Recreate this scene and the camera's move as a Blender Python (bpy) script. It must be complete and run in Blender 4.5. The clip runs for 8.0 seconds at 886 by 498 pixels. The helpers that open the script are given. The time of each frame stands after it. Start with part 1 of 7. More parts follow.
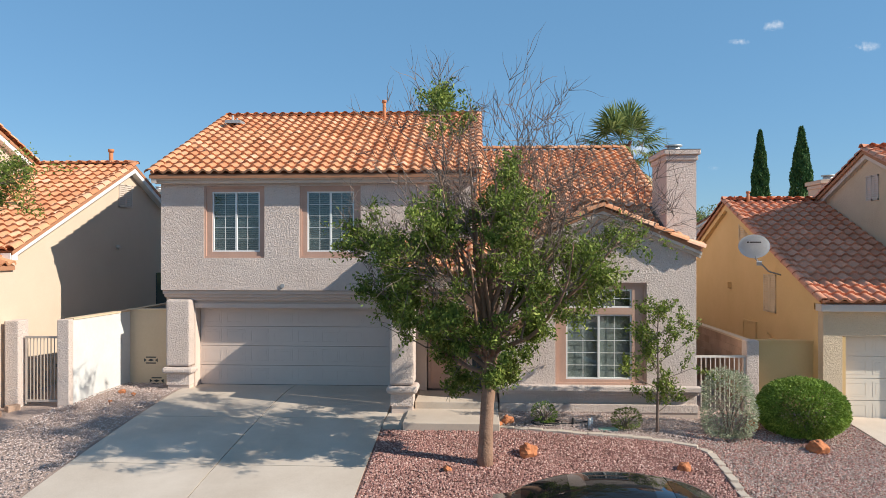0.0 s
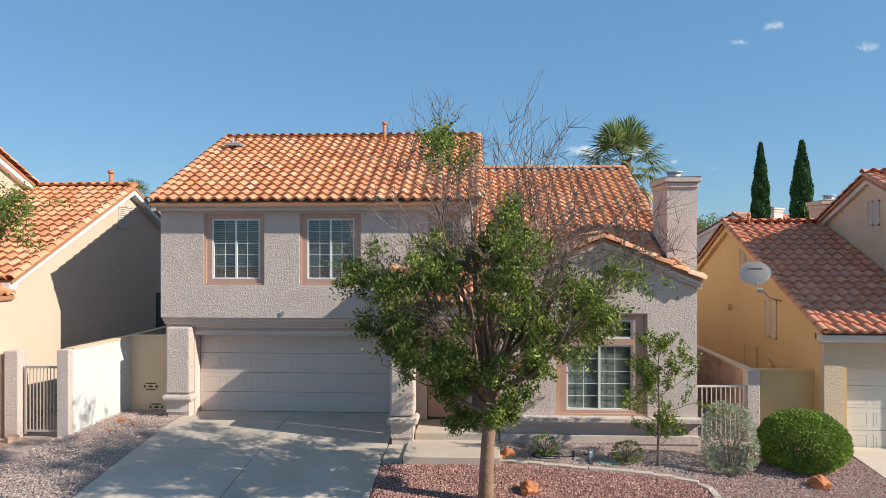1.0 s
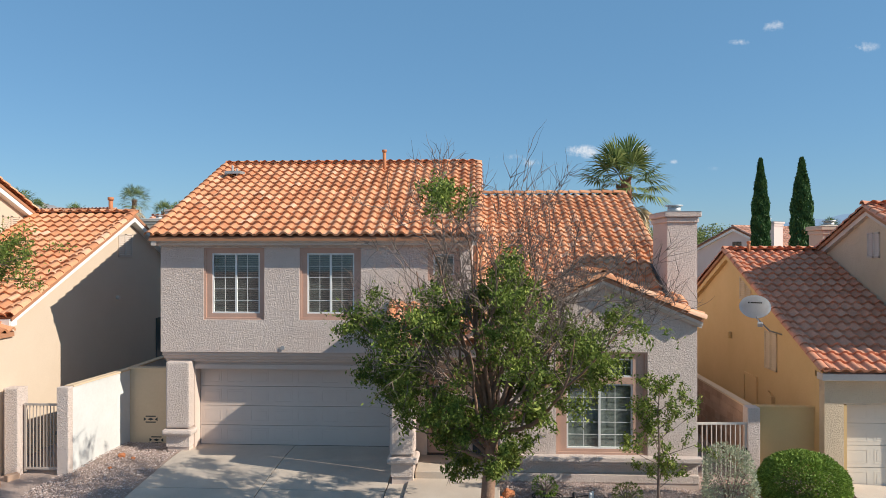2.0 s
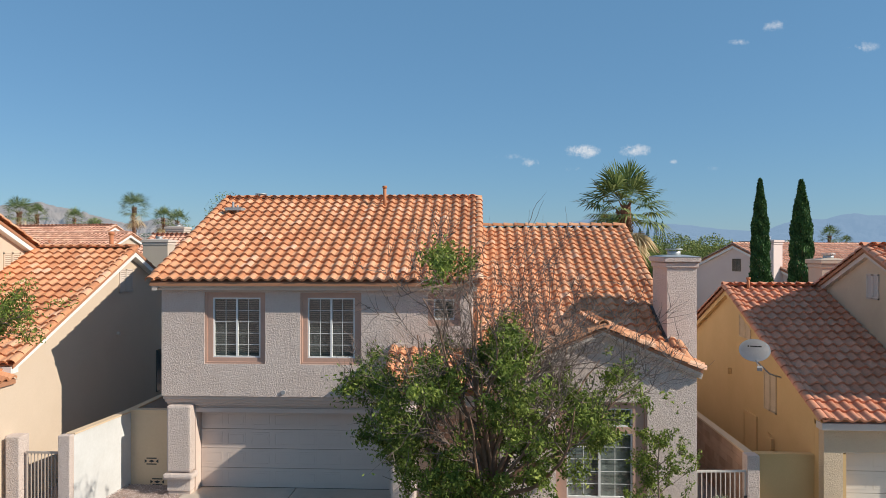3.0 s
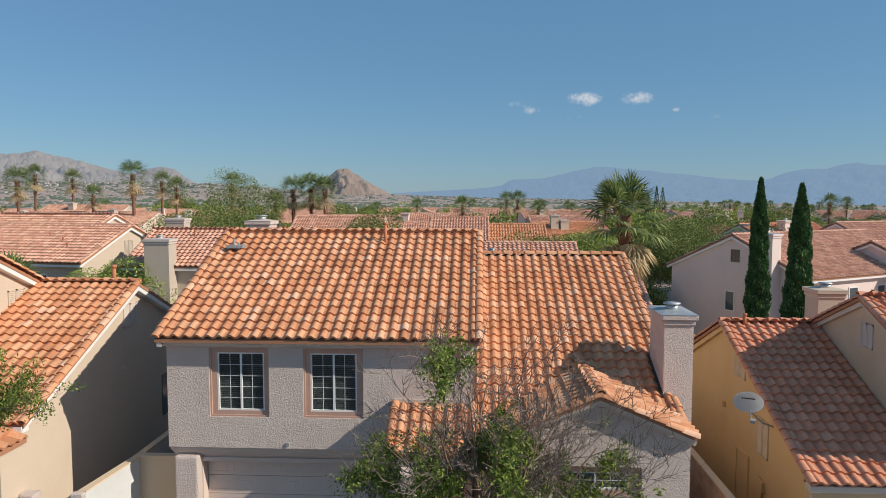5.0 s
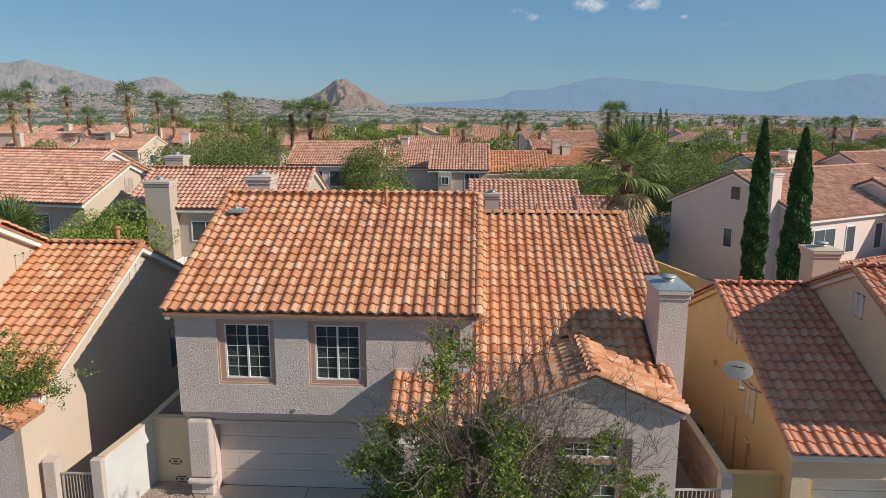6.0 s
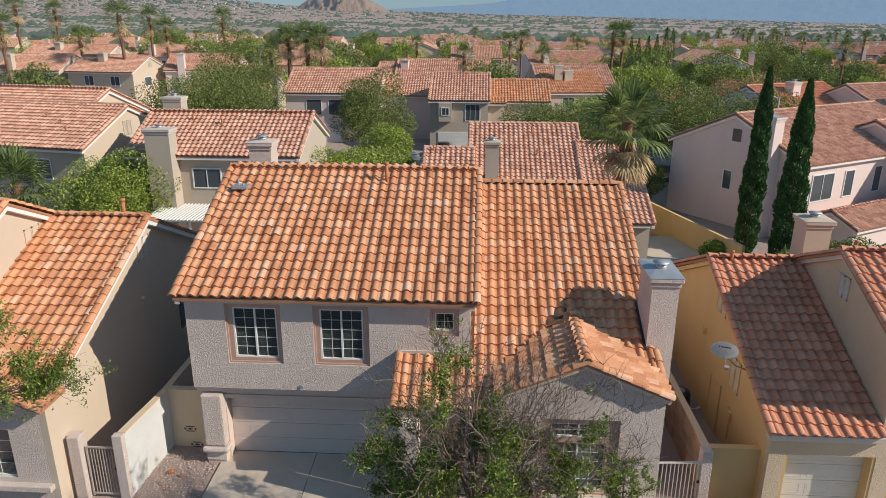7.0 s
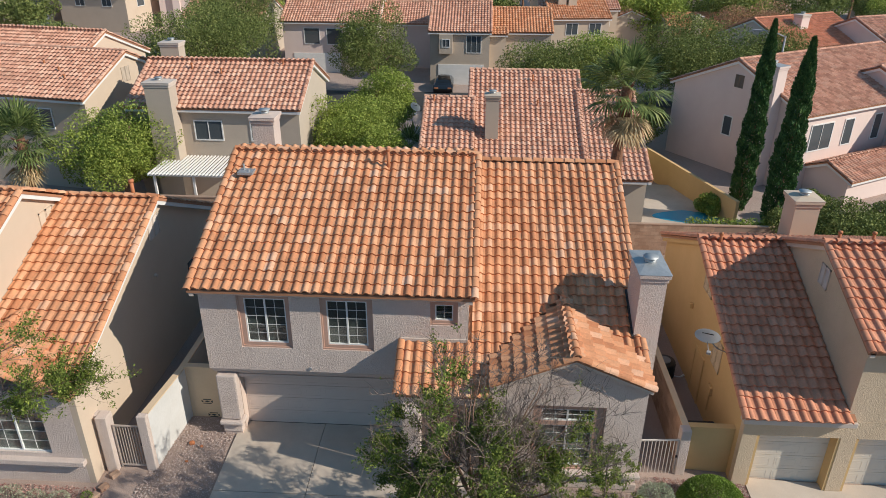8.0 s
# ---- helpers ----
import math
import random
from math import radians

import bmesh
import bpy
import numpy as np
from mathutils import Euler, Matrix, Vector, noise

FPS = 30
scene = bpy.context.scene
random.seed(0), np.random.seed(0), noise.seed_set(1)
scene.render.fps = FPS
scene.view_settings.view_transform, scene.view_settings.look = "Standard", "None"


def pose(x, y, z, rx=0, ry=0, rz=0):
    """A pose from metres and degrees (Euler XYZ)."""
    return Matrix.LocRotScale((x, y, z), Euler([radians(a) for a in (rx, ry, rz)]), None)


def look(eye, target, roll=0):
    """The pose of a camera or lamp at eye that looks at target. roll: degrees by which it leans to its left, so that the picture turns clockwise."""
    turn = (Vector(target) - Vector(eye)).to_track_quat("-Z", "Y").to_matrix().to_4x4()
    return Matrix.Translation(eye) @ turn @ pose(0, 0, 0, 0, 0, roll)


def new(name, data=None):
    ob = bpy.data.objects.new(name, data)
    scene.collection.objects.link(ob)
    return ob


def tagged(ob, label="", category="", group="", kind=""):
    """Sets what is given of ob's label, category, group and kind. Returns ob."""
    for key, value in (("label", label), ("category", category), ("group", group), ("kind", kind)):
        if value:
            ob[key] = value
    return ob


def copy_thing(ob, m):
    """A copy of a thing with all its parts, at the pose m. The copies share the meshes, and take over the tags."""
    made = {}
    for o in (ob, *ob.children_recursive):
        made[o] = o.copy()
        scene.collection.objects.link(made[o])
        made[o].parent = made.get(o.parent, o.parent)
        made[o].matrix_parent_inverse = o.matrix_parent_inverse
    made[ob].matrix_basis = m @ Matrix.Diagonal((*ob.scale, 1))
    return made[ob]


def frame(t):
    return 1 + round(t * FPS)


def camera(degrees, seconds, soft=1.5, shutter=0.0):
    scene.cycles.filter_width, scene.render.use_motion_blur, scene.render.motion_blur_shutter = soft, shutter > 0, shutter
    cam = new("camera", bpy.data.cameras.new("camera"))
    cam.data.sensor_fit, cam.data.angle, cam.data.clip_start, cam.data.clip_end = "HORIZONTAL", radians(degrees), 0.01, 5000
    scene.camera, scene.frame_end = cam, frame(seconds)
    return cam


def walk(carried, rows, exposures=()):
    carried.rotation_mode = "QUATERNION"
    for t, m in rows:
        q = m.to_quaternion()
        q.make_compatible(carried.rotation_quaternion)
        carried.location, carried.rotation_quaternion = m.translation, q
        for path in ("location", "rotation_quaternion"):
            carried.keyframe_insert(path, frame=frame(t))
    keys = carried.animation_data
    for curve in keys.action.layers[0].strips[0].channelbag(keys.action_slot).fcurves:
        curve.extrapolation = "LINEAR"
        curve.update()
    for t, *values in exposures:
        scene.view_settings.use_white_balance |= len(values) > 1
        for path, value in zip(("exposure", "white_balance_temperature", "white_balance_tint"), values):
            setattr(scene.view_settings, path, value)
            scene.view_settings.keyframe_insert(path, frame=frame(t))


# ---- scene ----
cam = camera(64.6, 8.0, soft=0.6)
# the world's axes are those of the houses; the camera looks three degrees to the left of their depth
METRES, EYE, TILT, LEAN, TURN = 12.0, 3.65, 0.0, 0.0, 3.0
ROWS = [
    (0.0, 0.0, 0.0, 0.0, -0.0, 0.0, 0.0),
    (0.5, -0.0, 0.001, 0.0277, 0.01, 0.01, 0.02),
    (1.0, -0.0003, 0.0025, 0.0579, 0.01, 0.04, 0.02),
    (1.5, -0.0002, 0.0035, 0.0921, 0.01, 0.04, 0.03),
    (3.0, -0.0018, -0.0005, 0.2286, -0.02, 0.03, 0.02),
    (3.5, -0.0017, -0.0028, 0.2835, -0.02, -0.02, 0.03),
    (4.0, -0.0016, -0.0034, 0.3404, -0.02, -0.07, 0.03),
    (5.5, -0.0047, -0.0047, 0.5302, -0.05, -7.68, -0.06),
    (6.0, -0.005, -0.004, 0.6018, -0.03, -11.26, -0.09),
    (6.5, -0.0042, -0.0017, 0.6838, 0.0, -14.9, -0.14),
    (7.0, -0.0043, -0.0003, 0.7813, 0.02, -18.53, -0.2),
    (7.5, -0.0043, 0.0013, 0.8863, 0.06, -22.18, -0.25),
    (8.0, -0.0045, 0.0056, 0.9996, 0.09, -25.9, -0.33),
]
walk(cam, [(t, pose(0.937, -17.876, EYE, TILT, LEAN, TURN) @ pose(METRES * x, METRES * y, METRES * z, 90 + pitch, roll, yaw)) for t, x, y, z, yaw, pitch, roll in ROWS],
     [(0.0, 0.43), (1.5, 0.36), (3.0, 0.15), (4.0, 0.05), (5.5, -0.05), (8.0, -0.06)])

# ---- light ----
SUN = Vector((1.0, -0.28, 0.655)).normalized()
world = bpy.data.worlds.new("sky")
scene.world = world
world.use_nodes = True
wn, wl = world.node_tree.nodes, world.node_tree.links
wn.clear()
sky = wn.new("ShaderNodeTexSky")
sky.sky_type, sky.sun_disc = "NISHITA", False
sky.sun_elevation, sky.sun_rotation = math.asin(SUN.z), math.atan2(SUN.x, SUN.y)
sky.air_density, sky.dust_density, sky.ozone_density = 1.0, 0.15, 4.0
back = wn.new("ShaderNodeBackground")
back.inputs["Strength"].default_value = 0.10
wout = wn.new("ShaderNodeOutputWorld")
tint = wn.new("ShaderNodeVectorMath")
tint.operation = "MULTIPLY"
tint.inputs[1].default_value = (0.87, 0.97, 1.02)
wl.new(sky.outputs[0], tint.inputs[0])


def wmath(op, a, b=None):
    k = wn.new("ShaderNodeMath")
    k.operation = op
    for i, q in enumerate((a, b)):
        if q is None:
            continue
        if isinstance(q, (int, float)):
            k.inputs[i].default_value = q
        else:
            wl.new(q, k.inputs[i])
    return k.outputs[0]


# a few small fair-weather clouds, each by its bearing and height
wtc = wn.new("ShaderNodeTexCoord")
wsep = wn.new("ShaderNodeSeparateXYZ")
wrot = wn.new("ShaderNodeVectorRotate")
wrot.rotation_type = "Z_AXIS"
wrot.inputs["Angle"].default_value = radians(-3)
wl.new(wtc.outputs["Generated"], wrot.inputs["Vector"])
wl.new(wrot.outputs[0], wsep.inputs[0])
cu_, cv_ = wmath("DIVIDE", wsep.outputs[0], wsep.outputs[1]), wmath("DIVIDE", wsep.outputs[2], wsep.outputs[1])
wno = wn.new("ShaderNodeTexNoise")
wno.inputs["Scale"].default_value, wno.inputs["Detail"].default_value, wno.inputs["Roughness"].default_value = 42, 9, 0.74
wl.new(wrot.outputs[0], wno.inputs["Vector"])
total = None
for u0, v0, a, b, k in ((0.200, 0.140, 0.030, 0.014, 1.0), (0.276, 0.141, 0.030, 0.012, 0.9), (0.097, 0.132, 0.026, 0.007, 0.55), (0.126, 0.124, 0.018, 0.010, 0.75), (0.476, 0.318, 0.034, 0.012, 0.7), (0.594, 0.289, 0.034, 0.011, 0.7), (0.423, 0.296, 0.018, 0.006, 0.55), (0.330, 0.125, 0.008, 0.004, 0.6), (0.385, 0.116, 0.012, 0.005, 0.4), (0.195, 0.113, 0.025, 0.006, 0.4)):
    du, dv = wmath("DIVIDE", wmath("SUBTRACT", cu_, u0), a), wmath("DIVIDE", wmath("SUBTRACT", cv_, v0), b)
    q = wmath("MULTIPLY", wmath("MAXIMUM", wmath("SUBTRACT", 1.0, wmath("ADD", wmath("MULTIPLY", du, du), wmath("MULTIPLY", dv, dv))), 0.0), k)
    total = q if total is None else wmath("ADD", total, q)
cover = wmath("MINIMUM", wmath("MAXIMUM", wmath("MULTIPLY", wmath("SUBTRACT", wmath("ADD", wmath("MULTIPLY", total, 0.60), wmath("MULTIPLY", wno.outputs[0], 2.1)), 1.27), wmath("MULTIPLY", total, 2.3)), 0.0), 0.85)
cloud = wn.new("ShaderNodeMix")
cloud.data_type = "RGBA"
cloud.inputs["B"].default_value = (6.6, 6.9, 7.3, 1)
wl.new(cover, cloud.inputs["Factor"])
even = wn.new("ShaderNodeMix")
even.data_type = "RGBA"
even.inputs["Factor"].default_value = 0.55
even.inputs["B"].default_value = (1.20, 2.84, 4.75, 1)
wl.new(tint.outputs[0], even.inputs["A"])
wl.new(even.outputs["Result"], cloud.inputs["A"])
wl.new(cloud.outputs["Result"], back.inputs["Color"])
wl.new(back.outputs[0], wout.inputs["Surface"])
lamp = bpy.data.lights.new("sun", "SUN")
lamp.energy, lamp.angle, lamp.color = 4.6, radians(0.53), (1.0, 0.92, 0.80)
sun = new("sun", lamp)
sun.matrix_world = look((0, 0, 60), Vector((0, 0, 60)) - SUN)

# ---- materials ----
def nodes_of(name):
    m = bpy.data.materials.new(name)
    m.use_nodes = True
    t = m.node_tree
    return m, t.nodes, t.links, t.nodes["Principled BSDF"]


def ramp(n, stops):
    r = n.new("ShaderNodeValToRGB")
    e = r.color_ramp.elements
    while len(e) < len(stops):
        e.new(0.5)
    for k, (p, c) in zip(e, stops):
        k.position, k.color = p, (*c, 1)
    return r


def place(n, l, scale, kind="Object"):
    tc = n.new("ShaderNodeTexCoord")
    mp = n.new("ShaderNodeMapping")
    mp.inputs["Scale"].default_value = (scale, scale, scale)
    l.new(tc.outputs[kind], mp.inputs["Vector"])
    return mp


def noisy(n, l, src, scale, detail=4, rough=0.6, distort=0.0):
    t = n.new("ShaderNodeTexNoise")
    t.inputs["Scale"].default_value, t.inputs["Detail"].default_value = scale, detail
    t.inputs["Roughness"].default_value, t.inputs["Distortion"].default_value = rough, distort
    l.new(src.outputs[0], t.inputs["Vector"])
    return t


def surface(name, dark, light, rough=0.85, grain=25.0, patch=1.2, bump=0.2, depth=0.01, metal=0.0, distort=0.0, spread=0.35):
    """A surface with colour patches, grain and relief."""
    m, n, l, p = nodes_of(name)
    src = place(n, l, 1)
    big, fine = noisy(n, l, src, patch, 5, 0.65), noisy(n, l, src, grain, 6, 0.65, distort)
    mix = n.new("ShaderNodeMath")
    mix.operation = "MULTIPLY_ADD"
    mix.inputs[1].default_value = spread
    l.new(fine.outputs[0], mix.inputs[0])
    sc = n.new("ShaderNodeMath")
    sc.operation = "MULTIPLY"
    sc.inputs[1].default_value = 1 - spread
    l.new(big.outputs[0], sc.inputs[0])
    l.new(sc.outputs[0], mix.inputs[2])
    r = ramp(n, [(0.32, dark), (0.68, light)])
    l.new(mix.outputs[0], r.inputs[0])
    l.new(r.outputs[0], p.inputs["Base Color"])
    p.inputs["Roughness"].default_value, p.inputs["Metallic"].default_value = rough, metal
    if bump:
        b = n.new("ShaderNodeBump")
        b.inputs["Strength"].default_value, b.inputs["Distance"].default_value = bump, depth
        l.new(fine.outputs[0], b.inputs["Height"])
        l.new(b.outputs[0], p.inputs["Normal"])
    return m


def varied(name, stops, rough=0.8, grain=18.0, bump=0.15, depth=0.01, stain=0.25):
    """Pieces that each have a tone of their own, with weathering on top."""
    m, n, l, p = nodes_of(name)
    oi, ge = n.new("ShaderNodeObjectInfo"), n.new("ShaderNodeNewGeometry")
    add = n.new("ShaderNodeMath")
    fr = n.new("ShaderNodeMath")
    add.operation, fr.operation = "ADD", "FRACT"
    l.new(oi.outputs["Random"], add.inputs[0])
    l.new(ge.outputs["Random Per Island"], add.inputs[1])
    l.new(add.outputs[0], fr.inputs[0])
    r = ramp(n, stops)
    l.new(fr.outputs[0], r.inputs[0])
    tc = n.new("ShaderNodeNewGeometry")
    f = n.new("ShaderNodeTexNoise")
    f.inputs["Scale"].default_value, f.inputs["Detail"].default_value, f.inputs["Roughness"].default_value = grain, 6, 0.7
    l.new(tc.outputs["Position"], f.inputs["Vector"])
    f2 = n.new("ShaderNodeTexNoise")
    f2.inputs["Scale"].default_value, f2.inputs["Detail"].default_value = 1.7, 4
    l.new(tc.outputs["Position"], f2.inputs["Vector"])
    av = n.new("ShaderNodeMath")
    av.operation = "ADD"
    l.new(f.outputs[0], av.inputs[0])
    l.new(f2.outputs[0], av.inputs[1])
    mr = n.new("ShaderNodeMapRange")
    mr.inputs["From Min"].default_value, mr.inputs["From Max"].default_value = 0.75, 1.25
    mr.inputs["To Min"].default_value, mr.inputs["To Max"].default_value = 1 - stain, 1 + stain * 0.6
    l.new(av.outputs[0], mr.inputs["Value"])
    mul = n.new("ShaderNodeVectorMath")
    mul.operation = "MULTIPLY"
    l.new(r.outputs[0], mul.inputs[0])
    l.new(mr.outputs[0], mul.inputs[1])
    l.new(mul.outputs[0], p.inputs["Base Color"])
    p.inputs["Roughness"].default_value = rough
    b = n.new("ShaderNodeBump")
    b.inputs["Strength"].default_value, b.inputs["Distance"].default_value = bump, depth
    l.new(f.outputs[0], b.inputs["Height"])
    l.new(b.outputs[0], p.inputs["Normal"])
    return m


def leafy(name, stops, trans=0.25, rough=0.55):
    m = varied(name, stops, rough, 4.0, 0.0, 0.01, 0.3)
    n, l = m.node_tree.nodes, m.node_tree.links
    p = n["Principled BSDF"]
    p.inputs["Specular IOR Level"].default_value = 0.18
    tr = n.new("ShaderNodeBsdfTranslucent")
    src = p.inputs["Base Color"].links[0].from_socket
    l.new(src, tr.inputs["Color"])
    mx = n.new("ShaderNodeMixShader")
    mx.inputs[0].default_value = trans
    l.new(p.outputs[0], mx.inputs[1])
    l.new(tr.outputs[0], mx.inputs[2])
    l.new(mx.outputs[0], n["Material Output"].inputs["Surface"])
    return m


def glassy(name):
    m, n, l, p = nodes_of(name)
    p.inputs["Base Color"].default_value = (0.75, 0.82, 0.82, 1)
    p.inputs["Roughness"].default_value = 0.01
    p.inputs["Transmission Weight"].default_value = 1.0
    p.inputs["IOR"].default_value = 1.7
    return m


def plain(name, colour, rough=0.5, metal=0.0):
    return surface(name, tuple(c * 0.88 for c in colour), tuple(min(1, c * 1.08) for c in colour), rough, 40, 3, 0.05, 0.002, metal)


STUCCO = surface("stucco", (0.66, 0.54, 0.475), (0.78, 0.66, 0.59), 0.95, 19, 0.7, 1.0, 0.055, 0, 1.1, 0.25)
STUCCO_SMOOTH = surface("smooth_stucco", (0.60, 0.475, 0.40), (0.68, 0.55, 0.475), 0.92, 30, 0.8, 0.25, 0.006)
SURROUND = surface("pink_surround", (0.50, 0.31, 0.235), (0.60, 0.39, 0.30), 0.9, 30, 1.5, 0.4, 0.01)
DOOR_PAINT = surface("garage_paint", (0.62, 0.51, 0.445), (0.67, 0.56, 0.49), 0.6, 60, 0.9, 0.06, 0.002)
STUCCO_TAN = surface("rough_tan_stucco", (0.64, 0.49, 0.33), (0.74, 0.58, 0.41), 0.95, 25, 0.7, 0.9, 0.035, 0, 0.9, 0.22)
CREAM = surface("cream_stucco", (0.575, 0.46, 0.35), (0.64, 0.52, 0.405), 0.93, 30, 0.6, 0.3, 0.008)
OCHRE = surface("ochre_stucco", (0.66, 0.43, 0.19), (0.74, 0.495, 0.235), 0.93, 26, 0.7, 0.3, 0.008)
WHITEWALL = surface("white_painted_block", (0.56, 0.555, 0.53), (0.67, 0.67, 0.655), 0.9, 12, 0.9, 0.2, 0.006)
YARDWALL = surface("cream_yard_wall", (0.62, 0.47, 0.31), (0.70, 0.54, 0.37), 0.9, 14, 0.8, 0.2, 0.006)
TRIM = surface("beige_trim", (0.58, 0.49, 0.42), (0.67, 0.58, 0.505), 0.7, 30, 1.0, 0.12, 0.004)
WHITE = surface("white_trim", (0.74, 0.73, 0.70), (0.83, 0.82, 0.80), 0.55, 30, 1.5, 0.06, 0.003)
VINYL = plain("white_vinyl", (0.80, 0.80, 0.78), 0.4)
GLASS = glassy("window_glass")
DARKGLASS, _n, _l, _p = nodes_of("far_window_glass")
_p.inputs["Base Color"].default_value, _p.inputs["Roughness"].default_value = (0.085, 0.10, 0.11, 1), 0.06
BLIND = surface("blinds", (0.05, 0.062, 0.06), (0.085, 0.10, 0.095), 0.7, 30, 2.0, 0.1, 0.003)
BLIND_PALE = surface("pale_blinds", (0.17, 0.19, 0.18), (0.24, 0.26, 0.25), 0.7, 30, 2.0, 0.1, 0.003)
TILE = varied("clay_tile", [(0.0, (0.53, 0.215, 0.10)), (0.3, (0.64, 0.285, 0.14)), (0.7, (0.71, 0.345, 0.18)), (0.92, (0.74, 0.39, 0.22)), (1.0, (0.77, 0.46, 0.30))], 0.85, 14, 0.25, 0.006, 0.2)
TILE_RED = varied("rosy_clay_tile", [(0.0, (0.59, 0.235, 0.13)), (0.5, (0.67, 0.28, 0.16)), (1.0, (0.72, 0.33, 0.20))], 0.8, 14, 0.2, 0.006, 0.2)
TILE_FAR = varied("far_clay_tile", [(0.0, (0.50, 0.25, 0.165)), (0.5, (0.66, 0.35, 0.24)), (1.0, (0.74, 0.45, 0.32))], 0.85, 6, 0.15, 0.006, 0.2)
UNDERLAY = plain("roof_underlay", (0.42, 0.20, 0.11), 0.95)
CONCRETE = surface("concrete", (0.45, 0.37, 0.295), (0.61, 0.525, 0.44), 0.9, 35, 0.55, 0.15, 0.004, spread=0.3)
ASPHALT = surface("asphalt", (0.035, 0.035, 0.037), (0.065, 0.063, 0.06), 0.9, 90, 0.8, 0.3, 0.006)
EARTH = surface("desert_earth", (0.30, 0.22, 0.18), (0.50, 0.385, 0.33), 0.97, 42, 0.25, 0.8, 0.03, spread=0.7)
GRAVEL_BED = surface("red_gravel_bed", (0.16, 0.08, 0.065), (0.30, 0.155, 0.125), 0.97, 45, 1.0, 0.8, 0.03)
GRAVEL_RED = varied("red_gravel", [(0.0, (0.21, 0.095, 0.08)), (0.45, (0.36, 0.18, 0.15)), (0.8, (0.50, 0.29, 0.24)), (1.0, (0.64, 0.45, 0.38))], 0.95, 30, 0.2, 0.004, 0.2)
GRAVEL_TAN = varied("tan_gravel", [(0.0, (0.30, 0.215, 0.185)), (0.5, (0.48, 0.365, 0.325)), (1.0, (0.60, 0.50, 0.45))], 0.95, 30, 0.2, 0.004, 0.2)
ROCK = surface("red_sandstone", (0.40, 0.13, 0.055), (0.58, 0.23, 0.10), 0.95, 9, 1.6, 0.8, 0.03)
BARK = surface("bark", (0.22, 0.125, 0.08), (0.40, 0.25, 0.17), 0.95, 22, 2.5, 0.8, 0.03)
TWIG = surface("grey_twigs", (0.13, 0.09, 0.07), (0.32, 0.245, 0.20), 0.95, 22, 2.5, 0.3, 0.01)
LEAF = leafy("ash_leaf", [(0.0, (0.095, 0.14, 0.028)), (0.5, (0.17, 0.23, 0.045)), (0.85, (0.28, 0.35, 0.075)), (1.0, (0.46, 0.50, 0.12))], 0.3)
LEAF_SHRUB = leafy("shrub_leaf", [(0.0, (0.13, 0.21, 0.035)), (0.6, (0.23, 0.34, 0.06)), (1.0, (0.37, 0.49, 0.11))])
LEAF_GREY = leafy("sage_leaf", [(0.0, (0.280, 0.315, 0.193)), (1.0, (0.578, 0.600, 0.438))])
LEAF_OLIVE = leafy("olive_leaf", [(0.0, (0.12, 0.16, 0.045)), (0.6, (0.21, 0.255, 0.075)), (1.0, (0.36, 0.39, 0.13))])
LEAF_LIME = leafy("bright_leaf", [(0.0, (0.19, 0.26, 0.05)), (0.6, (0.34, 0.42, 0.085)), (1.0, (0.54, 0.60, 0.16))])
LEAF_DRY = leafy("dry_leaf", [(0.0, (0.385, 0.210, 0.123)), (1.0, (0.600, 0.385, 0.228))])
CYPRESS = leafy("cypress_leaf", [(0.0, (0.040, 0.099, 0.035)), (0.7, (0.076, 0.164, 0.053)), (1.0, (0.131, 0.230, 0.065))], 0.1)
PALM = leafy("palm_leaf", [(0.0, (0.11, 0.16, 0.055)), (0.7, (0.20, 0.26, 0.085)), (1.0, (0.40, 0.45, 0.17))], 0.3, 0.4)
PALM_DEAD = leafy("dead_palm_leaf", [(0.0, (0.42, 0.28, 0.14)), (1.0, (0.70, 0.56, 0.34))], 0.2, 0.8)
PALM_TRUNK = surface("palm_trunk", (0.15, 0.07, 0.04), (0.33, 0.17, 0.10), 0.95, 14, 3, 0.8, 0.04)
METAL_PAINT = plain("beige_metal", (0.50, 0.42, 0.36), 0.5)
GATE_WHITE = plain("pale_metal", (0.66, 0.61, 0.55), 0.5)
GREY = plain("grey_plastic", (0.33, 0.34, 0.35), 0.45)
DARK = plain("dark_metal", (0.035, 0.035, 0.037), 0.45)
STEEL = surface("galvanised_steel", (0.42, 0.44, 0.44), (0.55, 0.56, 0.56), 0.55, 12, 3, 0.1, 0.004, 0.6)
CLAYPIPE = plain("terracotta_pipe", (0.52, 0.20, 0.09), 0.8)
BLOCK = varied("concrete_block", [(0.0, (0.40, 0.25, 0.17)), (1.0, (0.52, 0.35, 0.25))], 0.95, 30, 0.4, 0.006, 0.2)
MORTAR = plain("mortar", (0.36, 0.25, 0.185), 0.95)
WATER, _n, _l, _p = nodes_of("pool_water")
_p.inputs["Base Color"].default_value, _p.inputs["Roughness"].default_value = (0.05, 0.36, 0.52, 1), 0.10
CARPAINT, _n, _l, _p = nodes_of("black_car_paint")
_p.inputs["Base Color"].default_value, _p.inputs["Roughness"].default_value = (0.012, 0.012, 0.013, 1), 0.08
_p.inputs["Coat Weight"].default_value = 1.0
CARGLASS, _n, _l, _p = nodes_of("tinted_car_glass")
_p.inputs["Base Color"].default_value, _p.inputs["Roughness"].default_value = (0.012, 0.013, 0.014, 1), 0.04
RUBBER = plain("rubber", (0.03, 0.03, 0.03), 0.85)
SOLAR, _n, _l, _p = nodes_of("solar_panel")
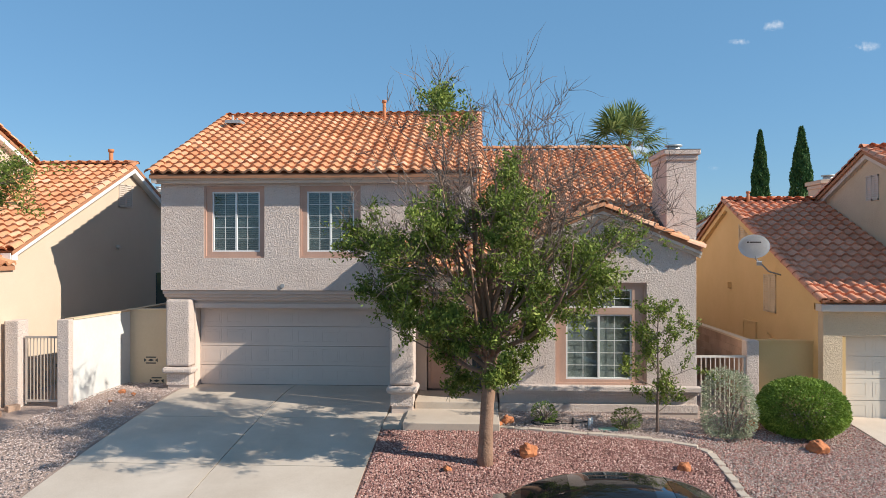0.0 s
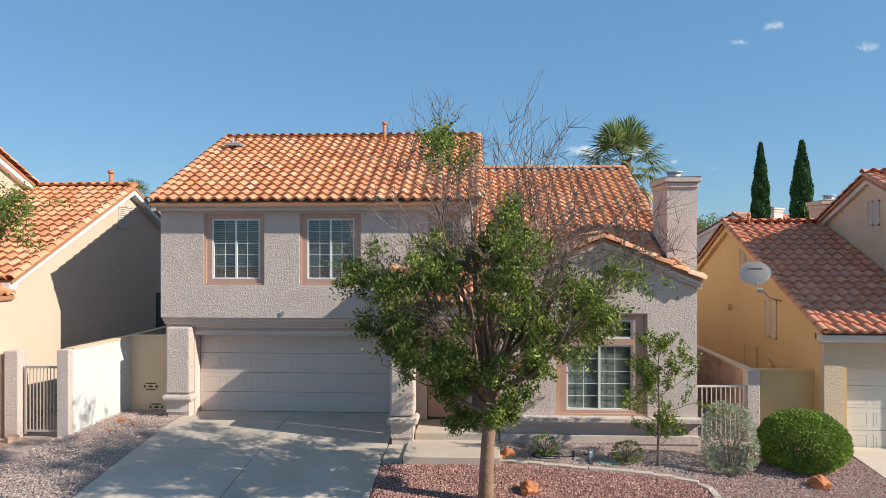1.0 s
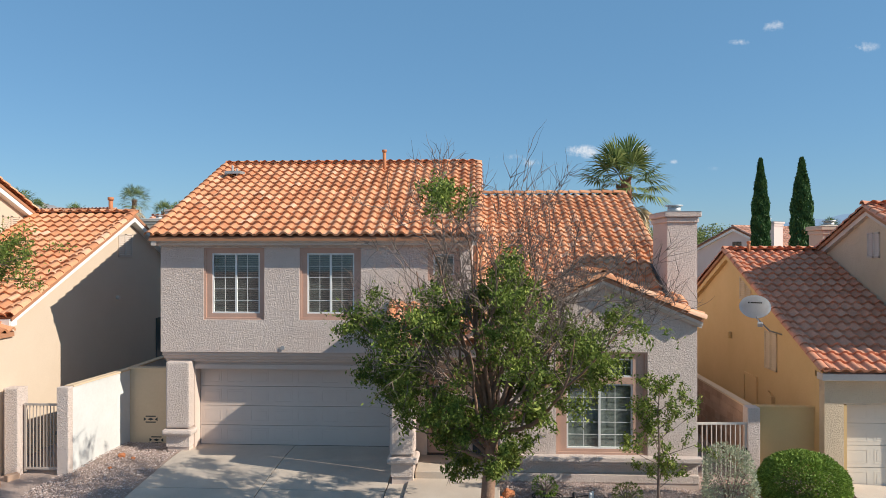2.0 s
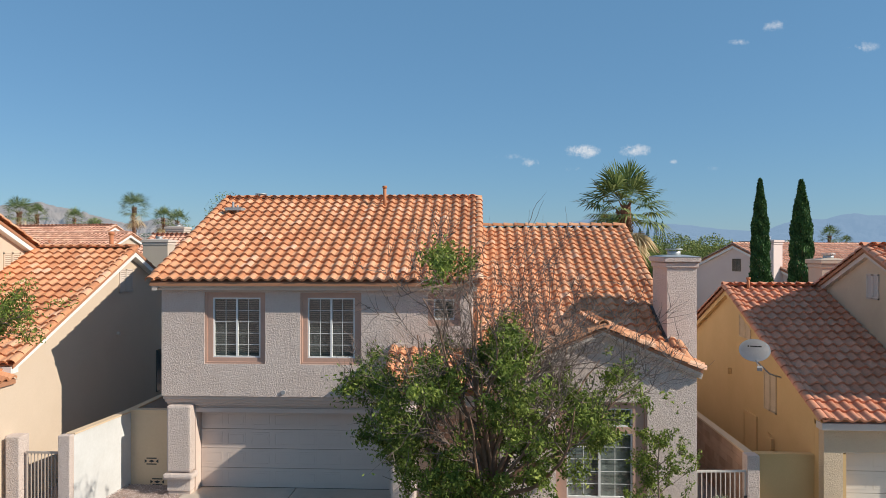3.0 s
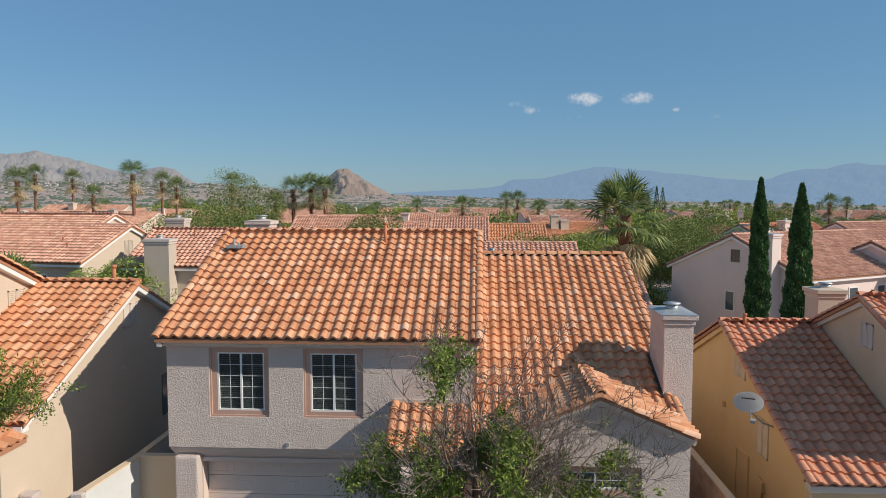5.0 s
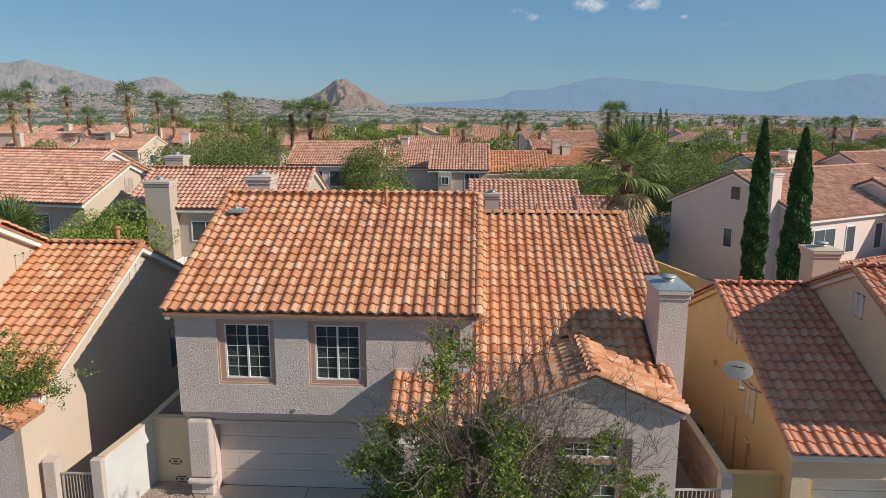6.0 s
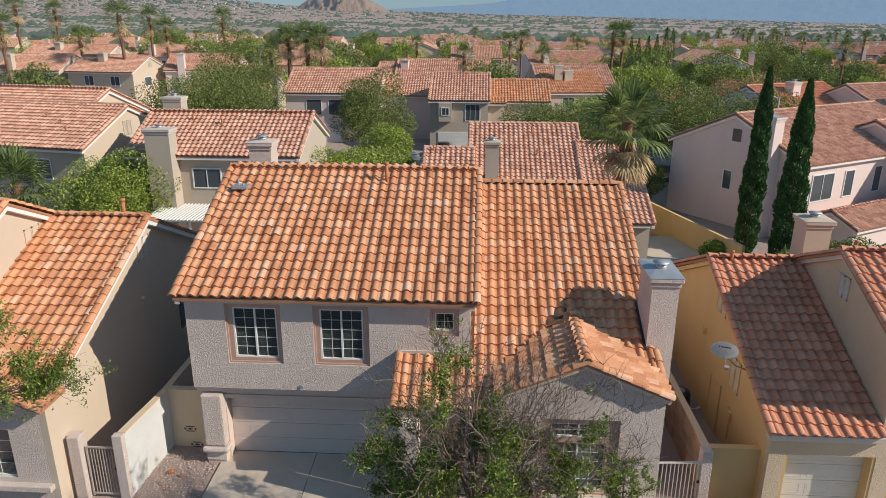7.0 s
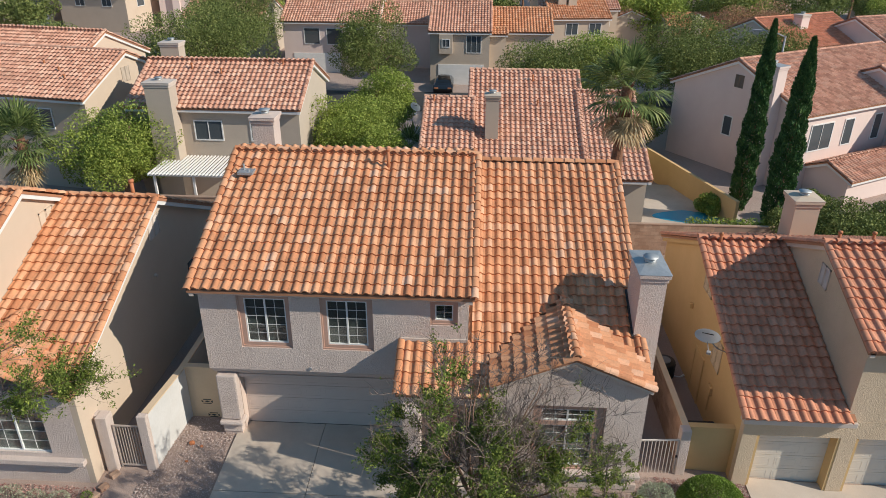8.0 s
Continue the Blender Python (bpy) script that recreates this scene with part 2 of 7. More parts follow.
_p.inputs["Base Color"].default_value, _p.inputs["Roughness"].default_value = (0.012, 0.016, 0.05, 1), 0.12
BRONZE = plain("bronze_paint", (0.20, 0.145, 0.10), 0.5)


# ---- builders ----
def thing(name, label, category, m=None, group="", kind=""):
    e = new(name)
    e.empty_display_size = 0.3
    if m is not None:
        e.matrix_world = m
    return tagged(e, label, category, group, kind)


def part(name, bm, material, parent, label="", smooth=False):
    me = bpy.data.meshes.new(name)
    if isinstance(bm, tuple):
        me.from_pydata(bm[0], [], bm[1])
    else:
        bmesh.ops.recalc_face_normals(bm, faces=bm.faces)
        bm.to_mesh(me)
        bm.free()
    if smooth:
        me.polygons.foreach_set("use_smooth", [True] * len(me.polygons))
    me.materials.append(material)
    ob = new(name, me)
    ob.parent = parent
    if label:
        tagged(ob, label)
    return ob


def single(name, bm, material, label, category, group="", kind="", smooth=False):
    return tagged(part(name, bm, material, None, "", smooth), label, category, group, kind)


def box(bm, x0, x1, y0, y1, z0, z1, bevel=0.0):
    vs = [bm.verts.new((x, y, z)) for x in (x0, x1) for y in (y0, y1) for z in (z0, z1)]
    fs = [bm.faces.new([vs[i] for i in f]) for f in ((0, 1, 3, 2), (4, 6, 7, 5), (0, 4, 5, 1), (2, 3, 7, 6), (0, 2, 6, 4), (1, 5, 7, 3))]
    if bevel:
        es = list({e for f in fs for e in f.edges})
        bmesh.ops.bevel(bm, geom=es, offset=bevel, segments=2, affect="EDGES", profile=0.5)
    return bm


def boxes(*rows, bevel=0.0):
    bm = bmesh.new()
    for r in rows:
        box(bm, *r, bevel=bevel)
    return bm


def prism(points, axis, a, b, bm=None):
    """A polygon in the plane across axis (0: points are y, z; 1: x, z; 2: x, y), drawn out from a to b."""
    bm = bm or bmesh.new()

    def at(p, s):
        return ((s, p[0], p[1]), (p[0], s, p[1]), (p[0], p[1], s))[axis]
    lo, hi = [bm.verts.new(at(p, a)) for p in points], [bm.verts.new(at(p, b)) for p in points]
    bm.faces.new(lo), bm.faces.new(hi[::-1])
    k = len(points)
    for i in range(k):
        bm.faces.new((lo[i], hi[i], hi[(i + 1) % k], lo[(i + 1) % k]))
    return bm


def tube(bm, path, radii, sides=8, cap=True):
    rings = []
    k = len(path)
    for i, p in enumerate(path):
        d = (Vector(path[min(i + 1, k - 1)]) - Vector(path[max(i - 1, 0)])).normalized()
        u = d.orthogonal().normalized() if i == 0 else (u - d * u.dot(d)).normalized()
        w = d.cross(u)
        r = radii[i] if hasattr(radii, "__len__") else radii
        rings.append([bm.verts.new(Vector(p) + r * (math.cos(2 * math.pi * j / sides) * u + math.sin(2 * math.pi * j / sides) * w)) for j in range(sides)])
    for a, b in zip(rings, rings[1:]):
        for j in range(sides):
            bm.faces.new((a[j], a[(j + 1) % sides], b[(j + 1) % sides], b[j]))
    if cap:
        bm.faces.new(rings[0][::-1]), bm.faces.new(rings[-1])
    return bm


def holed(u0, u1, v0, v1, holes, w0, w1, axis=1, top=None):
    """A wall with rectangular openings, from w0 to w1 in depth; top: outline points above v1, from u1 back to u0."""
    us = sorted({u0, u1, *[h[0] for h in holes], *[h[1] for h in holes]})
    vs = sorted({v0, v1, *[h[2] for h in holes], *[h[3] for h in holes]})
    bm = bmesh.new()
    made = {}

    def vert(u, v, w):
        key = (round(u, 4), round(v, 4), round(w, 4))
        if key not in made:
            made[key] = bm.verts.new((u, w, v) if axis == 1 else (w, u, v))
        return made[key]

    def solid(i, j):
        if not (0 <= i < len(us) - 1 and 0 <= j < len(vs) - 1):
            return False
        u, v = (us[i] + us[i + 1]) / 2, (vs[j] + vs[j + 1]) / 2
        return not any(h[0] < u < h[1] and h[2] < v < h[3] for h in holes)
    for i in range(len(us) - 1):
        for j in range(len(vs) - 1):
            if not solid(i, j):
                continue
            a, b, c, d = us[i], us[i + 1], vs[j], vs[j + 1]
            for w in (w0, w1):
                bm.faces.new([vert(a, c, w), vert(b, c, w), vert(b, d, w), vert(a, d, w)])
            for di, dj, p, q in ((-1, 0, (a, c), (a, d)), (1, 0, (b, c), (b, d)), (0, -1, (a, c), (b, c)), (0, 1, (a, d), (b, d))):
                if not solid(i + di, j + dj):
                    bm.faces.new([vert(*p, w0), vert(*q, w0), vert(*q, w1), vert(*p, w1)])
    if top:
        prism([(u0, v1 - 0.001), *top[::-1], (u1, v1 - 0.001)], axis if axis == 1 else 0, w0, w1, bm)
    return bm


# roof tiles: a pan and a barrel, with a thick lower lip
TW, TL = 0.302, 0.372
PROFILE = [(0.0, 0.012), (0.045, 0.002), (0.090, 0.012), (0.126, 0.048), (0.150, 0.064), (0.188, 0.075), (0.226, 0.066), (0.252, 0.048), (0.286, 0.014), (0.306, 0.006)]
COARSE = [(0.0, 0.0), (0.085, 0.008), (0.135, 0.055), (0.19, 0.072), (0.24, 0.054), (0.302, 0.0)]


def tile_shape(profile, length=TL + 0.05, lift=0.075, lip=0.060):
    """Vertices and faces of one tile: u across, v up the slope, w off the roof."""
    k = len(profile)
    vs = [(u, 0.0, w + lift) for u, w in profile] + [(u, length, w + 0.006) for u, w in profile]
    vs += [(u, 0.0, w + lift) for u, w in profile] + [(u, 0.004, w + lift - lip) for u, w in profile]
    fs = [(i, i + 1, k + i + 1, k + i) for i in range(k - 1)] + [(3 * k + i, 3 * k + i + 1, 2 * k + i + 1, 2 * k + i) for i in range(k - 1)]
    return np.array(vs), fs


TILE_V, TILE_F = tile_shape(PROFILE)
FAR_V, FAR_F = tile_shape(COARSE)


def basis(o, u, v):
    o, u, v = Vector(o), Vector(u).normalized(), Vector(v).normalized()
    return Matrix.Translation(o) @ Matrix((u, v, u.cross(v))).transposed().to_4x4()


def joined(shape, mats):
    vs, fs = shape
    k = len(vs)
    h = np.c_[vs, np.ones(k)]
    allv = np.concatenate([h @ np.array(m).T[:, :3] for m in mats])
    allf = [tuple(i + k * j for i in f) for j in range(len(mats)) for f in fs]
    return allv.tolist(), allf


def shared_mesh(name, shape, material, smooth=True):
    me = bpy.data.meshes.new(name)
    me.from_pydata([tuple(v) for v in shape[0]], [], shape[1])
    if smooth:
        me.polygons.foreach_set("use_smooth", [True] * len(me.polygons))
    me.materials.append(material)
    return me


def lay(o, u, v, width, length, keep=None, jitter=0.006, rng=None, tw=TW, tl=TL):
    """Poses of the tiles on a slope, lowest course first."""
    rng = rng or random.Random(5)
    m = basis(o, u, v)
    cols, rws = int(round(width / tw)), int(math.ceil(length / tl - 0.2))
    s = width / cols / tw
    out = []
    for r in range(rws):
        for c in range(cols):
            cu, cv = c * tw * s, r * tl
            if keep and not keep(*(m @ Vector((cu + tw / 2, cv + tl * 0.5, 0)))):
                continue
            out.append(m @ Matrix.Translation((cu, cv + rng.uniform(-jitter, jitter), rng.uniform(0, jitter))) @ Matrix.Rotation(rng.uniform(-0.012, 0.012), 4, "Z") @ Matrix.Diagonal((s, 1, 1, 1)))
    return out


def tiles(roof, mats, material, singles, shape=None):
    """The first tiles as pieces of their own, the rest joined."""
    if singles:
        me = shared_mesh("tile", shape or (TILE_V, TILE_F), material)
        for m in mats[:singles]:
            ob = new("tile", me)
            ob.parent = roof
            ob.matrix_local = m
    rest = mats[singles:]
    if rest:
        tagged(part("tiles", joined(shape or (TILE_V, TILE_F), rest), material, roof, "", True), kind="stuff")


def cap_shape(r=0.125, length=0.44, sides=7):
    vs, fs = [], []
    for v, k, lift in ((0, 1.0, 0.03), (length, 0.86, 0.0)):
        vs += [(math.cos(math.pi * i / (sides - 1)) * r * k, v, math.sin(math.pi * i / (sides - 1)) * r * k * 0.85 + lift) for i in range(sides)]
    vs += [(x, y, z) for x, y, z in vs[:sides]] + [(x * 0.82, y + 0.004, z * 0.82 - 0.006) for x, y, z in vs[:sides]]
    fs += [(i + 1, i, sides + i, sides + i + 1) for i in range(sides - 1)] + [(2 * sides + i, 2 * sides + i + 1, 3 * sides + i + 1, 3 * sides + i) for i in range(sides - 1)]
    return np.array(vs), fs


CAP = cap_shape()


def cap_line(a, b, tilt=(0, 0, 1), step=0.38, rng=random.Random(8)):
    a, b = Vector(a), Vector(b)
    d = (b - a).normalized()
    up = Vector(tilt)
    x = d.cross(up).normalized()
    z = x.cross(d)
    k = max(1, int(round((b - a).length / step)))
    out = []
    for i in range(k):
        p = a + (b - a) * i / k
        out.append(Matrix.Translation(p) @ Matrix((x, d, z)).transposed().to_4x4() @ Matrix.Rotation(rng.uniform(-0.02, 0.02), 4, "Z"))
    return out


def caps(roof, lines, material, single_pieces=True):
    mats = [m for ln in lines for m in cap_line(*ln)]
    if single_pieces:
        me = shared_mesh("ridge_tile", CAP, material)
        for m in mats:
            ob = new("ridge_tile", me)
            ob.parent = roof
            ob.matrix_local = m
    else:
        tagged(part("ridge_tiles", joined(CAP, mats), material, roof, "", True), kind="stuff")


def window(parent, x0, x1, z0, z1, y, cols, rws, glass=GLASS, blind=BLIND, split=True, slats=True):
    """A window in a wall that faces -y: frame with glazing bars, panes, and blinds behind the glass."""
    bm = bmesh.new()
    f = 0.038
    for r in ((x0, x1, z0, z0 + f), (x0, x1, z1 - f, z1), (x0, x0 + f, z0 + f, z1 - f), (x1 - f, x1, z0 + f, z1 - f)):
        box(bm, r[0], r[1], y - 0.03, y + 0.035, r[2], r[3])
    mid = (x0 + x1) / 2
    if split:
        box(bm, mid - 0.025, mid + 0.025, y - 0.028, y + 0.03, z0 + f, z1 - f)
    fr = part("window", bm, VINYL, parent, "white vinyl window frame")
    bars = bmesh.new()
    for i in range(1, cols):
        u = x0 + f + (x1 - x0 - 2 * f) * i / cols
        if not (split and abs(u - mid) < 0.03):
            box(bars, u - 0.0055, u + 0.0055, y - 0.012, y - 0.002, z0 + f, z1 - f)
    for j in range(1, rws):
        v = z0 + f + (z1 - z0 - 2 * f) * j / rws
        box(bars, x0 + f, x1 - f, y - 0.0125, y - 0.0025, v - 0.0055, v + 0.0055)
    part("glazing_grid", bars, VINYL, fr)
    halves = ((x0 + f, mid - 0.025), (mid + 0.025, x1 - f)) if split else ((x0 + f, x1 - f),)
    for a, b in halves:
        p = part("pane", boxes((a, b, y + 0.002, y + 0.008, z0 + f, z1 - f)), glass, fr, "clear reflecting glass pane")
        p.visible_shadow = False
    bl = bmesh.new()
    if slats:
        k = int((z1 - z0) / 0.055)
        for i in range(k):
            z = z0 + (z1 - z0) * (i + 0.5) / k
            prism([(y + 0.045, z - 0.022), (y + 0.049, z - 0.024), (y + 0.066, z + 0.022), (y + 0.062, z + 0.024)], 0, x0 + f, x1 - f, bl)
    else:
        box(bl, x0 + f, x1 - f, y + 0.045, y + 0.055, z0, z1)
    part("blinds", bl, blind, fr)
    return fr


def ground_z(x, y):
    d = min(max(0.0, -0.45 - y), 7.0)
    z = -(0.06 * d + 0.006 * d * d)
    z -= 0.055 * min(max(0.0, x - 3.5), 8.0)
    if y > 12:
        z -= min(0.3, (y - 12) * 0.1)
    if y > 22:
        z -= min(0.9, (y - 22) * 0.026)
    if y > 38:
        z += min(0.95, (y - 38) * 0.12)
    far = math.hypot(x, y)
    if far > 120:
        z -= 40.0 * min(1.0, (far - 120) / 3800)
    return z


def sheet(name, xs, ys, lift, material, inside=None, thick=0.0):
    vs, fs = [], []
    for y in ys:
        for x in xs:
            vs.append((x, y, ground_z(x, y) + lift))
    k = len(xs)
    for j in range(len(ys) - 1):
        for i in range(k - 1):
            if inside is None or inside((xs[i] + xs[i + 1]) / 2, (ys[j] + ys[j + 1]) / 2):
                fs.append((j * k + i, j * k + i + 1, (j + 1) * k + i + 1, (j + 1) * k + i))
    if thick:
        vs = vs + [(x, y, z - thick) for x, y, z in vs]
        m = len(xs) * len(ys)
        edge = {}
        for f in fs:
            for a, b in zip(f, f[1:] + f[:1]):
                edge[(a, b)] = 1
        fs = fs + [(b, a, a + m, b + m) for a, b in edge if (b, a) not in edge]
    return vs, fs


def steps_(a, b, d):
    k = max(1, int(round((b - a) / d)))
    return [a + (b - a) * i / k for i in range(k + 1)]

# ---- ground ----
_ax = [-4800, -3000, -1500, -700, -350, -180, -100, -60, -40] + steps_(-30, 30, 1.0) + [40, 60, 100, 180, 350, 700, 1500, 3000, 4800]
_ay = [-200, -80, -40, -25] + steps_(-18, 20, 0.5) + steps_(22, 60, 4) + [80, 100, 140, 200, 300, 450, 700, 1100, 1700, 2500, 3400, 4300, 4900]
single("ground", sheet("ground", _ax, _ay, -0.03, EARTH), EARTH, "tan desert earth sheet under the whole neighbourhood", "ground", kind="structure", smooth=True)
single("road", sheet("road", steps_(-30, 30, 2), [-30, -20, -12, -7.45], -0.015, ASPHALT), ASPHALT, "dark grey asphalt street in front of the houses", "road", kind="structure")
single("kerb", boxes((-30, 30, -7.45, -7.30, -1.2, ground_z(0, -7.3) + 0.02)), CONCRETE, "pale concrete kerb along the street", "kerb", kind="structure")

# driveway: four concrete slabs with open joints
for x0, x1 in ((-6.8, -3.99), (-3.97, -1.17)):
    for y0, y1 in ((-7.3, -5.02), (-5.00, -2.42), (-2.40, 0.62)):
        single("driveway_slab", sheet("d", steps_(x0, x1, 0.7), steps_(y0, y1, 0.3), 0.02, CONCRETE, None, 0.1), CONCRETE, "pale grey broom-finished concrete driveway slab", "driveway", "driveway slabs", "structure")


def entry_steps():
    t = thing("entry_steps", "two broad pale concrete steps up to the front door", "steps", kind="structure")
    part("lower_step", boxes((-0.70, 1.36, -3.1, -1.75, -0.5, -0.03), bevel=0.015), CONCRETE, t)
    part("upper_step", boxes((-0.56, 1.36, -1.76, -0.45, -0.4, 0.13), bevel=0.015), CONCRETE, t)
    part("side_slab", boxes((-1.14, -0.72, -3.0, -1.9, -0.5, -0.10), bevel=0.01), CONCRETE, t)


entry_steps()


# ---- house parts ----
def moulded(rows):
    bm = bmesh.new()
    for r in rows:
        box(bm, *r, bevel=0.02)
    return bm


def surround(parent, x0, x1, z0, z1, a0, a1, b0, b1, y, deep, holes=None):
    """The recessed band round a window; the outer opening is x0..z1, the inner one a0..b1."""
    bm = holed(x0, x1, z0, z1, holes or [(a0, a1, b0, b1)], y + deep * 0.45, y + deep + 0.08)
    ob = part("window_surround", bm, SURROUND, parent, "pink-tan stucco window surround")
    step = 0.05
    bm = holed(x0, x1, z0, z1, [(x0 + step, x1 - step, z0 + step, z1 - step)], y + 0.03, y + deep * 0.45)
    part("window_moulding", bm, SURROUND, parent)
    return ob


def garage_door(parent, x0, x1, z0, z1, y, rws, cols, material, label):
    bm = bmesh.new()
    h = (z1 - z0) / rws
    for r in range(rws):
        box(bm, x0, x1, y, y + 0.05, z0 + r * h + 0.006, z0 + (r + 1) * h - 0.006)
        w = (x1 - x0) / cols
        for c in range(cols):
            a, b = x0 + c * w + 0.07, x0 + (c + 1) * w - 0.07
            m, n = z0 + r * h + 0.09, z0 + (r + 1) * h - 0.09
            for q in ((a, b, m, m + 0.03), (a, b, n - 0.03, n), (a, a + 0.03, m + 0.03, n - 0.03), (b - 0.03, b, m + 0.03, n - 0.03)):
                box(bm, q[0], q[1], y - 0.004, y + 0.001, q[2], q[3])
            box(bm, a + 0.06, b - 0.06, y - 0.003, y + 0.001, m + 0.06, n - 0.06)
    box(bm, x0, x1, y + 0.03, y + 0.06, z0, z1)
    door = part("garage_door", bm, material, parent, label)
    part("weather_strip", boxes((x0, x1, y - 0.02, y + 0.04, z0 - 0.025, z0 + 0.004)), RUBBER, door)
    return door


def column(parent, x0, x1, y0, y1, z0, z1):
    c = part("column", boxes((x0, x1, y0, y1, z0 + 0.60, z1), bevel=0.05), STUCCO, parent, "rough stucco column with rounded edges")
    part("corbel", boxes((x0 - 0.07, x1 + 0.09, y0 - 0.10, y1, z0 + 0.42, z0 + 0.58), bevel=0.06), STUCCO, c)
    part("column_neck", boxes((x0 + 0.02, x1 - 0.02, y0 + 0.02, y1, z0 + 0.12, z0 + 0.45)), STUCCO, c)
    part("column_foot", boxes((x0 + 0.04, x1 - 0.03, y0 + 0.05, y1, z0 - 0.25, z0 + 0.13)), STUCCO_SMOOTH, c)


def chimney(parent, x0, x1, y0, y1, z0, z1, mat, capmat, topmat=STEEL):
    b = part("chimney", boxes((x0, x1, y0, y1, z0, z1 - 0.12)), mat, parent, "stucco chimney with a moulded cap")
    part("cap_moulding", moulded([(x0 - 0.04, x1 + 0.04, y0 - 0.04, y1 + 0.04, z1 - 0.30, z1 - 0.17), (x0 - 0.09, x1 + 0.09, y0 - 0.09, y1 + 0.09, z1 - 0.16, z1 - 0.02)]), capmat, b)
    cx, cy = (x0 + x1) / 2, (y0 + y1) / 2
    bm = bmesh.new()
    lo = [bm.verts.new((x, y, z1 - 0.02)) for x, y in ((x0 - 0.1, y0 - 0.1), (x1 + 0.1, y0 - 0.1), (x1 + 0.1, y1 + 0.1), (x0 - 0.1, y1 + 0.1))]
    hi = [bm.verts.new((x, y, z1 + 0.03)) for x, y in ((cx - 0.2, cy - 0.2), (cx + 0.2, cy - 0.2), (cx + 0.2, cy + 0.2), (cx - 0.2, cy + 0.2))]
    bm.faces.new(hi), bm.faces.new(lo[::-1])
    for i in range(4):
        bm.faces.new((lo[i], lo[(i + 1) % 4], hi[(i + 1) % 4], hi[i]))
    part("chimney_pan", bm, topmat, b, "bluish sheet-metal chimney pan")
    bm = bmesh.new()
    tube(bm, [(cx, cy, z1), (cx, cy, z1 + 0.13)], 0.17, 14)
    tube(bm, [(cx, cy, z1 + 0.16), (cx, cy, z1 + 0.19)], 0.23, 14)
    for i in range(4):
        a = i * math.pi / 2
        box(bm, cx + 0.15 * math.cos(a) - 0.01, cx + 0.15 * math.cos(a) + 0.01, cy + 0.15 * math.sin(a) - 0.01, cy + 0.15 * math.sin(a) + 0.01, z1 + 0.12, z1 + 0.17)
    part("flue_cap", bm, STEEL, b, "round metal flue cap", True)
    return b


def slab(parent, pts, thick=0.10, name="roof"):
    """A roof deck: a four-cornered slope with thickness below it."""
    bm = bmesh.new()
    hi = [bm.verts.new(p) for p in pts]
    lo = [bm.verts.new((p[0], p[1], p[2] - thick)) for p in pts]
    bm.faces.new(hi), bm.faces.new(lo[::-1])
    k = len(pts)
    for i in range(k):
        bm.faces.new((hi[i], hi[(i + 1) % k], lo[(i + 1) % k], lo[i]))
    return part(name, bm, UNDERLAY, parent, "clay-tiled roof slope")


def vent(parent, y0, y1, z0, z1, x, out, material):
    """A two-leaf louvred gable vent on a wall across x."""
    bm = bmesh.new()
    xa, xb = sorted((x, x + out * 0.035))
    m = (y0 + y1) / 2
    for a, b in ((y0, m - 0.01), (m + 0.01, y1)):
        for q in ((a, b, z0, z0 + 0.04), (a, b, z1 - 0.04, z1), (a, a + 0.04, z0, z1), (b - 0.04, b, z0, z1)):
            box(bm, xa, xb, *q)
        k = int((z1 - z0) / 0.07)
        for i in range(k):
            z = z0 + 0.04 + (z1 - z0 - 0.08) * (i + 0.5) / k
            prism([(x, z + 0.02), (x + out * 0.03, z - 0.025), (x + out * 0.03, z - 0.012), (x, z + 0.033)], 1, a + 0.03, b - 0.03, bm)
    part("gable_vent", bm, material, parent, "louvred attic vent")


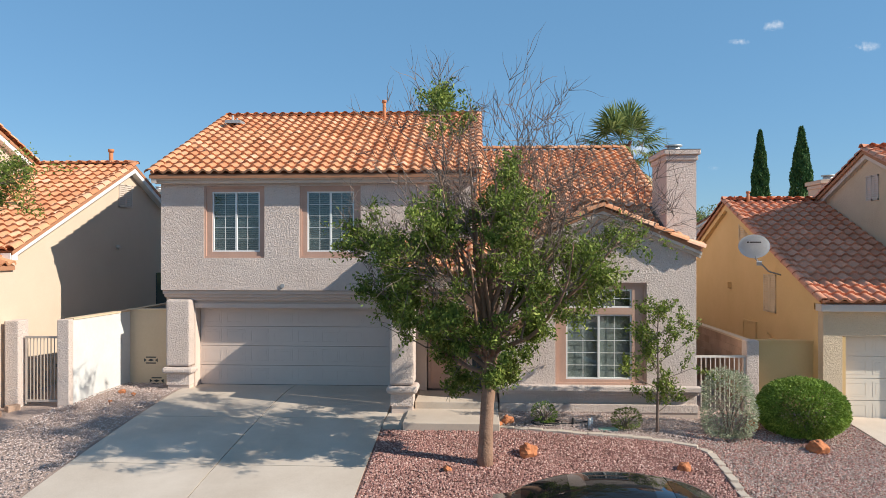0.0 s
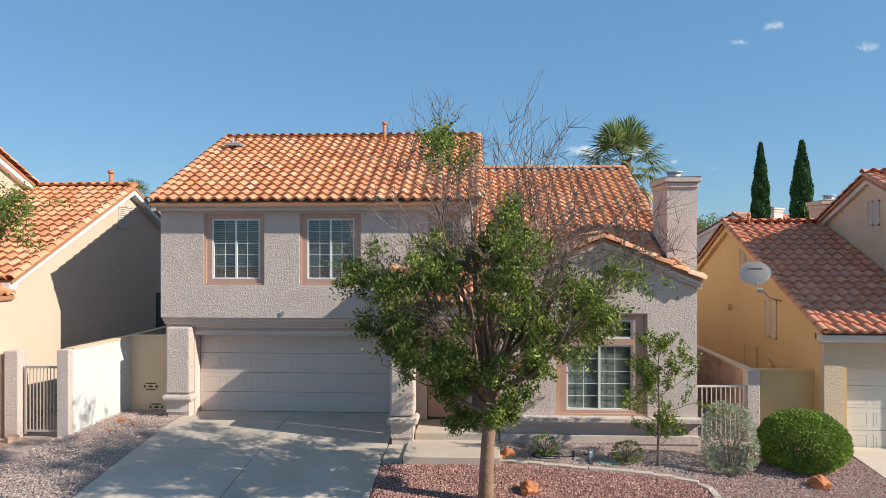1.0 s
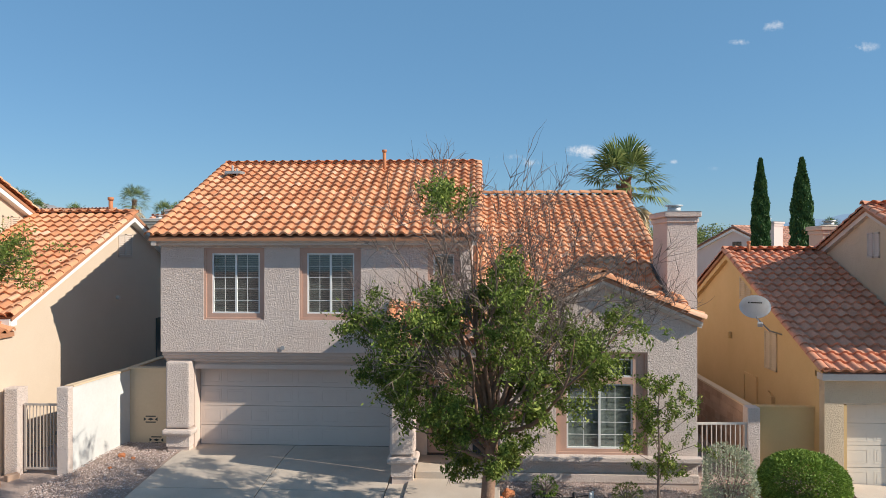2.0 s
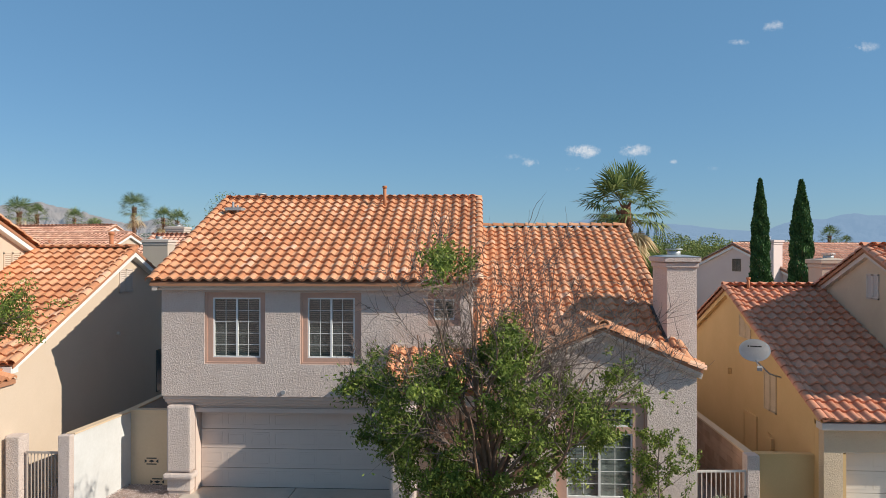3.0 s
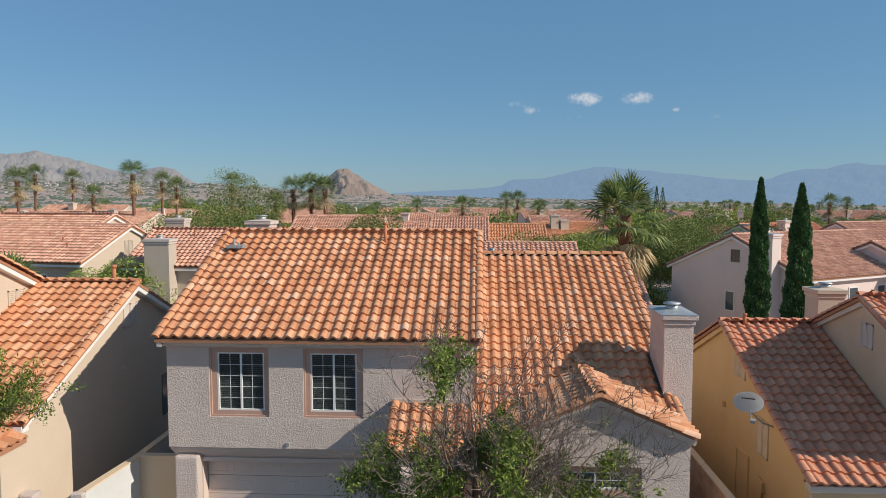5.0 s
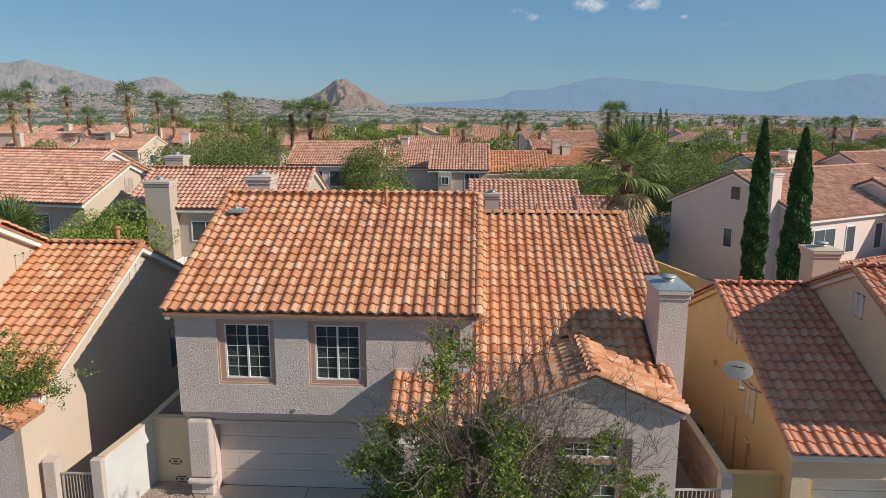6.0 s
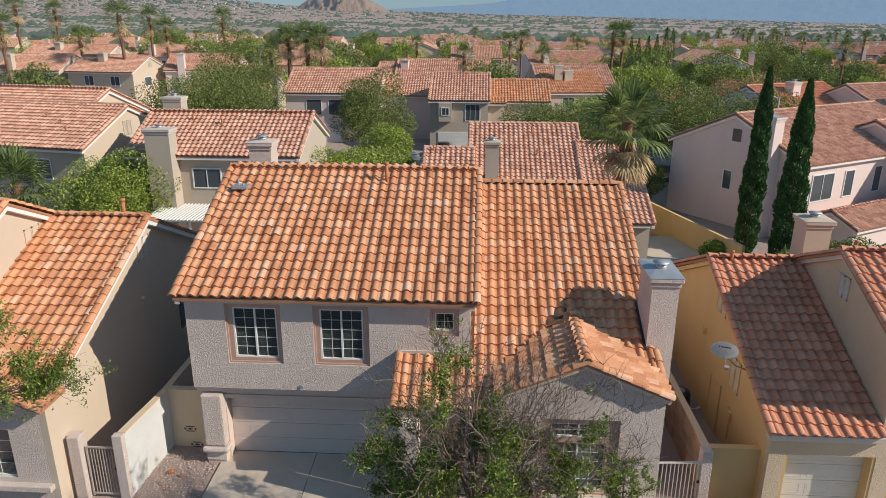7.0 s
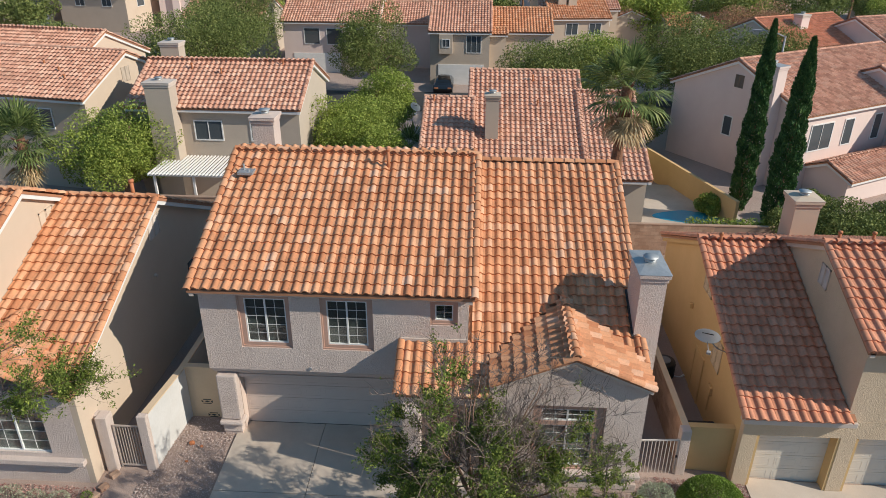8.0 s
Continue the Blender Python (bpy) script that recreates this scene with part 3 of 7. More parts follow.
# ---- the two-storey house in the middle ----
def main_house():
    h = thing("house", "two-storey pinkish stucco house with an orange clay-tile roof", "house")
    # upper storey
    w1, w2, w3 = (-6.23, -4.63, 3.42, 5.28), (-3.71, -2.12, 3.42, 5.28), (-0.40, 0.42, 4.43, 5.27)
    part("upper_front_wall", holed(-7.37, 0.73, 2.58, 5.48, [w1, w2, w3], 0.0, 0.2), STUCCO, h, "rough lace-textured stucco wall")
    s = 0.447
    part("upper_wall", prism([(0.2, 2.4), (10.3, 2.4), (10.3, 5.45), (5.25, 7.9), (0.2, 5.5)], 0, -7.37, 0.73), STUCCO, h)
    for w, g, c, r, sp in ((w1, (-6.03, -4.77, 3.58, 5.14), 4, 5, True), (w2, (-3.53, -2.30, 3.58, 5.14), 4, 5, True), (w3, (-0.26, 0.28, 4.58, 5.12), 2, 2, False)):
        surround(h, *w, *g, 0.0, 0.14)
        window(h, *g, 0.11, c, r, split=sp)
    part("fascia", moulded([(-7.50, 0.86, -0.26, -0.02, 5.43, 5.56), (-7.47, 0.83, -0.16, -0.03, 5.34, 5.44)]), TRIM, h, "beige painted eave moulding")
    part("cornice", moulded([(-7.36, -1.3, 0.06, 0.35, 2.47, 2.575), (-7.34, -1.3, 0.13, 0.35, 2.38, 2.48), (-7.32, -1.3, 0.20, 0.35, 2.30, 2.39)]), STUCCO_SMOOTH, h, "stepped stucco moulding")
    bm = bmesh.new()
    tube(bm, [(-4.15, -0.03, 2.70), (-4.15, 0.01, 2.70)], 0.055, 14)
    part("wall_vent", bm, GREY, h, "small round grey wall vent")
    # garage
    part("garage_wall", holed(-7.30, -1.05, -0.3, 2.33, [(-6.57, -1.42, -0.31, 2.11)], 0.30, 0.70), STUCCO_SMOOTH, h)
    part("garage_body", boxes((-7.29, 1.4, 0.75, 10.2, -0.5, 2.45)), STUCCO, h)
    bm = holed(-6.70, -1.30, -0.02, 2.22, [(-6.56, -1.43, -0.03, 2.10)], 0.26, 0.31)
    part("door_casing", bm, STUCCO_SMOOTH, h)
    garage_door(h, -6.56, -1.43, 0.02, 2.10, 0.62, 4, 8, DOOR_PAINT, "beige sectional garage door")
    column(h, -7.22, -6.58, -0.06, 0.30, 0.0, 2.33)
    column(h, -1.11, -0.56, -2.02, -1.45, -0.05, 2.75)
    part("porch_beam", moulded([(-1.15, 1.42, -1.55, -1.25, 2.72, 3.05)]), STUCCO, h)
    part("porch_side_wall", boxes((-1.10, -0.85, -1.30, 0.30, -0.3, 3.25)), STUCCO, h)
    # entry
    part("entry_wall", holed(-0.86, 1.40, -0.1, 3.55, [(-0.38, 0.62, -0.11, 2.18), (0.74, 1.02, 0.14, 2.10)], -0.45, -0.25), STUCCO_SMOOTH, h)
    part("entry_body", boxes((-0.86, 1.40, -0.16, 0.6, -0.3, 3.7)), STUCCO, h)
    d = part("door", boxes((-0.36, 0.60, -0.36, -0.30, 0.16, 2.16)), SURROUND, h, "pinkish-tan panelled front door")
    for a, b, c, e in ((-0.27, 0.07, 0.3, 0.9), (0.17, 0.51, 0.3, 0.9), (-0.27, 0.07, 1.02, 2.02), (0.17, 0.51, 1.02, 2.02)):
        part("door_panel", boxes((a, b, -0.375, -0.358, c, e), bevel=0.006), SURROUND, d)
    part("threshold", boxes((-0.38, 0.62, -0.47, -0.28, 0.125, 0.155)), DARK, d)
    bm = bmesh.new()
    tube(bm, [(0.52, -0.36, 1.05), (0.52, -0.42, 1.05)], 0.03, 8)
    part("door_knob", bm, DARK, d)
    part("side_light", boxes((0.75, 1.01, -0.36, -0.34, 0.15, 2.09)), DARKGLASS, h)
    # front gable room
    bw = (2.68, 4.76, 0.52, 2.88)
    part("gable_wall", holed(1.40, 5.87, -0.6, 3.62, [bw], -1.6, -1.4, 1, [(5.87, 3.70), (3.74, 4.58), (1.40, 3.60)]), STUCCO, h, "rough lace-textured gable wall")
    g1, g2 = (2.93, 4.44, 2.29, 2.72), (2.93, 4.44, 0.64, 2.14)
    surround(h, *bw, 2.93, 4.44, 0.64, 2.72, -1.6, 0.16, [g1, g2])
    window(h, *g1, -1.48, 4, 2, blind=BLIND, slats=False)
    window(h, *g2, -1.48, 4, 5, blind=BLIND_PALE, slats=False)
    part("window_ledge", moulded([(1.36, 5.95, -1.80, -1.58, 0.40, 0.52), (1.38, 5.91, -1.72, -1.58, 0.32, 0.41)]), STUCCO, h, "rounded stucco ledge")
    part("plinth", moulded([(1.38, 5.90, -1.68, -1.58, -0.10, 0.10)]), STUCCO, h)
    part("foundation", boxes((1.38, 5.89, -1.66, -1.5, -0.9, -0.10)), STUCCO_SMOOTH, h)
    part("lower_wall", prism([(-1.38, -0.7), (11.5, -0.7), (11.5, 5.0), (7.26, 6.95), (0.0, 3.62), (-1.38, 3.55)], 0, 1.40, 5.87), STUCCO, h)
    # porch and lower wing roof deck; plane z = 3.85 + 0.46 y
    def low(y):
        return 3.83 + 0.46 * y
    r2 = slab(h, [(-1.30, -1.62, low(-1.62)), (1.5, -1.62, low(-1.62)), (1.5, 0.0, low(0)), (-1.30, 0.0, low(0))], 0.09)
    slab(h, [(0.74, 0.0, low(0)), (6.0, 0.0, low(0)), (6.0, 7.26, low(7.26)), (0.74, 7.26, low(7.26))], 0.10)
    slab(h, [(5.6, -0.9, low(-0.9)), (6.0, -0.9, low(-0.9)), (6.0, 0.0, low(0)), (5.6, 0.0, low(0))], 0.10)
    slab(h, [(0.74, 7.26, low(7.26)), (6.0, 7.26, low(7.26)), (6.0, 12.4, low(2.12)), (0.74, 12.4, low(2.12))], 0.10)
    # front gable: ridge at x = 3.74, slope 0.42
    def gab(x):
        return 4.60 - 0.42 * abs(x - 3.74)
    r3 = slab(h, [(3.74, -1.77, gab(3.74)), (3.74, 1.7, gab(3.74)), (1.45, -0.36, gab(1.45)), (1.45, -1.77, gab(1.45))], 0.08)
    slab(h, [(3.74, -1.77, gab(3.74)), (5.97, -1.77, gab(5.97)), (5.97, -0.36, gab(5.97)), (3.74, 1.7, gab(3.74))], 0.08)
    part("gable_moulding", gable_strip(3.74, 4.53, 0.42, 1.50, 5.96, -1.75, -1.60), TRIM, h, "beige painted gable moulding")
    # upper roof: eave at y = -0.30
    def up(y):
        return 5.55 + s * (y + 0.30)
    r1 = slab(h, [(-7.55, -0.30, up(-0.3)), (0.92, -0.30, up(-0.3)), (0.92, 5.25, up(5.25)), (-7.55, 5.25, up(5.25))], 0.09)
    slab(h, [(-7.55, 5.25, up(5.25)), (0.92, 5.25, up(5.25)), (0.92, 10.8, up(-0.3)), (-7.55, 10.8, up(-0.3))], 0.09)
    part("rake_board", prism([(-0.28, 5.34), (-0.28, 5.50), (5.25, up(5.25) - 0.1), (10.7, 5.50), (10.7, 5.34), (5.25, up(5.25) - 0.3)], 0, -7.50, -7.37), TRIM, h)
    part("rake_board", prism([(-0.28, 5.34), (-0.28, 5.50), (5.25, up(5.25) - 0.1), (10.7, 5.50), (10.7, 5.34), (5.25, up(5.25) - 0.3)], 0, 0.73, 0.85), TRIM, h)
    v = (0, 1, s)
    tiles(r1, lay((-7.50, -0.31, up(-0.31) + 0.01), (1, 0, 0), v, 8.36, 6.10), TILE, 300)
    tiles(r1, lay((0.86, 10.86, up(-0.36) + 0.01), (-1, 0, 0), (0, -1, s), 8.36, 6.10), TILE, 0, (FAR_V, FAR_F))
    tiles(r2, lay((-1.25, -1.68, low(-1.68) + 0.01), (1, 0, 0), (0, 1, 0.46), 7.2, 9.8, lambda x, y, z: (x > 0.80 or y < -0.02) and y < 7.2 and (x < 1.35 or low(y) > gab(x) - 0.03 or x > 5.9 and y > -0.9)), TILE, 190)
    tiles(r2, lay((5.95, 12.4, low(2.12)), (-1, 0, 0), (0, -1, 0.46), 5.1, 5.6), TILE, 0, (FAR_V, FAR_F))
    ok = lambda x, y, z: gab(x) > low(y) - 0.04
    tiles(r3, lay((5.99, -1.78, gab(5.99) + 0.01), (0, 1, 0), (-1, 0, 0.42), 3.92, 2.4, ok), TILE, 80)
    tiles(r3, lay((1.43, 2.14, gab(1.43) + 0.01), (0, -1, 0), (1, 0, 0.42), 3.92, 2.4, ok), TILE, 80)
    top = up(5.25) + 0.05
    caps(r1, [((-7.55, 5.25, top), (0.95, 5.25, top)), ((-7.52, -0.36, up(-0.36) + 0.05), (-7.52, 5.25, top - 0.01)), ((0.90, -0.36, up(-0.36) + 0.05), (0.90, 5.25, top - 0.01))], TILE)
    caps(r2, [((1.0, 7.26, low(7.26) + 0.05), (6.03, 7.26, low(7.26) + 0.05)), ((5.99, -0.9, low(-0.9) + 0.05), (5.99, 0.3, low(0.3) + 0.05)), ((5.99, 1.9, low(1.9) + 0.05), (5.99, 7.2, low(7.2) + 0.05)), ((-1.27, -1.68, low(-1.68) + 0.05), (-1.27, 0.0, low(0) + 0.05))], TILE)
    caps(r3, [((3.74, -1.80, gab(3.74) + 0.06), (3.74, 1.75, gab(3.74) + 0.06)), ((6.0, -1.72, gab(6.0) - 0.01), (3.74, -1.72, gab(3.74) + 0.02)), ((1.42, -1.72, gab(1.42) - 0.01), (3.74, -1.72, gab(3.74) + 0.02))], TILE)
    part("porch_flashing", boxes((-1.3, 0.73, -0.05, -0.002, 3.88, 3.98)), TRIM, h)
    chimney(h, 5.72, 6.47, 0.36, 1.85, -0.8, 6.22, STUCCO, STUCCO)
    chimney(h, -7.95, -7.10, 8.4, 9.3, -0.3, 8.36, STUCCO, STUCCO, STUCCO_SMOOTH)
    part("chimney_flashing", prism([(0.3, 3.95), (1.9, 4.70), (1.9, 4.83), (0.3, 4.10)], 0, 5.66, 5.725), DARK, h)
    # roof pipes
    bm = bmesh.new()
    tube(bm, [(-2.13, 4.55, 7.6), (-2.13, 4.55, 8.40)], 0.055, 10)
    tube(bm, [(-2.13, 4.55, 8.36), (-2.13, 4.55, 8.44)], 0.075, 10)
    part("roof_pipe", bm, CLAYPIPE, h, "tall terracotta-coloured vent pipe", True)
    bm = bmesh.new()
    tube(bm, [(-6.95, 4.15, 7.5), (-6.95, 4.15, 7.92)], 0.035, 8)
    tube(bm, [(-6.75, 4.0, 7.5), (-6.75, 4.0, 7.80)], 0.03, 8)
    box(bm, -7.1, -6.6, 3.85, 4.3, 7.63, 7.72)
    part("roof_vents", bm, STEEL, h, "short metal roof vents with lead flashing")
    return h


def gable_strip(xm, zm, sl, x0, x1, y0, y1, drop=0.16):
    """A stepped moulding under the verge of a gable that faces -y."""
    bm = bmesh.new()
    za, zb = zm - sl * (xm - x0), zm - sl * (x1 - xm)
    prism([(x0, za), (xm, zm), (x1, zb), (x1, zb - drop * 0.55), (xm, zm - drop * 0.55), (x0, za - drop * 0.55)], 1, y0, y1 - 0.002, bm)
    y2 = y0 + (y1 - y0) * 0.5
    prism([(x0, za - drop * 0.55), (xm, zm - drop * 0.55), (x1, zb - drop * 0.55), (x1, zb - drop), (xm, zm - drop), (x0, za - drop)], 1, y2, y1 - 0.002, bm)
    return bm


main_house()


# ---- the house beside it, with the cream side wall ----
def cream_house():
    h = thing("house", "cream stucco house with white rake boards and orange tile roof", "house")
    xr, s = -10.62, 0.46

    def up(y):
        return 3.60 + s * (y + 1.45)
    part("side_wall", prism([(-1.2, -0.4), (10.0, -0.4), (10.0, 3.8), (4.65, up(4.65) - 0.12), (-1.2, up(-1.2) - 0.12)], 0, -13.9, xr), CREAM, h, "smooth cream stucco wall")
    r = slab(h, [(-13.9, -1.45, up(-1.45)), (-10.38, -1.45, up(-1.45)), (-10.38, 4.65, up(4.65)), (-13.9, 4.65, up(4.65))])
    slab(h, [(-13.9, 4.65, up(4.65)), (-10.38, 4.65, up(4.65)), (-10.38, 10.6, up(-1.3)), (-13.9, 10.6, up(-1.3))])
    part("rake_board", prism([(-1.45, 3.40), (-1.45, 3.56), (4.65, up(4.65) - 0.06), (10.5, 3.65), (10.5, 3.45), (4.65, up(4.65) - 0.25)], 0, xr, -10.40), WHITE, h, "white painted rake board")
    part("fascia", boxes((-13.9, -10.42, -1.48, -1.2, 3.38, 3.55)), WHITE, h)
    tiles(r, lay((-13.88, -1.51, up(-1.51)), (1, 0, 0), (0, 1, s), 3.42, 6.74), TILE, 190)
    tiles(r, lay((-10.44, 10.6, up(-1.3)), (-1, 0, 0), (0, -1, s), 3.42, 6.5), TILE, 0, (FAR_V, FAR_F))
    caps(r, [((-13.9, 4.65, up(4.65) + 0.05), (-10.34, 4.65, up(4.65) + 0.05)), ((-10.40, -1.51, up(-1.51) + 0.05), (-10.40, 4.65, up(4.65) + 0.05))], TILE)
    vent(h, 4.0, 4.85, 5.0, 5.75, xr, 1, TRIM)
    part("side_window", boxes((xr, xr + 0.03, 6.6, 7.6, 1.3, 2.8)), DARKGLASS, h)
    bm = bmesh.new()
    tube(bm, [(xr, 3.9, 3.72), (xr + 0.10, 3.9, 3.70)], 0.06, 8)
    part("wall_fixture", bm, TRIM, h)
    # upper wing, gable towards the middle house
    xa = -13.9
    part("upper_wall", prism([(-1.2, 2.5), (9.0, 2.5), (9.0, 4.4), (2.39, 7.34), (-1.2, 5.75)], 0, -20.0, xa), CREAM, h)
    q = slab(h, [(-20, -1.5, 5.66), (xa + 0.22, -1.5, 5.66), (xa + 0.22, 2.39, 7.45), (-20, 2.39, 7.45)])
    slab(h, [(-20, 2.39, 7.45), (xa + 0.22, 2.39, 7.45), (xa + 0.22, 9.0, 4.41), (-20, 9.0, 4.41)])
    part("rake_board", prism([(-1.5, 5.45), (-1.5, 5.62), (2.39, 7.40), (9.0, 4.36), (9.0, 4.17), (2.39, 7.20)], 0, xa, xa + 0.2), WHITE, h, "white painted rake board")
    tiles(q, lay((-19.95, -1.56, 5.64), (1, 0, 0), (0, 1, s), 6.2, 4.3), TILE, 0)
    tiles(q, lay((xa + 0.2, 9.0, 4.42), (-1, 0, 0), (0, -1, s), 6.2, 7.2), TILE, 0)
    caps(q, [((-20, 2.39, 7.5), (xa + 0.25, 2.39, 7.5)), ((xa + 0.22, -1.5, 5.72), (xa + 0.22, 2.39, 7.5)), ((xa + 0.22, 9.0, 4.46), (xa + 0.22, 2.39, 7.5))], TILE)
    vent(h, 3.2, 4.0, 5.6, 6.3, xa, 1, CREAM)
    bm = bmesh.new()
    tube(bm, [(-11.35, 4.9, 6.2), (-11.35, 4.9, 6.95)], 0.07, 10)
    tube(bm, [(-11.35, 4.9, 6.88), (-11.35, 4.9, 6.98)], 0.10, 10)
    part("roof_pipe", bm, CLAYPIPE, h, "terracotta-coloured vent pipe", True)
    # front room with a low gable
    part("front_room", holed(-15.4, -10.62, -0.4, 3.2, [(-13.4, -11.55, 0.95, 2.45)], -2.3, -2.1), STUCCO, h)
    part("front_room_body", boxes((-15.4, -10.62, -2.0, -1.2, -0.4, 3.2)), CREAM, h)
    window(h, -13.4, -11.55, 0.95, 2.45, -2.2, 4, 4, blind=BLIND_PALE)
    part("window_ledge", moulded([(-15.5, -10.55, -2.50, -2.28, 0.62, 0.80)]), STUCCO, h)
    part("corner_wall", boxes((-10.62, -10.42, -2.3, -1.2, -0.4, 3.2)), CREAM, h)

    def gb(x):
        return 4.35 - 0.42 * abs(x + 13.0)
    g = slab(h, [(-13.0, -2.6, gb(-13)), (-13.0, 0.2, gb(-13)), (-10.35, -1.4, gb(-10.35)), (-10.35, -2.6, gb(-10.35))])
    slab(h, [(-13.0, -2.6, gb(-13)), (-15.6, -2.6, gb(-15.6)), (-15.6, 0.2, gb(-15.6)), (-13.0, 0.2, gb(-13))])
    ok = lambda x, y, z: gb(x) > up(y) - 0.04 or y < -1.5
    tiles(g, lay((-10.33, -2.62, gb(-10.33)), (0, 1, 0), (-1, 0, 0.42), 3.0, 2.85, ok), TILE, 70)
    tiles(g, lay((-15.62, 0.4, gb(-15.62)), (0, -1, 0), (1, 0, 0.42), 3.0, 2.85, ok), TILE, 0)
    caps(g, [((-13.0, -2.65, gb(-13) + 0.06), (-13.0, 0.1, gb(-13) + 0.06)), ((-10.3, -2.6, gb(-10.3) + 0.03), (-13.0, -2.6, gb(-13) + 0.05))], TILE)


cream_house()


# ---- the ochre house ----
VENT_TAN = plain("tan_vent_paint", (0.66, 0.50, 0.32), 0.7)
DOOR_CREAM = surface("cream_door_paint", (0.66, 0.60, 0.51), (0.72, 0.66, 0.57), 0.55, 60, 0.9, 0.06, 0.002)

def ochre_house():
    h = thing("house", "ochre stucco house with rosy tile roof and double garage", "house")
    s, xl = 0.425, 8.98

    def up(y):
        return 2.42 + s * (y + 1.27)
    zg = -0.5
    part("side_wall", prism([(-0.54, -0.9), (9.5, -0.9), (9.5, 3.1), (5.2, up(5.2) - 0.1), (-0.54, up(-0.54) - 0.12)], 0, xl, 11.85), OCHRE, h, "sunless ochre stucco wall")
    r = slab(h, [(8.88, -1.20, up(-1.20)), (12.0, -1.20, up(-1.20)), (12.0, 5.2, up(5.2)), (8.88, 5.2, up(5.2))], 0.06)
    slab(h, [(8.78, 5.2, up(5.2)), (11.9, 5.2, up(5.2)), (11.9, 9.8, up(0.6)), (8.78, 9.8, up(0.6))])
    part("rake_board", prism([(-1.22, 2.22), (-1.22, 2.36), (5.2, up(5.2) - 0.08), (9.7, 3.1), (9.7, 2.95), (5.2, up(5.2) - 0.25)], 0, 8.85, xl), OCHRE, h)
    part("fascia", moulded([(8.82, 12.05, -1.25, -0.95, 2.20, 2.37)]), TRIM, h)
    tiles(r, lay((8.80, -1.33, up(-1.33)), (1, 0, 0), (0, 1, s), 3.05, 7.05, lambda x, y, z: x < 11.85 or y < -1.0), TILE_RED, 200)
    tiles(r, lay((11.85, 9.8, up(0.6)), (-1, 0, 0), (0, -1, s), 3.02, 5.0), TILE_RED, 0)
    caps(r, [((8.75, 5.2, up(5.2) + 0.05), (11.85, 5.2, up(5.2) + 0.05)), ((8.84, -1.33, up(-1.33) + 0.02), (8.84, 5.2, up(5.2) + 0.02)), ((8.84, 9.8, up(0.6) + 0.02), (8.84, 5.2, up(5.2) + 0.02))], TILE_RED)
    vent(h, 3.4, 4.3, 3.7, 4.45, xl, -1, VENT_TAN)
    vent(h, 1.6, 2.4, 1.9, 2.95, xl, -1, VENT_TAN)
    part("garage_wall", holed(xl, 14.6, -1.0, 2.25, [(9.42, 11.85, -1.1, 1.62), (12.3, 14.5, -1.1, 1.62)], -1.0, -0.75), STUCCO_TAN, h)
    part("side_return", boxes((xl, xl + 0.2, -0.745, -0.545, -0.9, 2.2)), OCHRE, h)
    part("door_jamb", boxes((11.77, 11.846, -0.985, -0.45, -1.0, 1.6), (9.424, 9.50, -0.985, -0.45, -1.0, 1.6), (12.304, 12.38, -0.985, -0.45, -1.0, 1.6)), OCHRE, h)
    garage_door(h, 9.44, 11.85, zg, 1.62, -0.62, 4, 3, DOOR_CREAM, "cream-white panelled garage door")
    garage_door(h, 12.3, 14.5, zg, 1.62, -0.62, 4, 3, DOOR_CREAM, "cream-white panelled garage door")
    part("upper_wall", prism([(-1.0, 2.26), (9.0, 2.26), (9.0, 3.5), (2.35, 6.30), (-1.0, 4.9)], 0, 11.85, 18.0), STUCCO_TAN, h)
    q = slab(h, [(11.65, -1.3, 4.87), (18, -1.3, 4.87), (18, 2.35, 6.42), (11.65, 2.35, 6.42)])
    slab(h, [(11.65, 2.35, 6.42), (18, 2.35, 6.42), (18, 9.0, 3.6), (11.65, 9.0, 3.6)])
    tiles(q, lay((11.68, -1.36, 4.85), (1, 0, 0), (0, 1, s), 6.3, 4.0), TILE_RED, 90)
    tiles(q, lay((18, 9.0, 3.6), (-1, 0, 0), (0, -1, s), 6.3, 7.2), TILE_RED, 0)
    caps(q, [((11.6, 2.35, 6.47), (18, 2.35, 6.47)), ((11.72, -1.36, 4.86), (11.72, 2.35, 6.42)), ((11.72, 9.0, 3.62), (11.72, 2.35, 6.42))], TILE_RED)
    part("rake_board", prism([(-1.3, 4.68), (-1.3, 4.83), (2.35, 6.37), (9.0, 3.55), (9.0, 3.38), (2.35, 6.18)], 0, 11.72, 11.85), TRIM, h)
    vent(h, 1.9, 2.5, 5.0, 5.7, 11.85, -1, TRIM)
    chimney(h, 12.7, 13.6, 6.9, 7.9, 2.0, 6.05, CREAM, CREAM, CREAM)
    for x, y in ((9.5, 5.0), (12.4, 3.0), (13.4, 2.9), (14.3, 2.95)):
        bm = bmesh.new()
        z = up(y) if x < 11 else 6.42 - s * abs(y - 2.35)
        tube(bm, [(x, y, z - 0.1), (x, y, z + 0.38)], 0.05, 8)
        tube(bm, [(x, y, z + 0.34), (x, y, z + 0.41)], 0.07, 8)
        part("roof_pipe", bm, CLAYPIPE, h, "terracotta-coloured vent pipe", True)
    part("side_door", boxes((xl - 0.03, xl, 3.0, 3.85, -0.5, 1.45)), OCHRE, h)
    part("side_door_frame", boxes((xl - 0.05, xl, 2.92, 2.99, -0.5, 1.53), (xl - 0.05, xl, 3.86, 3.93, -0.5, 1.53), (xl - 0.05, xl, 2.99, 3.86, 1.46, 1.53)), OCHRE, h)
    bm = bmesh.new()
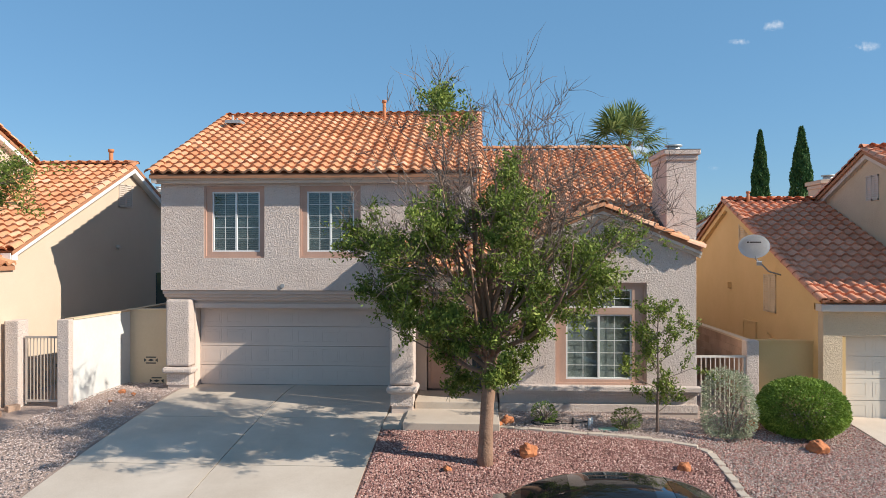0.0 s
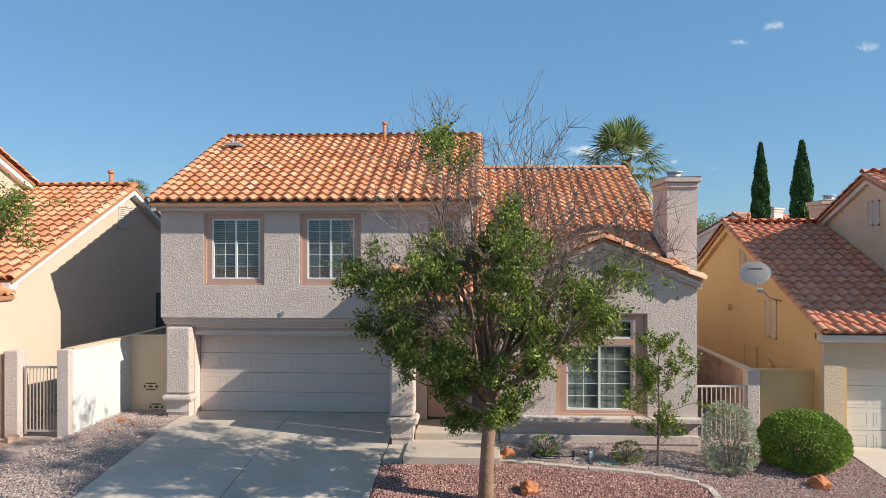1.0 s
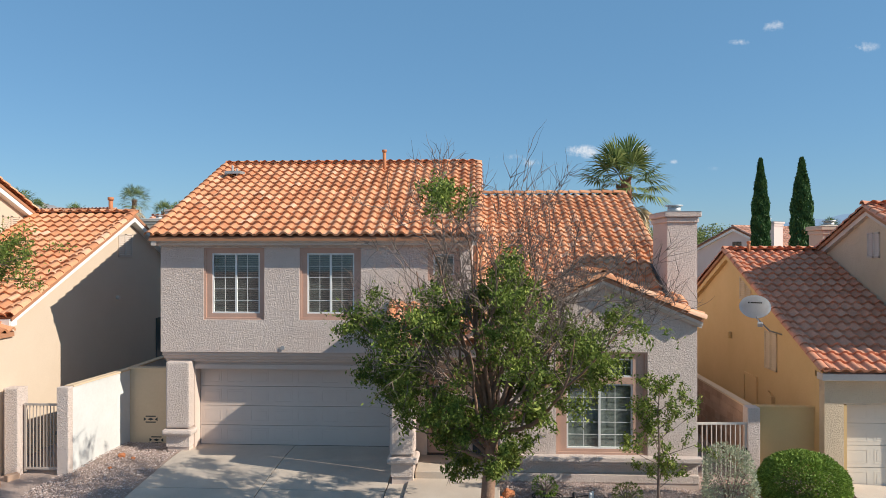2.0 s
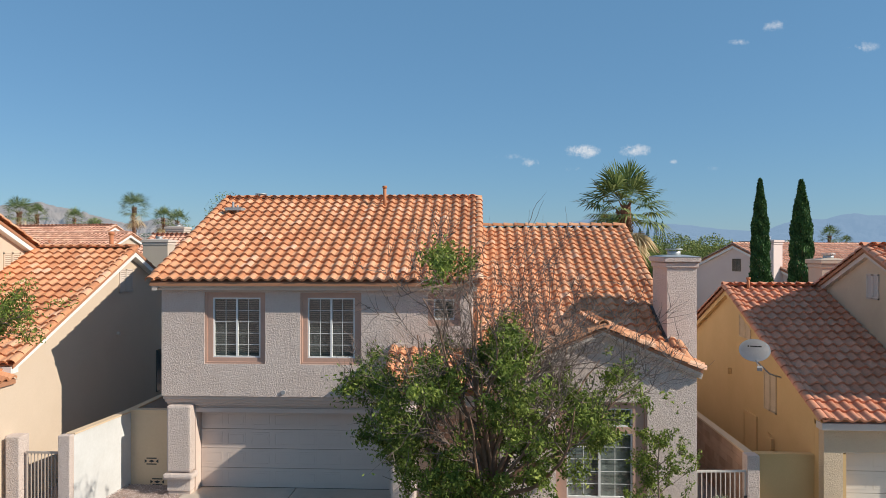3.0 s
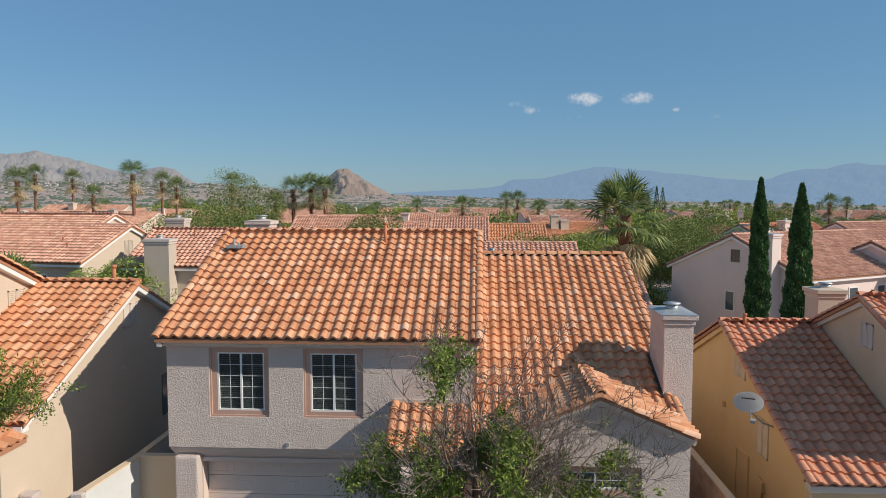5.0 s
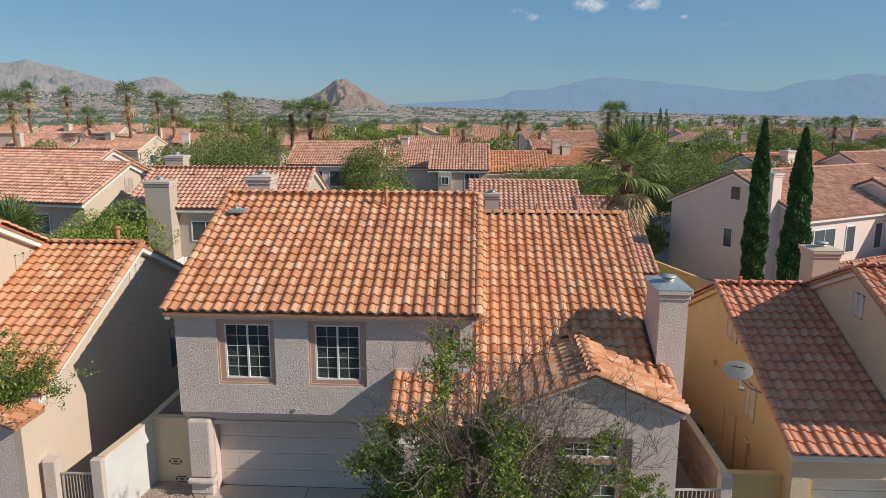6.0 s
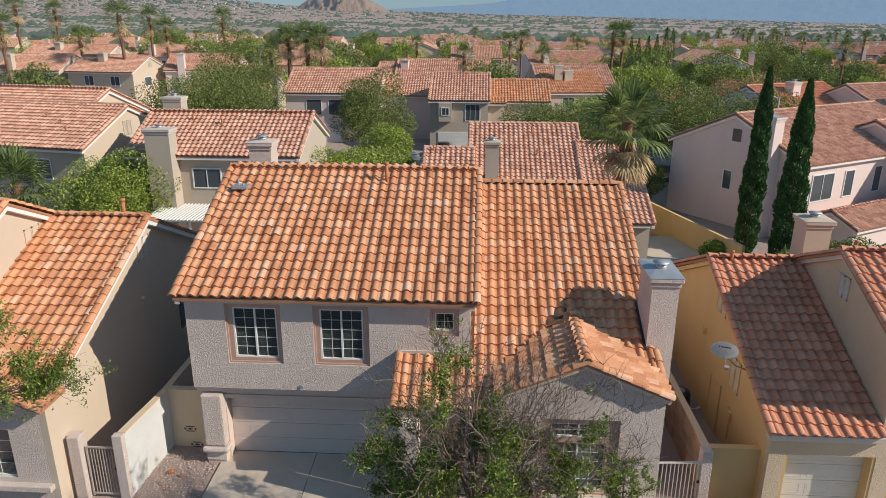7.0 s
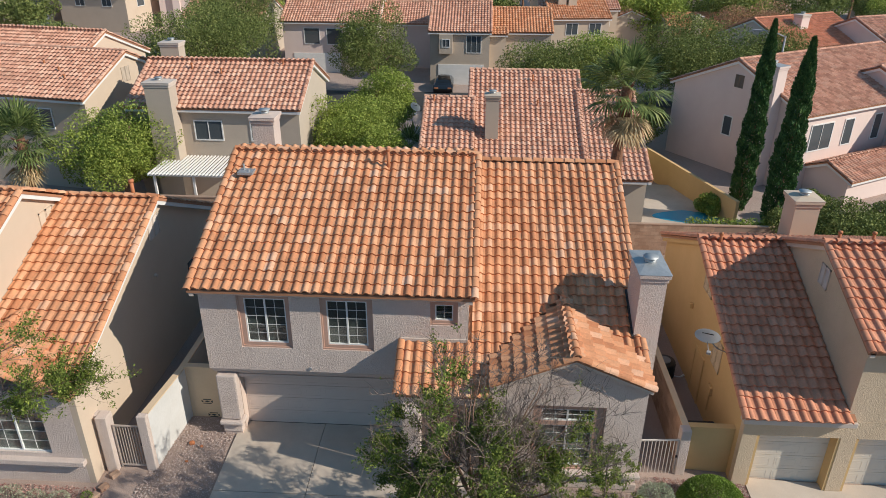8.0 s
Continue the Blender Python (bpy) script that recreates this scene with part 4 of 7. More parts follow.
    tube(bm, [(xl - 0.04, 1.9, 0.2), (xl - 0.04, 1.9, 1.25), (xl - 0.12, 1.9, 1.35)], 0.025, 8)
    part("conduit", bm, OCHRE, h)
    part("utility_box", boxes((xl - 0.10, xl, 1.75, 2.0, 0.9, 1.2), bevel=0.01), OCHRE, h)
    part("wall_lamp", boxes((xl - 0.12, xl, 5.0, 5.15, 2.4, 2.6), bevel=0.02), OCHRE, h)


ochre_house()


def satellite_dish(m, size=0.36):
    t = thing("satellite_dish", "grey oval satellite dish on a bent mast", "satellite dish", m)
    bm = bmesh.new()
    rings = []
    for i in range(6):
        r = size * i / 5
        rings.append([bm.verts.new((r * math.cos(a) * 1.08, -0.10 + 0.10 * (i / 5) ** 2 * -1 + 0.1, r * math.sin(a) * 0.92)) for a in [2 * math.pi * k / 28 for k in range(28)]] if i else [bm.verts.new((0, 0, 0))])
    for a, b in zip(rings, rings[1:]):
        for k in range(28):
            if len(a) == 1:
                bm.faces.new((a[0], b[k], b[(k + 1) % 28]))
            else:
                bm.faces.new((a[k], b[k], b[(k + 1) % 28], a[(k + 1) % 28]))
    bmesh.ops.solidify(bm, geom=bm.faces[:], thickness=0.012)
    part("dish", bm, GREY_PALE, t, "", True)
    part("mark", boxes((-0.17, -0.13, -0.118, -0.105, 0.10, 0.14), (-0.11, 0.17, -0.118, -0.105, 0.105, 0.135)), DARK, t, "dark plain bar")
    bm = bmesh.new()
    tube(bm, [(0, 0.02, 0), (0, 0.14, -0.10), (0.02, 0.16, -0.42), (0.35, 0.18, -0.80), (0.74, 0.18, -0.92)], 0.022, 8)
    part("mast", bm, GREY, t, "", True)
    bm = bmesh.new()
    tube(bm, [(0, 0.02, -0.28), (0.12, -0.42, -0.36)], 0.014, 6)
    box(bm, 0.06, 0.19, -0.50, -0.40, -0.40, -0.30, 0.01)
    part("receiver_arm", bm, GREY, t)
    part("foot", boxes((0.70, 0.76, 0.10, 0.26, -1.02, -0.82)), GREY, t)
    return t


GREY_PALE = plain("pale_grey_paint", (0.66, 0.68, 0.69), 0.5)
satellite_dish(pose(8.22, 1.15, 3.75, 18, 0, -22))


# ---- yard walls and gates ----
def blocks(parent, x, y0, y1, z0, z1, thick, material, along="y", name="block"):
    """Courses of concrete blocks with recessed joints."""
    me = {}
    rng = random.Random(3)
    k = int(round((z1 - z0) / 0.2))
    for r in range(k):
        u = y0 - (0.2 if r % 2 else 0)
        while u < y1 - 0.02:
            a, b = max(u, y0), min(u + 0.4, y1)
            u += 0.4
            if b - a < 0.05:
                continue
            key = round(b - a, 3)
            if key not in me:
                bm = boxes((-thick / 2, thick / 2, 0.004, b - a - 0.004, 0.004, 0.196)) if along == "y" else boxes((0.004, b - a - 0.004, -thick / 2, thick / 2, 0.004, 0.196))
                m = bpy.data.meshes.new(name)
                bmesh.ops.recalc_face_normals(bm, faces=bm.faces)
                bm.to_mesh(m)
                bm.free()
                m.materials.append(material)
                me[key] = m
            ob = new(name, me[key])
            ob.parent = parent
            ob.location = (x + rng.uniform(-0.003, 0.003), a, z0 + r * 0.2) if along == "y" else (a, x + rng.uniform(-0.003, 0.003), z0 + r * 0.2)


def side_wall_white():
    t = thing("yard_wall", "white-painted side wall with a rough stucco end pillar", "wall", kind="structure")
    bm = prism([(-8.98, -1.55), (-8.80, -1.55), (-8.60, 0.8), (-8.60, 9.5), (-8.76, 9.5), (-8.76, 0.8)], 2, -0.5, 1.95)
    part("wall", bm, WHITEWALL, t)
    part("wall_cap", prism([(-9.0, -1.55), (-8.78, -1.55), (-8.58, 0.8), (-8.58, 9.5), (-8.78, 9.5), (-8.78, 0.8)], 2, 1.95, 1.99), YARDWALL, t)
    part("pillar", boxes((-9.09, -8.80, -1.74, -1.52, -0.5, 1.97), bevel=0.02), STUCCO, t)


side_wall_white()


def cross_wall():
    t = thing("yard_wall", "cream cross wall with two decorative vent blocks", "wall", kind="structure")
    part("wall", boxes((-8.62, -7.36, 0.80, 0.98, -0.4, 1.98)), YARDWALL, t)
    part("cap", boxes((-8.64, -7.36, 0.77, 1.01, 1.98, 2.02)), YARDWALL, t)
    for cx, z in ((-8.02, 0.62), (-7.86, 0.06)):
        bm = bmesh.new()
        box(bm, cx - 0.14, cx + 0.14, 0.792, 0.802, z + 0.065, z + 0.095), box(bm, cx - 0.14, cx + 0.14, 0.792, 0.802, z - 0.095, z - 0.065)
        for sx in (-1, 1):
            prism([(cx + sx * 0.19, z - 0.05), (cx + sx * 0.19, z + 0.05), (cx + sx * 0.12, z)], 1, 0.790, 0.801, bm)
        prism([(cx - 0.09, z), (cx, z + 0.035), (cx + 0.09, z), (cx, z - 0.035)], 1, 0.790, 0.801, bm)
        part("vent_block", bm, DARK, t, "dark openings of a decorative vent block")


cross_wall()


def metal_gate(m, width, height, material, label, bars):
    t = thing("metal_gate", label, "gate", m)
    part("gate_frame", boxes((0, 0.04, -0.02, 0.02, 0, height), (width - 0.04, width, -0.02, 0.02, 0, height), (0.04, width - 0.04, -0.02, 0.02, height - 0.05, height), (0.04, width - 0.04, -0.02, 0.02, 0.05, 0.10)), material, t)
    for i in range(bars):
        x = 0.04 + (width - 0.08) * (i + 1) / (bars + 1)
        part("bar", boxes((x - 0.009, x + 0.009, -0.009, 0.009, 0.09, height - 0.04)), material, t)
    part("latch", boxes((width - 0.06, width + 0.02, -0.05, -0.02, height * 0.55, height * 0.6)), DARK, t)
    return t


metal_gate(pose(-9.92, -1.65, -0.05, 0, 0, 0), 0.84, 1.62, METAL_PAINT, "beige metal side gate with upright bars", 8)
metal_gate(pose(6.08, -0.80, -0.42, 0, 0, 4), 1.22, 1.52, GATE_WHITE, "pale metal side gate with upright bars", 9)
single("gate_pillar", boxes((-10.30, -9.97, -1.85, -1.45, -0.4, 1.95), bevel=0.02), STUCCO, "rough stucco gate pillar", "pillar")
single("gate_pillar", boxes((-10.62, -10.32, -1.70, -1.40, -0.4, 1.93), bevel=0.02), STUCCO, "rough stucco gate pillar", "pillar")


def right_walls():
    t = thing("yard_wall", "brown concrete-block wall between the two houses", "wall", kind="structure")
    part("core", boxes((7.44, 7.56, -0.45, 16.0, -0.9, 1.38)), MORTAR, t)
    part("cap_course", boxes((7.40, 7.60, -0.45, 16.0, 1.38, 1.43)), YARDWALL, t)
    blocks(t, 7.50, -0.45, 8.0, -0.62, 1.38, 0.145, BLOCK)
    t = thing("yard_wall", "ochre cross wall with a rough pillar beside the gate", "wall", kind="structure")
    part("wall", boxes((7.60, 8.98, -0.50, -0.34, -0.9, 1.40)), OCHRE, t)
    part("cap", boxes((7.60, 8.98, -0.53, -0.31, 1.40, 1.44)), OCHRE, t)
    part("pillar", boxes((7.30, 7.60, -0.78, -0.46, -0.9, 1.46), bevel=0.02), STUCCO, t)


right_walls()


def ac_unit(m):
    t = thing("air_conditioner", "dark round air-conditioner unit behind the side wall", "air conditioner", m)
    bm = bmesh.new()
    tube(bm, [(0, 0, 0), (0, 0, 0.06), (0, 0, 0.07), (0, 0, 0.85), (0, 0, 0.90)], [0.42, 0.42, 0.40, 0.40, 0.38], 24)
    part("casing", bm, DARK, t, "", True)
    bm = bmesh.new()
    for i in range(24):
        a = 2 * math.pi * i / 24
        tube(bm, [(0.41 * math.cos(a), 0.41 * math.sin(a), 0.08), (0.41 * math.cos(a), 0.41 * math.sin(a), 0.84)], 0.008, 4)
    part("grille", bm, DARK, t)
    bm = bmesh.new()
    tube(bm, [(0, 0, 0.90), (0, 0, 0.94)], 0.22, 18)
    part("fan_guard", bm, GREY, t)
    bm = bmesh.new()
    tube(bm, [(0.4, -0.1, 0.25), (0.62, -0.1, 0.2), (0.8, -0.05, 0.3)], 0.04, 8)
    part("pipe", bm, WHITE, t)


ac_unit(pose(8.15, 4.6, -0.55))
single("storage_bin", boxes((8.0, 8.85, 0.2, 0.9, -0.55, 0.45), (7.97, 8.88, 0.17, 0.93, 0.45, 0.52), bevel=0.02), DARK, "low black plastic storage bin beside the ochre wall", "storage bin")


# ---- plants ----
def quads(centres, size, rng, aspect=0.42, droop=0.35, lengthwise=None):
    """Leaves: one pointed quad at each centre."""
    n = len(centres)
    d = rng.normal(size=(n, 3)) if lengthwise is None else lengthwise + rng.normal(size=(n, 3)) * 0.45
    if lengthwise is None:
        d[:, 2] -= droop
    d /= np.linalg.norm(d, axis=1)[:, None]
    w = np.cross(d, rng.normal(size=(n, 3)))
    w /= np.linalg.norm(w, axis=1)[:, None]
    s = (size * rng.uniform(0.6, 1.25, n))[:, None]
    a = centres - d * s * 0.5
    c = centres + d * s * 0.5
    m = centres - d * s * 0.05
    v = np.stack([a, m + w * s * aspect * 0.5, c, m - w * s * aspect * 0.5], 1).reshape(-1, 3)
    f = np.arange(4 * n).reshape(-1, 4)
    return v.tolist(), f.tolist()


class Wood:
    """Branches as tapered tubes, with the points where leaves grow."""

    def __init__(self, seed):
        self.rng = random.Random(seed)
        self.paths, self.tips = [], []

    def branch(self, p, d, length, r, level, levels, lift=0.12, kids=(5, 7), wobble=0.16, spread=(28, 62)):
        rng = self.rng
        k = max(4, int(length / 0.22)) if level < 2 else 5
        path, radii = [Vector(p)], [r]
        d = Vector(d).normalized()
        for i in range(k):
            wob = wobble if level < 2 else wobble * 1.5
            d = (d + Vector((rng.gauss(0, wob), rng.gauss(0, wob), rng.gauss(0, wob) + lift * 0.4))).normalized()
            path.append(path[-1] + d * length / k)
            radii.append(r * (1 - 0.78 * (i + 1) / k))
        self.paths.append((path, radii, level))
        if level >= levels:
            self.tips += path[1:]
            return
        for i in range(rng.randint(*kids)):
            f = rng.uniform(0.28, 1.0)
            j = min(k - 1, int(f * k))
            q, dd = path[j], (path[j + 1] - path[j]).normalized()
            side = dd.orthogonal().normalized()
            side.rotate(Matrix.Rotation(rng.uniform(0, 6.283), 3, dd))
            a = radians(rng.uniform(*spread))
            self.branch(q, dd * math.cos(a) + side * math.sin(a), length * rng.uniform(0.38, 0.62), max(0.011 if level == 1 else 0.007, radii[j] * 0.62), level + 1, levels, lift, kids, wobble, spread)

    def limbs(self, parent):
        for path, radii, level in self.paths:
            if level == 1:
                part("limb", tube(bmesh.new(), path, radii, 7), BARK, parent, "", True)

    def mesh(self, keep):
        bm = bmesh.new()
        for path, radii, level in self.paths:
            if keep(level):
                tube(bm, path, radii, 8 if level == 0 else 5 if level == 1 else 3, level == 0)
        return bm


def street_tree():
    t = thing("tree", "half-bare ash tree with green lower leaves and dead twigs", "tree", pose(1.03, -4.80, -0.43))
    w = Wood(33)
    trunk = [(0, 0, -0.1), (0.01, 0, 0.3), (0.03, 0.02, 0.8), (0.05, 0.0, 1.2), (0.10, 0.02, 1.7), (0.14, 0.05, 2.4), (0.12, 0.0, 3.2), (0.2, 0.0, 4.2)]
    rad = [0.165, 0.14, 0.128, 0.125, 0.125, 0.10, 0.075, 0.045]
    bm = bmesh.new()
    tube(bm, trunk, rad, 14)
    part("trunk", bm, BARK, t, "", True)
    limbs = [  # azimuth, elevation, start height, length
        (355, 24, 2.1, 3.1), (2, 32, 2.2, 3.4), (6, 40, 2.3, 3.2), (350, 30, 2.4, 3.3), (20, 55, 2.3, 3.0), (60, 48, 2.0, 2.4), (100, 60, 2.2, 2.8), (150, 46, 1.9, 3.0), (172, 36, 1.8, 3.0), (184, 20, 1.7, 2.9), (186, 46, 2.0, 3.6),
        (205, 48, 1.9, 3.0), (250, 46, 2.0, 2.4), (300, 46, 2.0, 2.5), (330, 60, 2.4, 3.2), (200, 70, 2.5, 3.0), (130, 76, 2.8, 2.5), (270, 66, 2.4, 2.6),
        (160, 58, 2.4, 3.7), (120, 66, 2.6, 3.4), (0, 56, 2.4, 3.6), (10, 68, 2.8, 3.5), (215, 60, 2.4, 3.5), (320, 66, 2.6, 3.3), (178, 66, 2.6, 3.8), (25, 64, 2.8, 3.5)]
    for az, el, z, ln in limbs:
        a, e = radians(az), radians(el)
        w.branch((0.1, 0.02, z), (math.cos(a) * math.cos(e), math.sin(a) * math.cos(e) * 0.85, math.sin(e)), ln, 0.048, 1, 4, 0.12, (4, 6), 0.12, (24, 55))
    for i in range(13):
        a = i * 2.4
        w.branch((0.08, 0.02, 1.5 + 0.07 * i), (math.cos(a), math.sin(a), 0.35), 0.75 + 0.03 * i, 0.016, 2, 4, 0.0, (4, 5), 0.12, (24, 55))
    w.limbs(t)
    tagged(part("brushwood", w.mesh(lambda lv: lv >= 2), TWIG, t, "bare grey twigs"), kind="stuff")
    rng = np.random.default_rng(4)
    # where the tree is still in leaf: centre across and up, reach across and up
    green = [(-1.25, 2.15, 1.15, 0.6), (-1.5, 3.0, 1.2, 0.8), (-2.1, 4.1, 0.9, 0.8), (-0.6, 2.9, 0.9, 0.8), (0.2, 3.2, 0.9, 1.2), (0.35, 4.7, 0.6, 0.9), (0.9, 2.9, 1.0, 0.7), (2.0, 3.5, 1.3, 0.9), (2.8, 3.9, 0.8, 0.7), (0.15, 1.75, 0.5, 0.45), (0.1, 2.3, 1.0, 0.6), (-0.7, 6.6, 0.4, 0.4), (-0.9, 4.4, 0.6, 0.6)]
    pts = []
    for p in w.tips:
        f = max(1 - ((p.x - cx) / rx) ** 2 - ((p.z - cz) / rz) ** 2 for cx, cz, rx, rz in green)
        tuft = noise.noise(p * 1.7 + Vector((3, 0, 0))) + 0.6 * noise.noise(p * 3.9)
        dens = 20 * min(1.0, max(0.0, 0.75 * f + 1.5 * tuft - (0.10 if p.z < 4.3 else 0.35)))
        k = rng.poisson(min(40, dens))
        if k:
            pts.append(np.array(p) + rng.normal(size=(k, 3)) * 0.06)
    tagged(part("leaves", quads(np.concatenate(pts), 0.088, rng, 0.42, 0.6), LEAF, t, "small green leaflets"), kind="stuff")


street_tree()


def side_tree():
    t = thing("tree", "ash tree reaching over with green leafy branch ends", "tree", pose(-12.2, -5.0, -0.35))
    w = Wood(5)
    bm = bmesh.new()
    tube(bm, [(0, 0, -0.1), (0.02, 0, 0.9), (0.05, 0, 2.0), (0.15, 0, 3.2), (0.2, 0.05, 4.6)], [0.17, 0.14, 0.12, 0.09, 0.05], 12)
    part("trunk", bm, BARK, t, "", True)
    for az, el, z, ln in ((12, 8, 4.7, 3.1), (16, 11, 4.7, 3.3), (9, 14, 4.7, 2.9), (17, 44, 4.7, 2.5), (22, 52, 4.7, 2.4), (90, 45, 4.2, 1.8), (140, 40, 4.0, 2.0), (190, 45, 4.0, 2.0), (240, 50, 4.0, 2.0), (300, 55, 4.2, 1.8)):
        a, e = radians(az), radians(el)
        w.branch((0.08, 0, z), (math.cos(a) * math.cos(e), math.sin(a) * math.cos(e), math.sin(e)), ln, 0.04, 1, 3, 0.02, (5, 7), 0.07, (14, 40))
    w.limbs(t)
    tagged(part("brushwood", w.mesh(lambda lv: lv >= 2), TWIG, t), kind="stuff")
    rng = np.random.default_rng(9)
    pts = []
    for p in w.tips:
        k = rng.poisson(26 if p.x > 2.0 and noise.noise(p * 1.6) > -0.05 else 1)
        pts.append(np.array(p) + rng.normal(size=(k, 3)) * 0.07)
    tagged(part("leaves", quads(np.concatenate(pts), 0.085, rng, 0.42, 0.6), LEAF, t), kind="stuff")


side_tree()


def sapling():
    t = thing("sapling", "young slender tree with sparse dark leaves beside the window", "tree", pose(4.68, -2.85, ground_z(4.68, -2.85)))
    w = Wood(12)
    bm = bmesh.new()
    tube(bm, [(0, 0, -0.1), (0.01, 0, 0.6), (0.03, 0.01, 1.3), (0.0, 0.02, 2.0), (0.05, 0, 2.7)], [0.035, 0.03, 0.024, 0.016, 0.006], 8)
    part("trunk", bm, TWIG, t, "", True)
    for i in range(17):
        a, z = i * 2.4, 0.45 + i * 0.125
        w.branch((0.02, 0, z), (math.cos(a), math.sin(a) * 0.7, 0.62), 1.25 - 0.045 * i if i > 3 else 0.6, 0.011, 1, 2, 0.06, (3, 5), 0.12)
    tagged(part("brushwood", w.mesh(lambda lv: True), TWIG, t), kind="stuff")
    rng = np.random.default_rng(2)
    pts = [np.array(p) + rng.normal(size=(16, 3)) * 0.045 for p in w.tips]
    tagged(part("leaves", quads(np.concatenate(pts), 0.075, rng, 0.45), LEAF, t), kind="stuff")


sapling()


def shrub(name, label, m, radii, n, size, material, seed, lumps=14, rough=0.10, woody=True):
    t = thing(name, label, "shrub", m)
    rng = np.random.default_rng(seed)
    d = rng.normal(size=(n, 3))
    d /= np.linalg.norm(d, axis=1)[:, None]
    c = rng.normal(size=(lumps, 3))
    c /= np.linalg.norm(c, axis=1)[:, None]
    bump = 1 + rough * np.max(d @ c.T, axis=1) - rough * 0.6
    r = bump * (1 - np.abs(rng.normal(size=n)) * 0.10)
    p = d * r[:, None] * np.array(radii) + np.array((0, 0, radii[2] * 0.95))
    p[:, 2] = np.maximum(p[:, 2], 0.05)
    tagged(part("leaves", quads(p, size, rng, 0.4, -0.3, d * 0.8), material, t), kind="stuff")
    if woody:
        bm = bmesh.new()
        for i in range(9):
            a = i * 0.7
            e = np.array((math.cos(a) * radii[0] * 0.7, math.sin(a) * radii[1] * 0.7, radii[2] * 1.3))
            tube(bm, [(0.03 * math.cos(a), 0.03 * math.sin(a), -0.05), tuple(e * 0.5 * np.array((0.7, 0.7, 1))), tuple(e)], [0.025, 0.016, 0.006], 5)
        part("stems", bm, TWIG, t)
    return t


def gz_pose(x, y, turn=0.0, s=1.0):
    return pose(x, y, ground_z(x, y), 0, 0, turn) @ Matrix.Diagonal((s, s, s, 1))


shrub("shrub", "dense rounded bright green shrub on the red gravel", gz_pose(7.92, -2.3), (0.84, 0.76, 0.59), 26000, 0.07, LEAF_SHRUB, 3, 34, 0.42)
shrub("shrub", "airy grey-green sage shrub beside the gate", gz_pose(6.20, -2.75), (0.50, 0.48, 0.70), 6000, 0.06, LEAF_GREY, 4, 9, 0.75)
for x, y, r, n, mt in ((2.35, -2.45, 0.28, 600, LEAF_SHRUB), (4.05, -2.75, 0.30, 800, LEAF_OLIVE), (-12.6, -3.2, 0.36, 900, LEAF_GREY), (-11.8, -3.3, 0.34, 900, LEAF_GREY), (-11.05, -3.25, 0.33, 900, LEAF_GREY), (-10.4, -2.9, 0.16, 250, LEAF_SHRUB)):
    shrub("small_shrub", "low loose green shrub in the gravel", gz_pose(x, y), (r, r, r * 0.8), n, 0.06, mt, int(100 * r + n), 8, 0.35)


# full crowns for the gardens and streets behind
def crown_tree(name, label, m, height, radius, n, size, material, seed, trunk_h=1.6, bark=BARK, lobes=16):
    t = thing(name, label, "tree", m)
    rng = np.random.default_rng(seed)
    ctr = np.array((0, 0, trunk_h + (height - trunk_h) * 0.5))
    rz = (height - trunk_h) * 0.5
    lob = rng.normal(size=(lobes, 3))
    lob /= np.linalg.norm(lob, axis=1)[:, None]
    lob *= rng.uniform(0.35, 0.80, (lobes, 1)) * np.array((radius, radius, rz))
    pick = rng.integers(0, lobes, n)
    d = rng.normal(size=(n, 3))
    d /= np.linalg.norm(d, axis=1)[:, None]
    rr = (0.30 + 0.18 * rng.random(lobes))[pick][:, None] * (0.55 + 0.5 * rng.random((n, 1)) ** 0.5)
    p = ctr + lob[pick] + d * rr * np.array((radius, radius, max(rz, radius * 0.7)))
    tagged(part("crown", quads(p, size, rng, 0.5, 0.2), material, t), kind="stuff")
    bm = bmesh.new()
    tube(bm, [(0, 0, -0.4), (0.05, 0, trunk_h * 0.6), (0.0, 0.05, trunk_h), tuple(ctr)], [0.2, 0.16, 0.14, 0.06], 8)
    for q in lob[:7]:
        tube(bm, [(0, 0.03, trunk_h * 0.9), tuple(ctr * 0.5 + (ctr + q) * 0.5 - np.array((0, 0, 0.3))), tuple(ctr + q)], [0.09, 0.06, 0.02], 5)
    part("trunk", bm, bark, t)
    return t


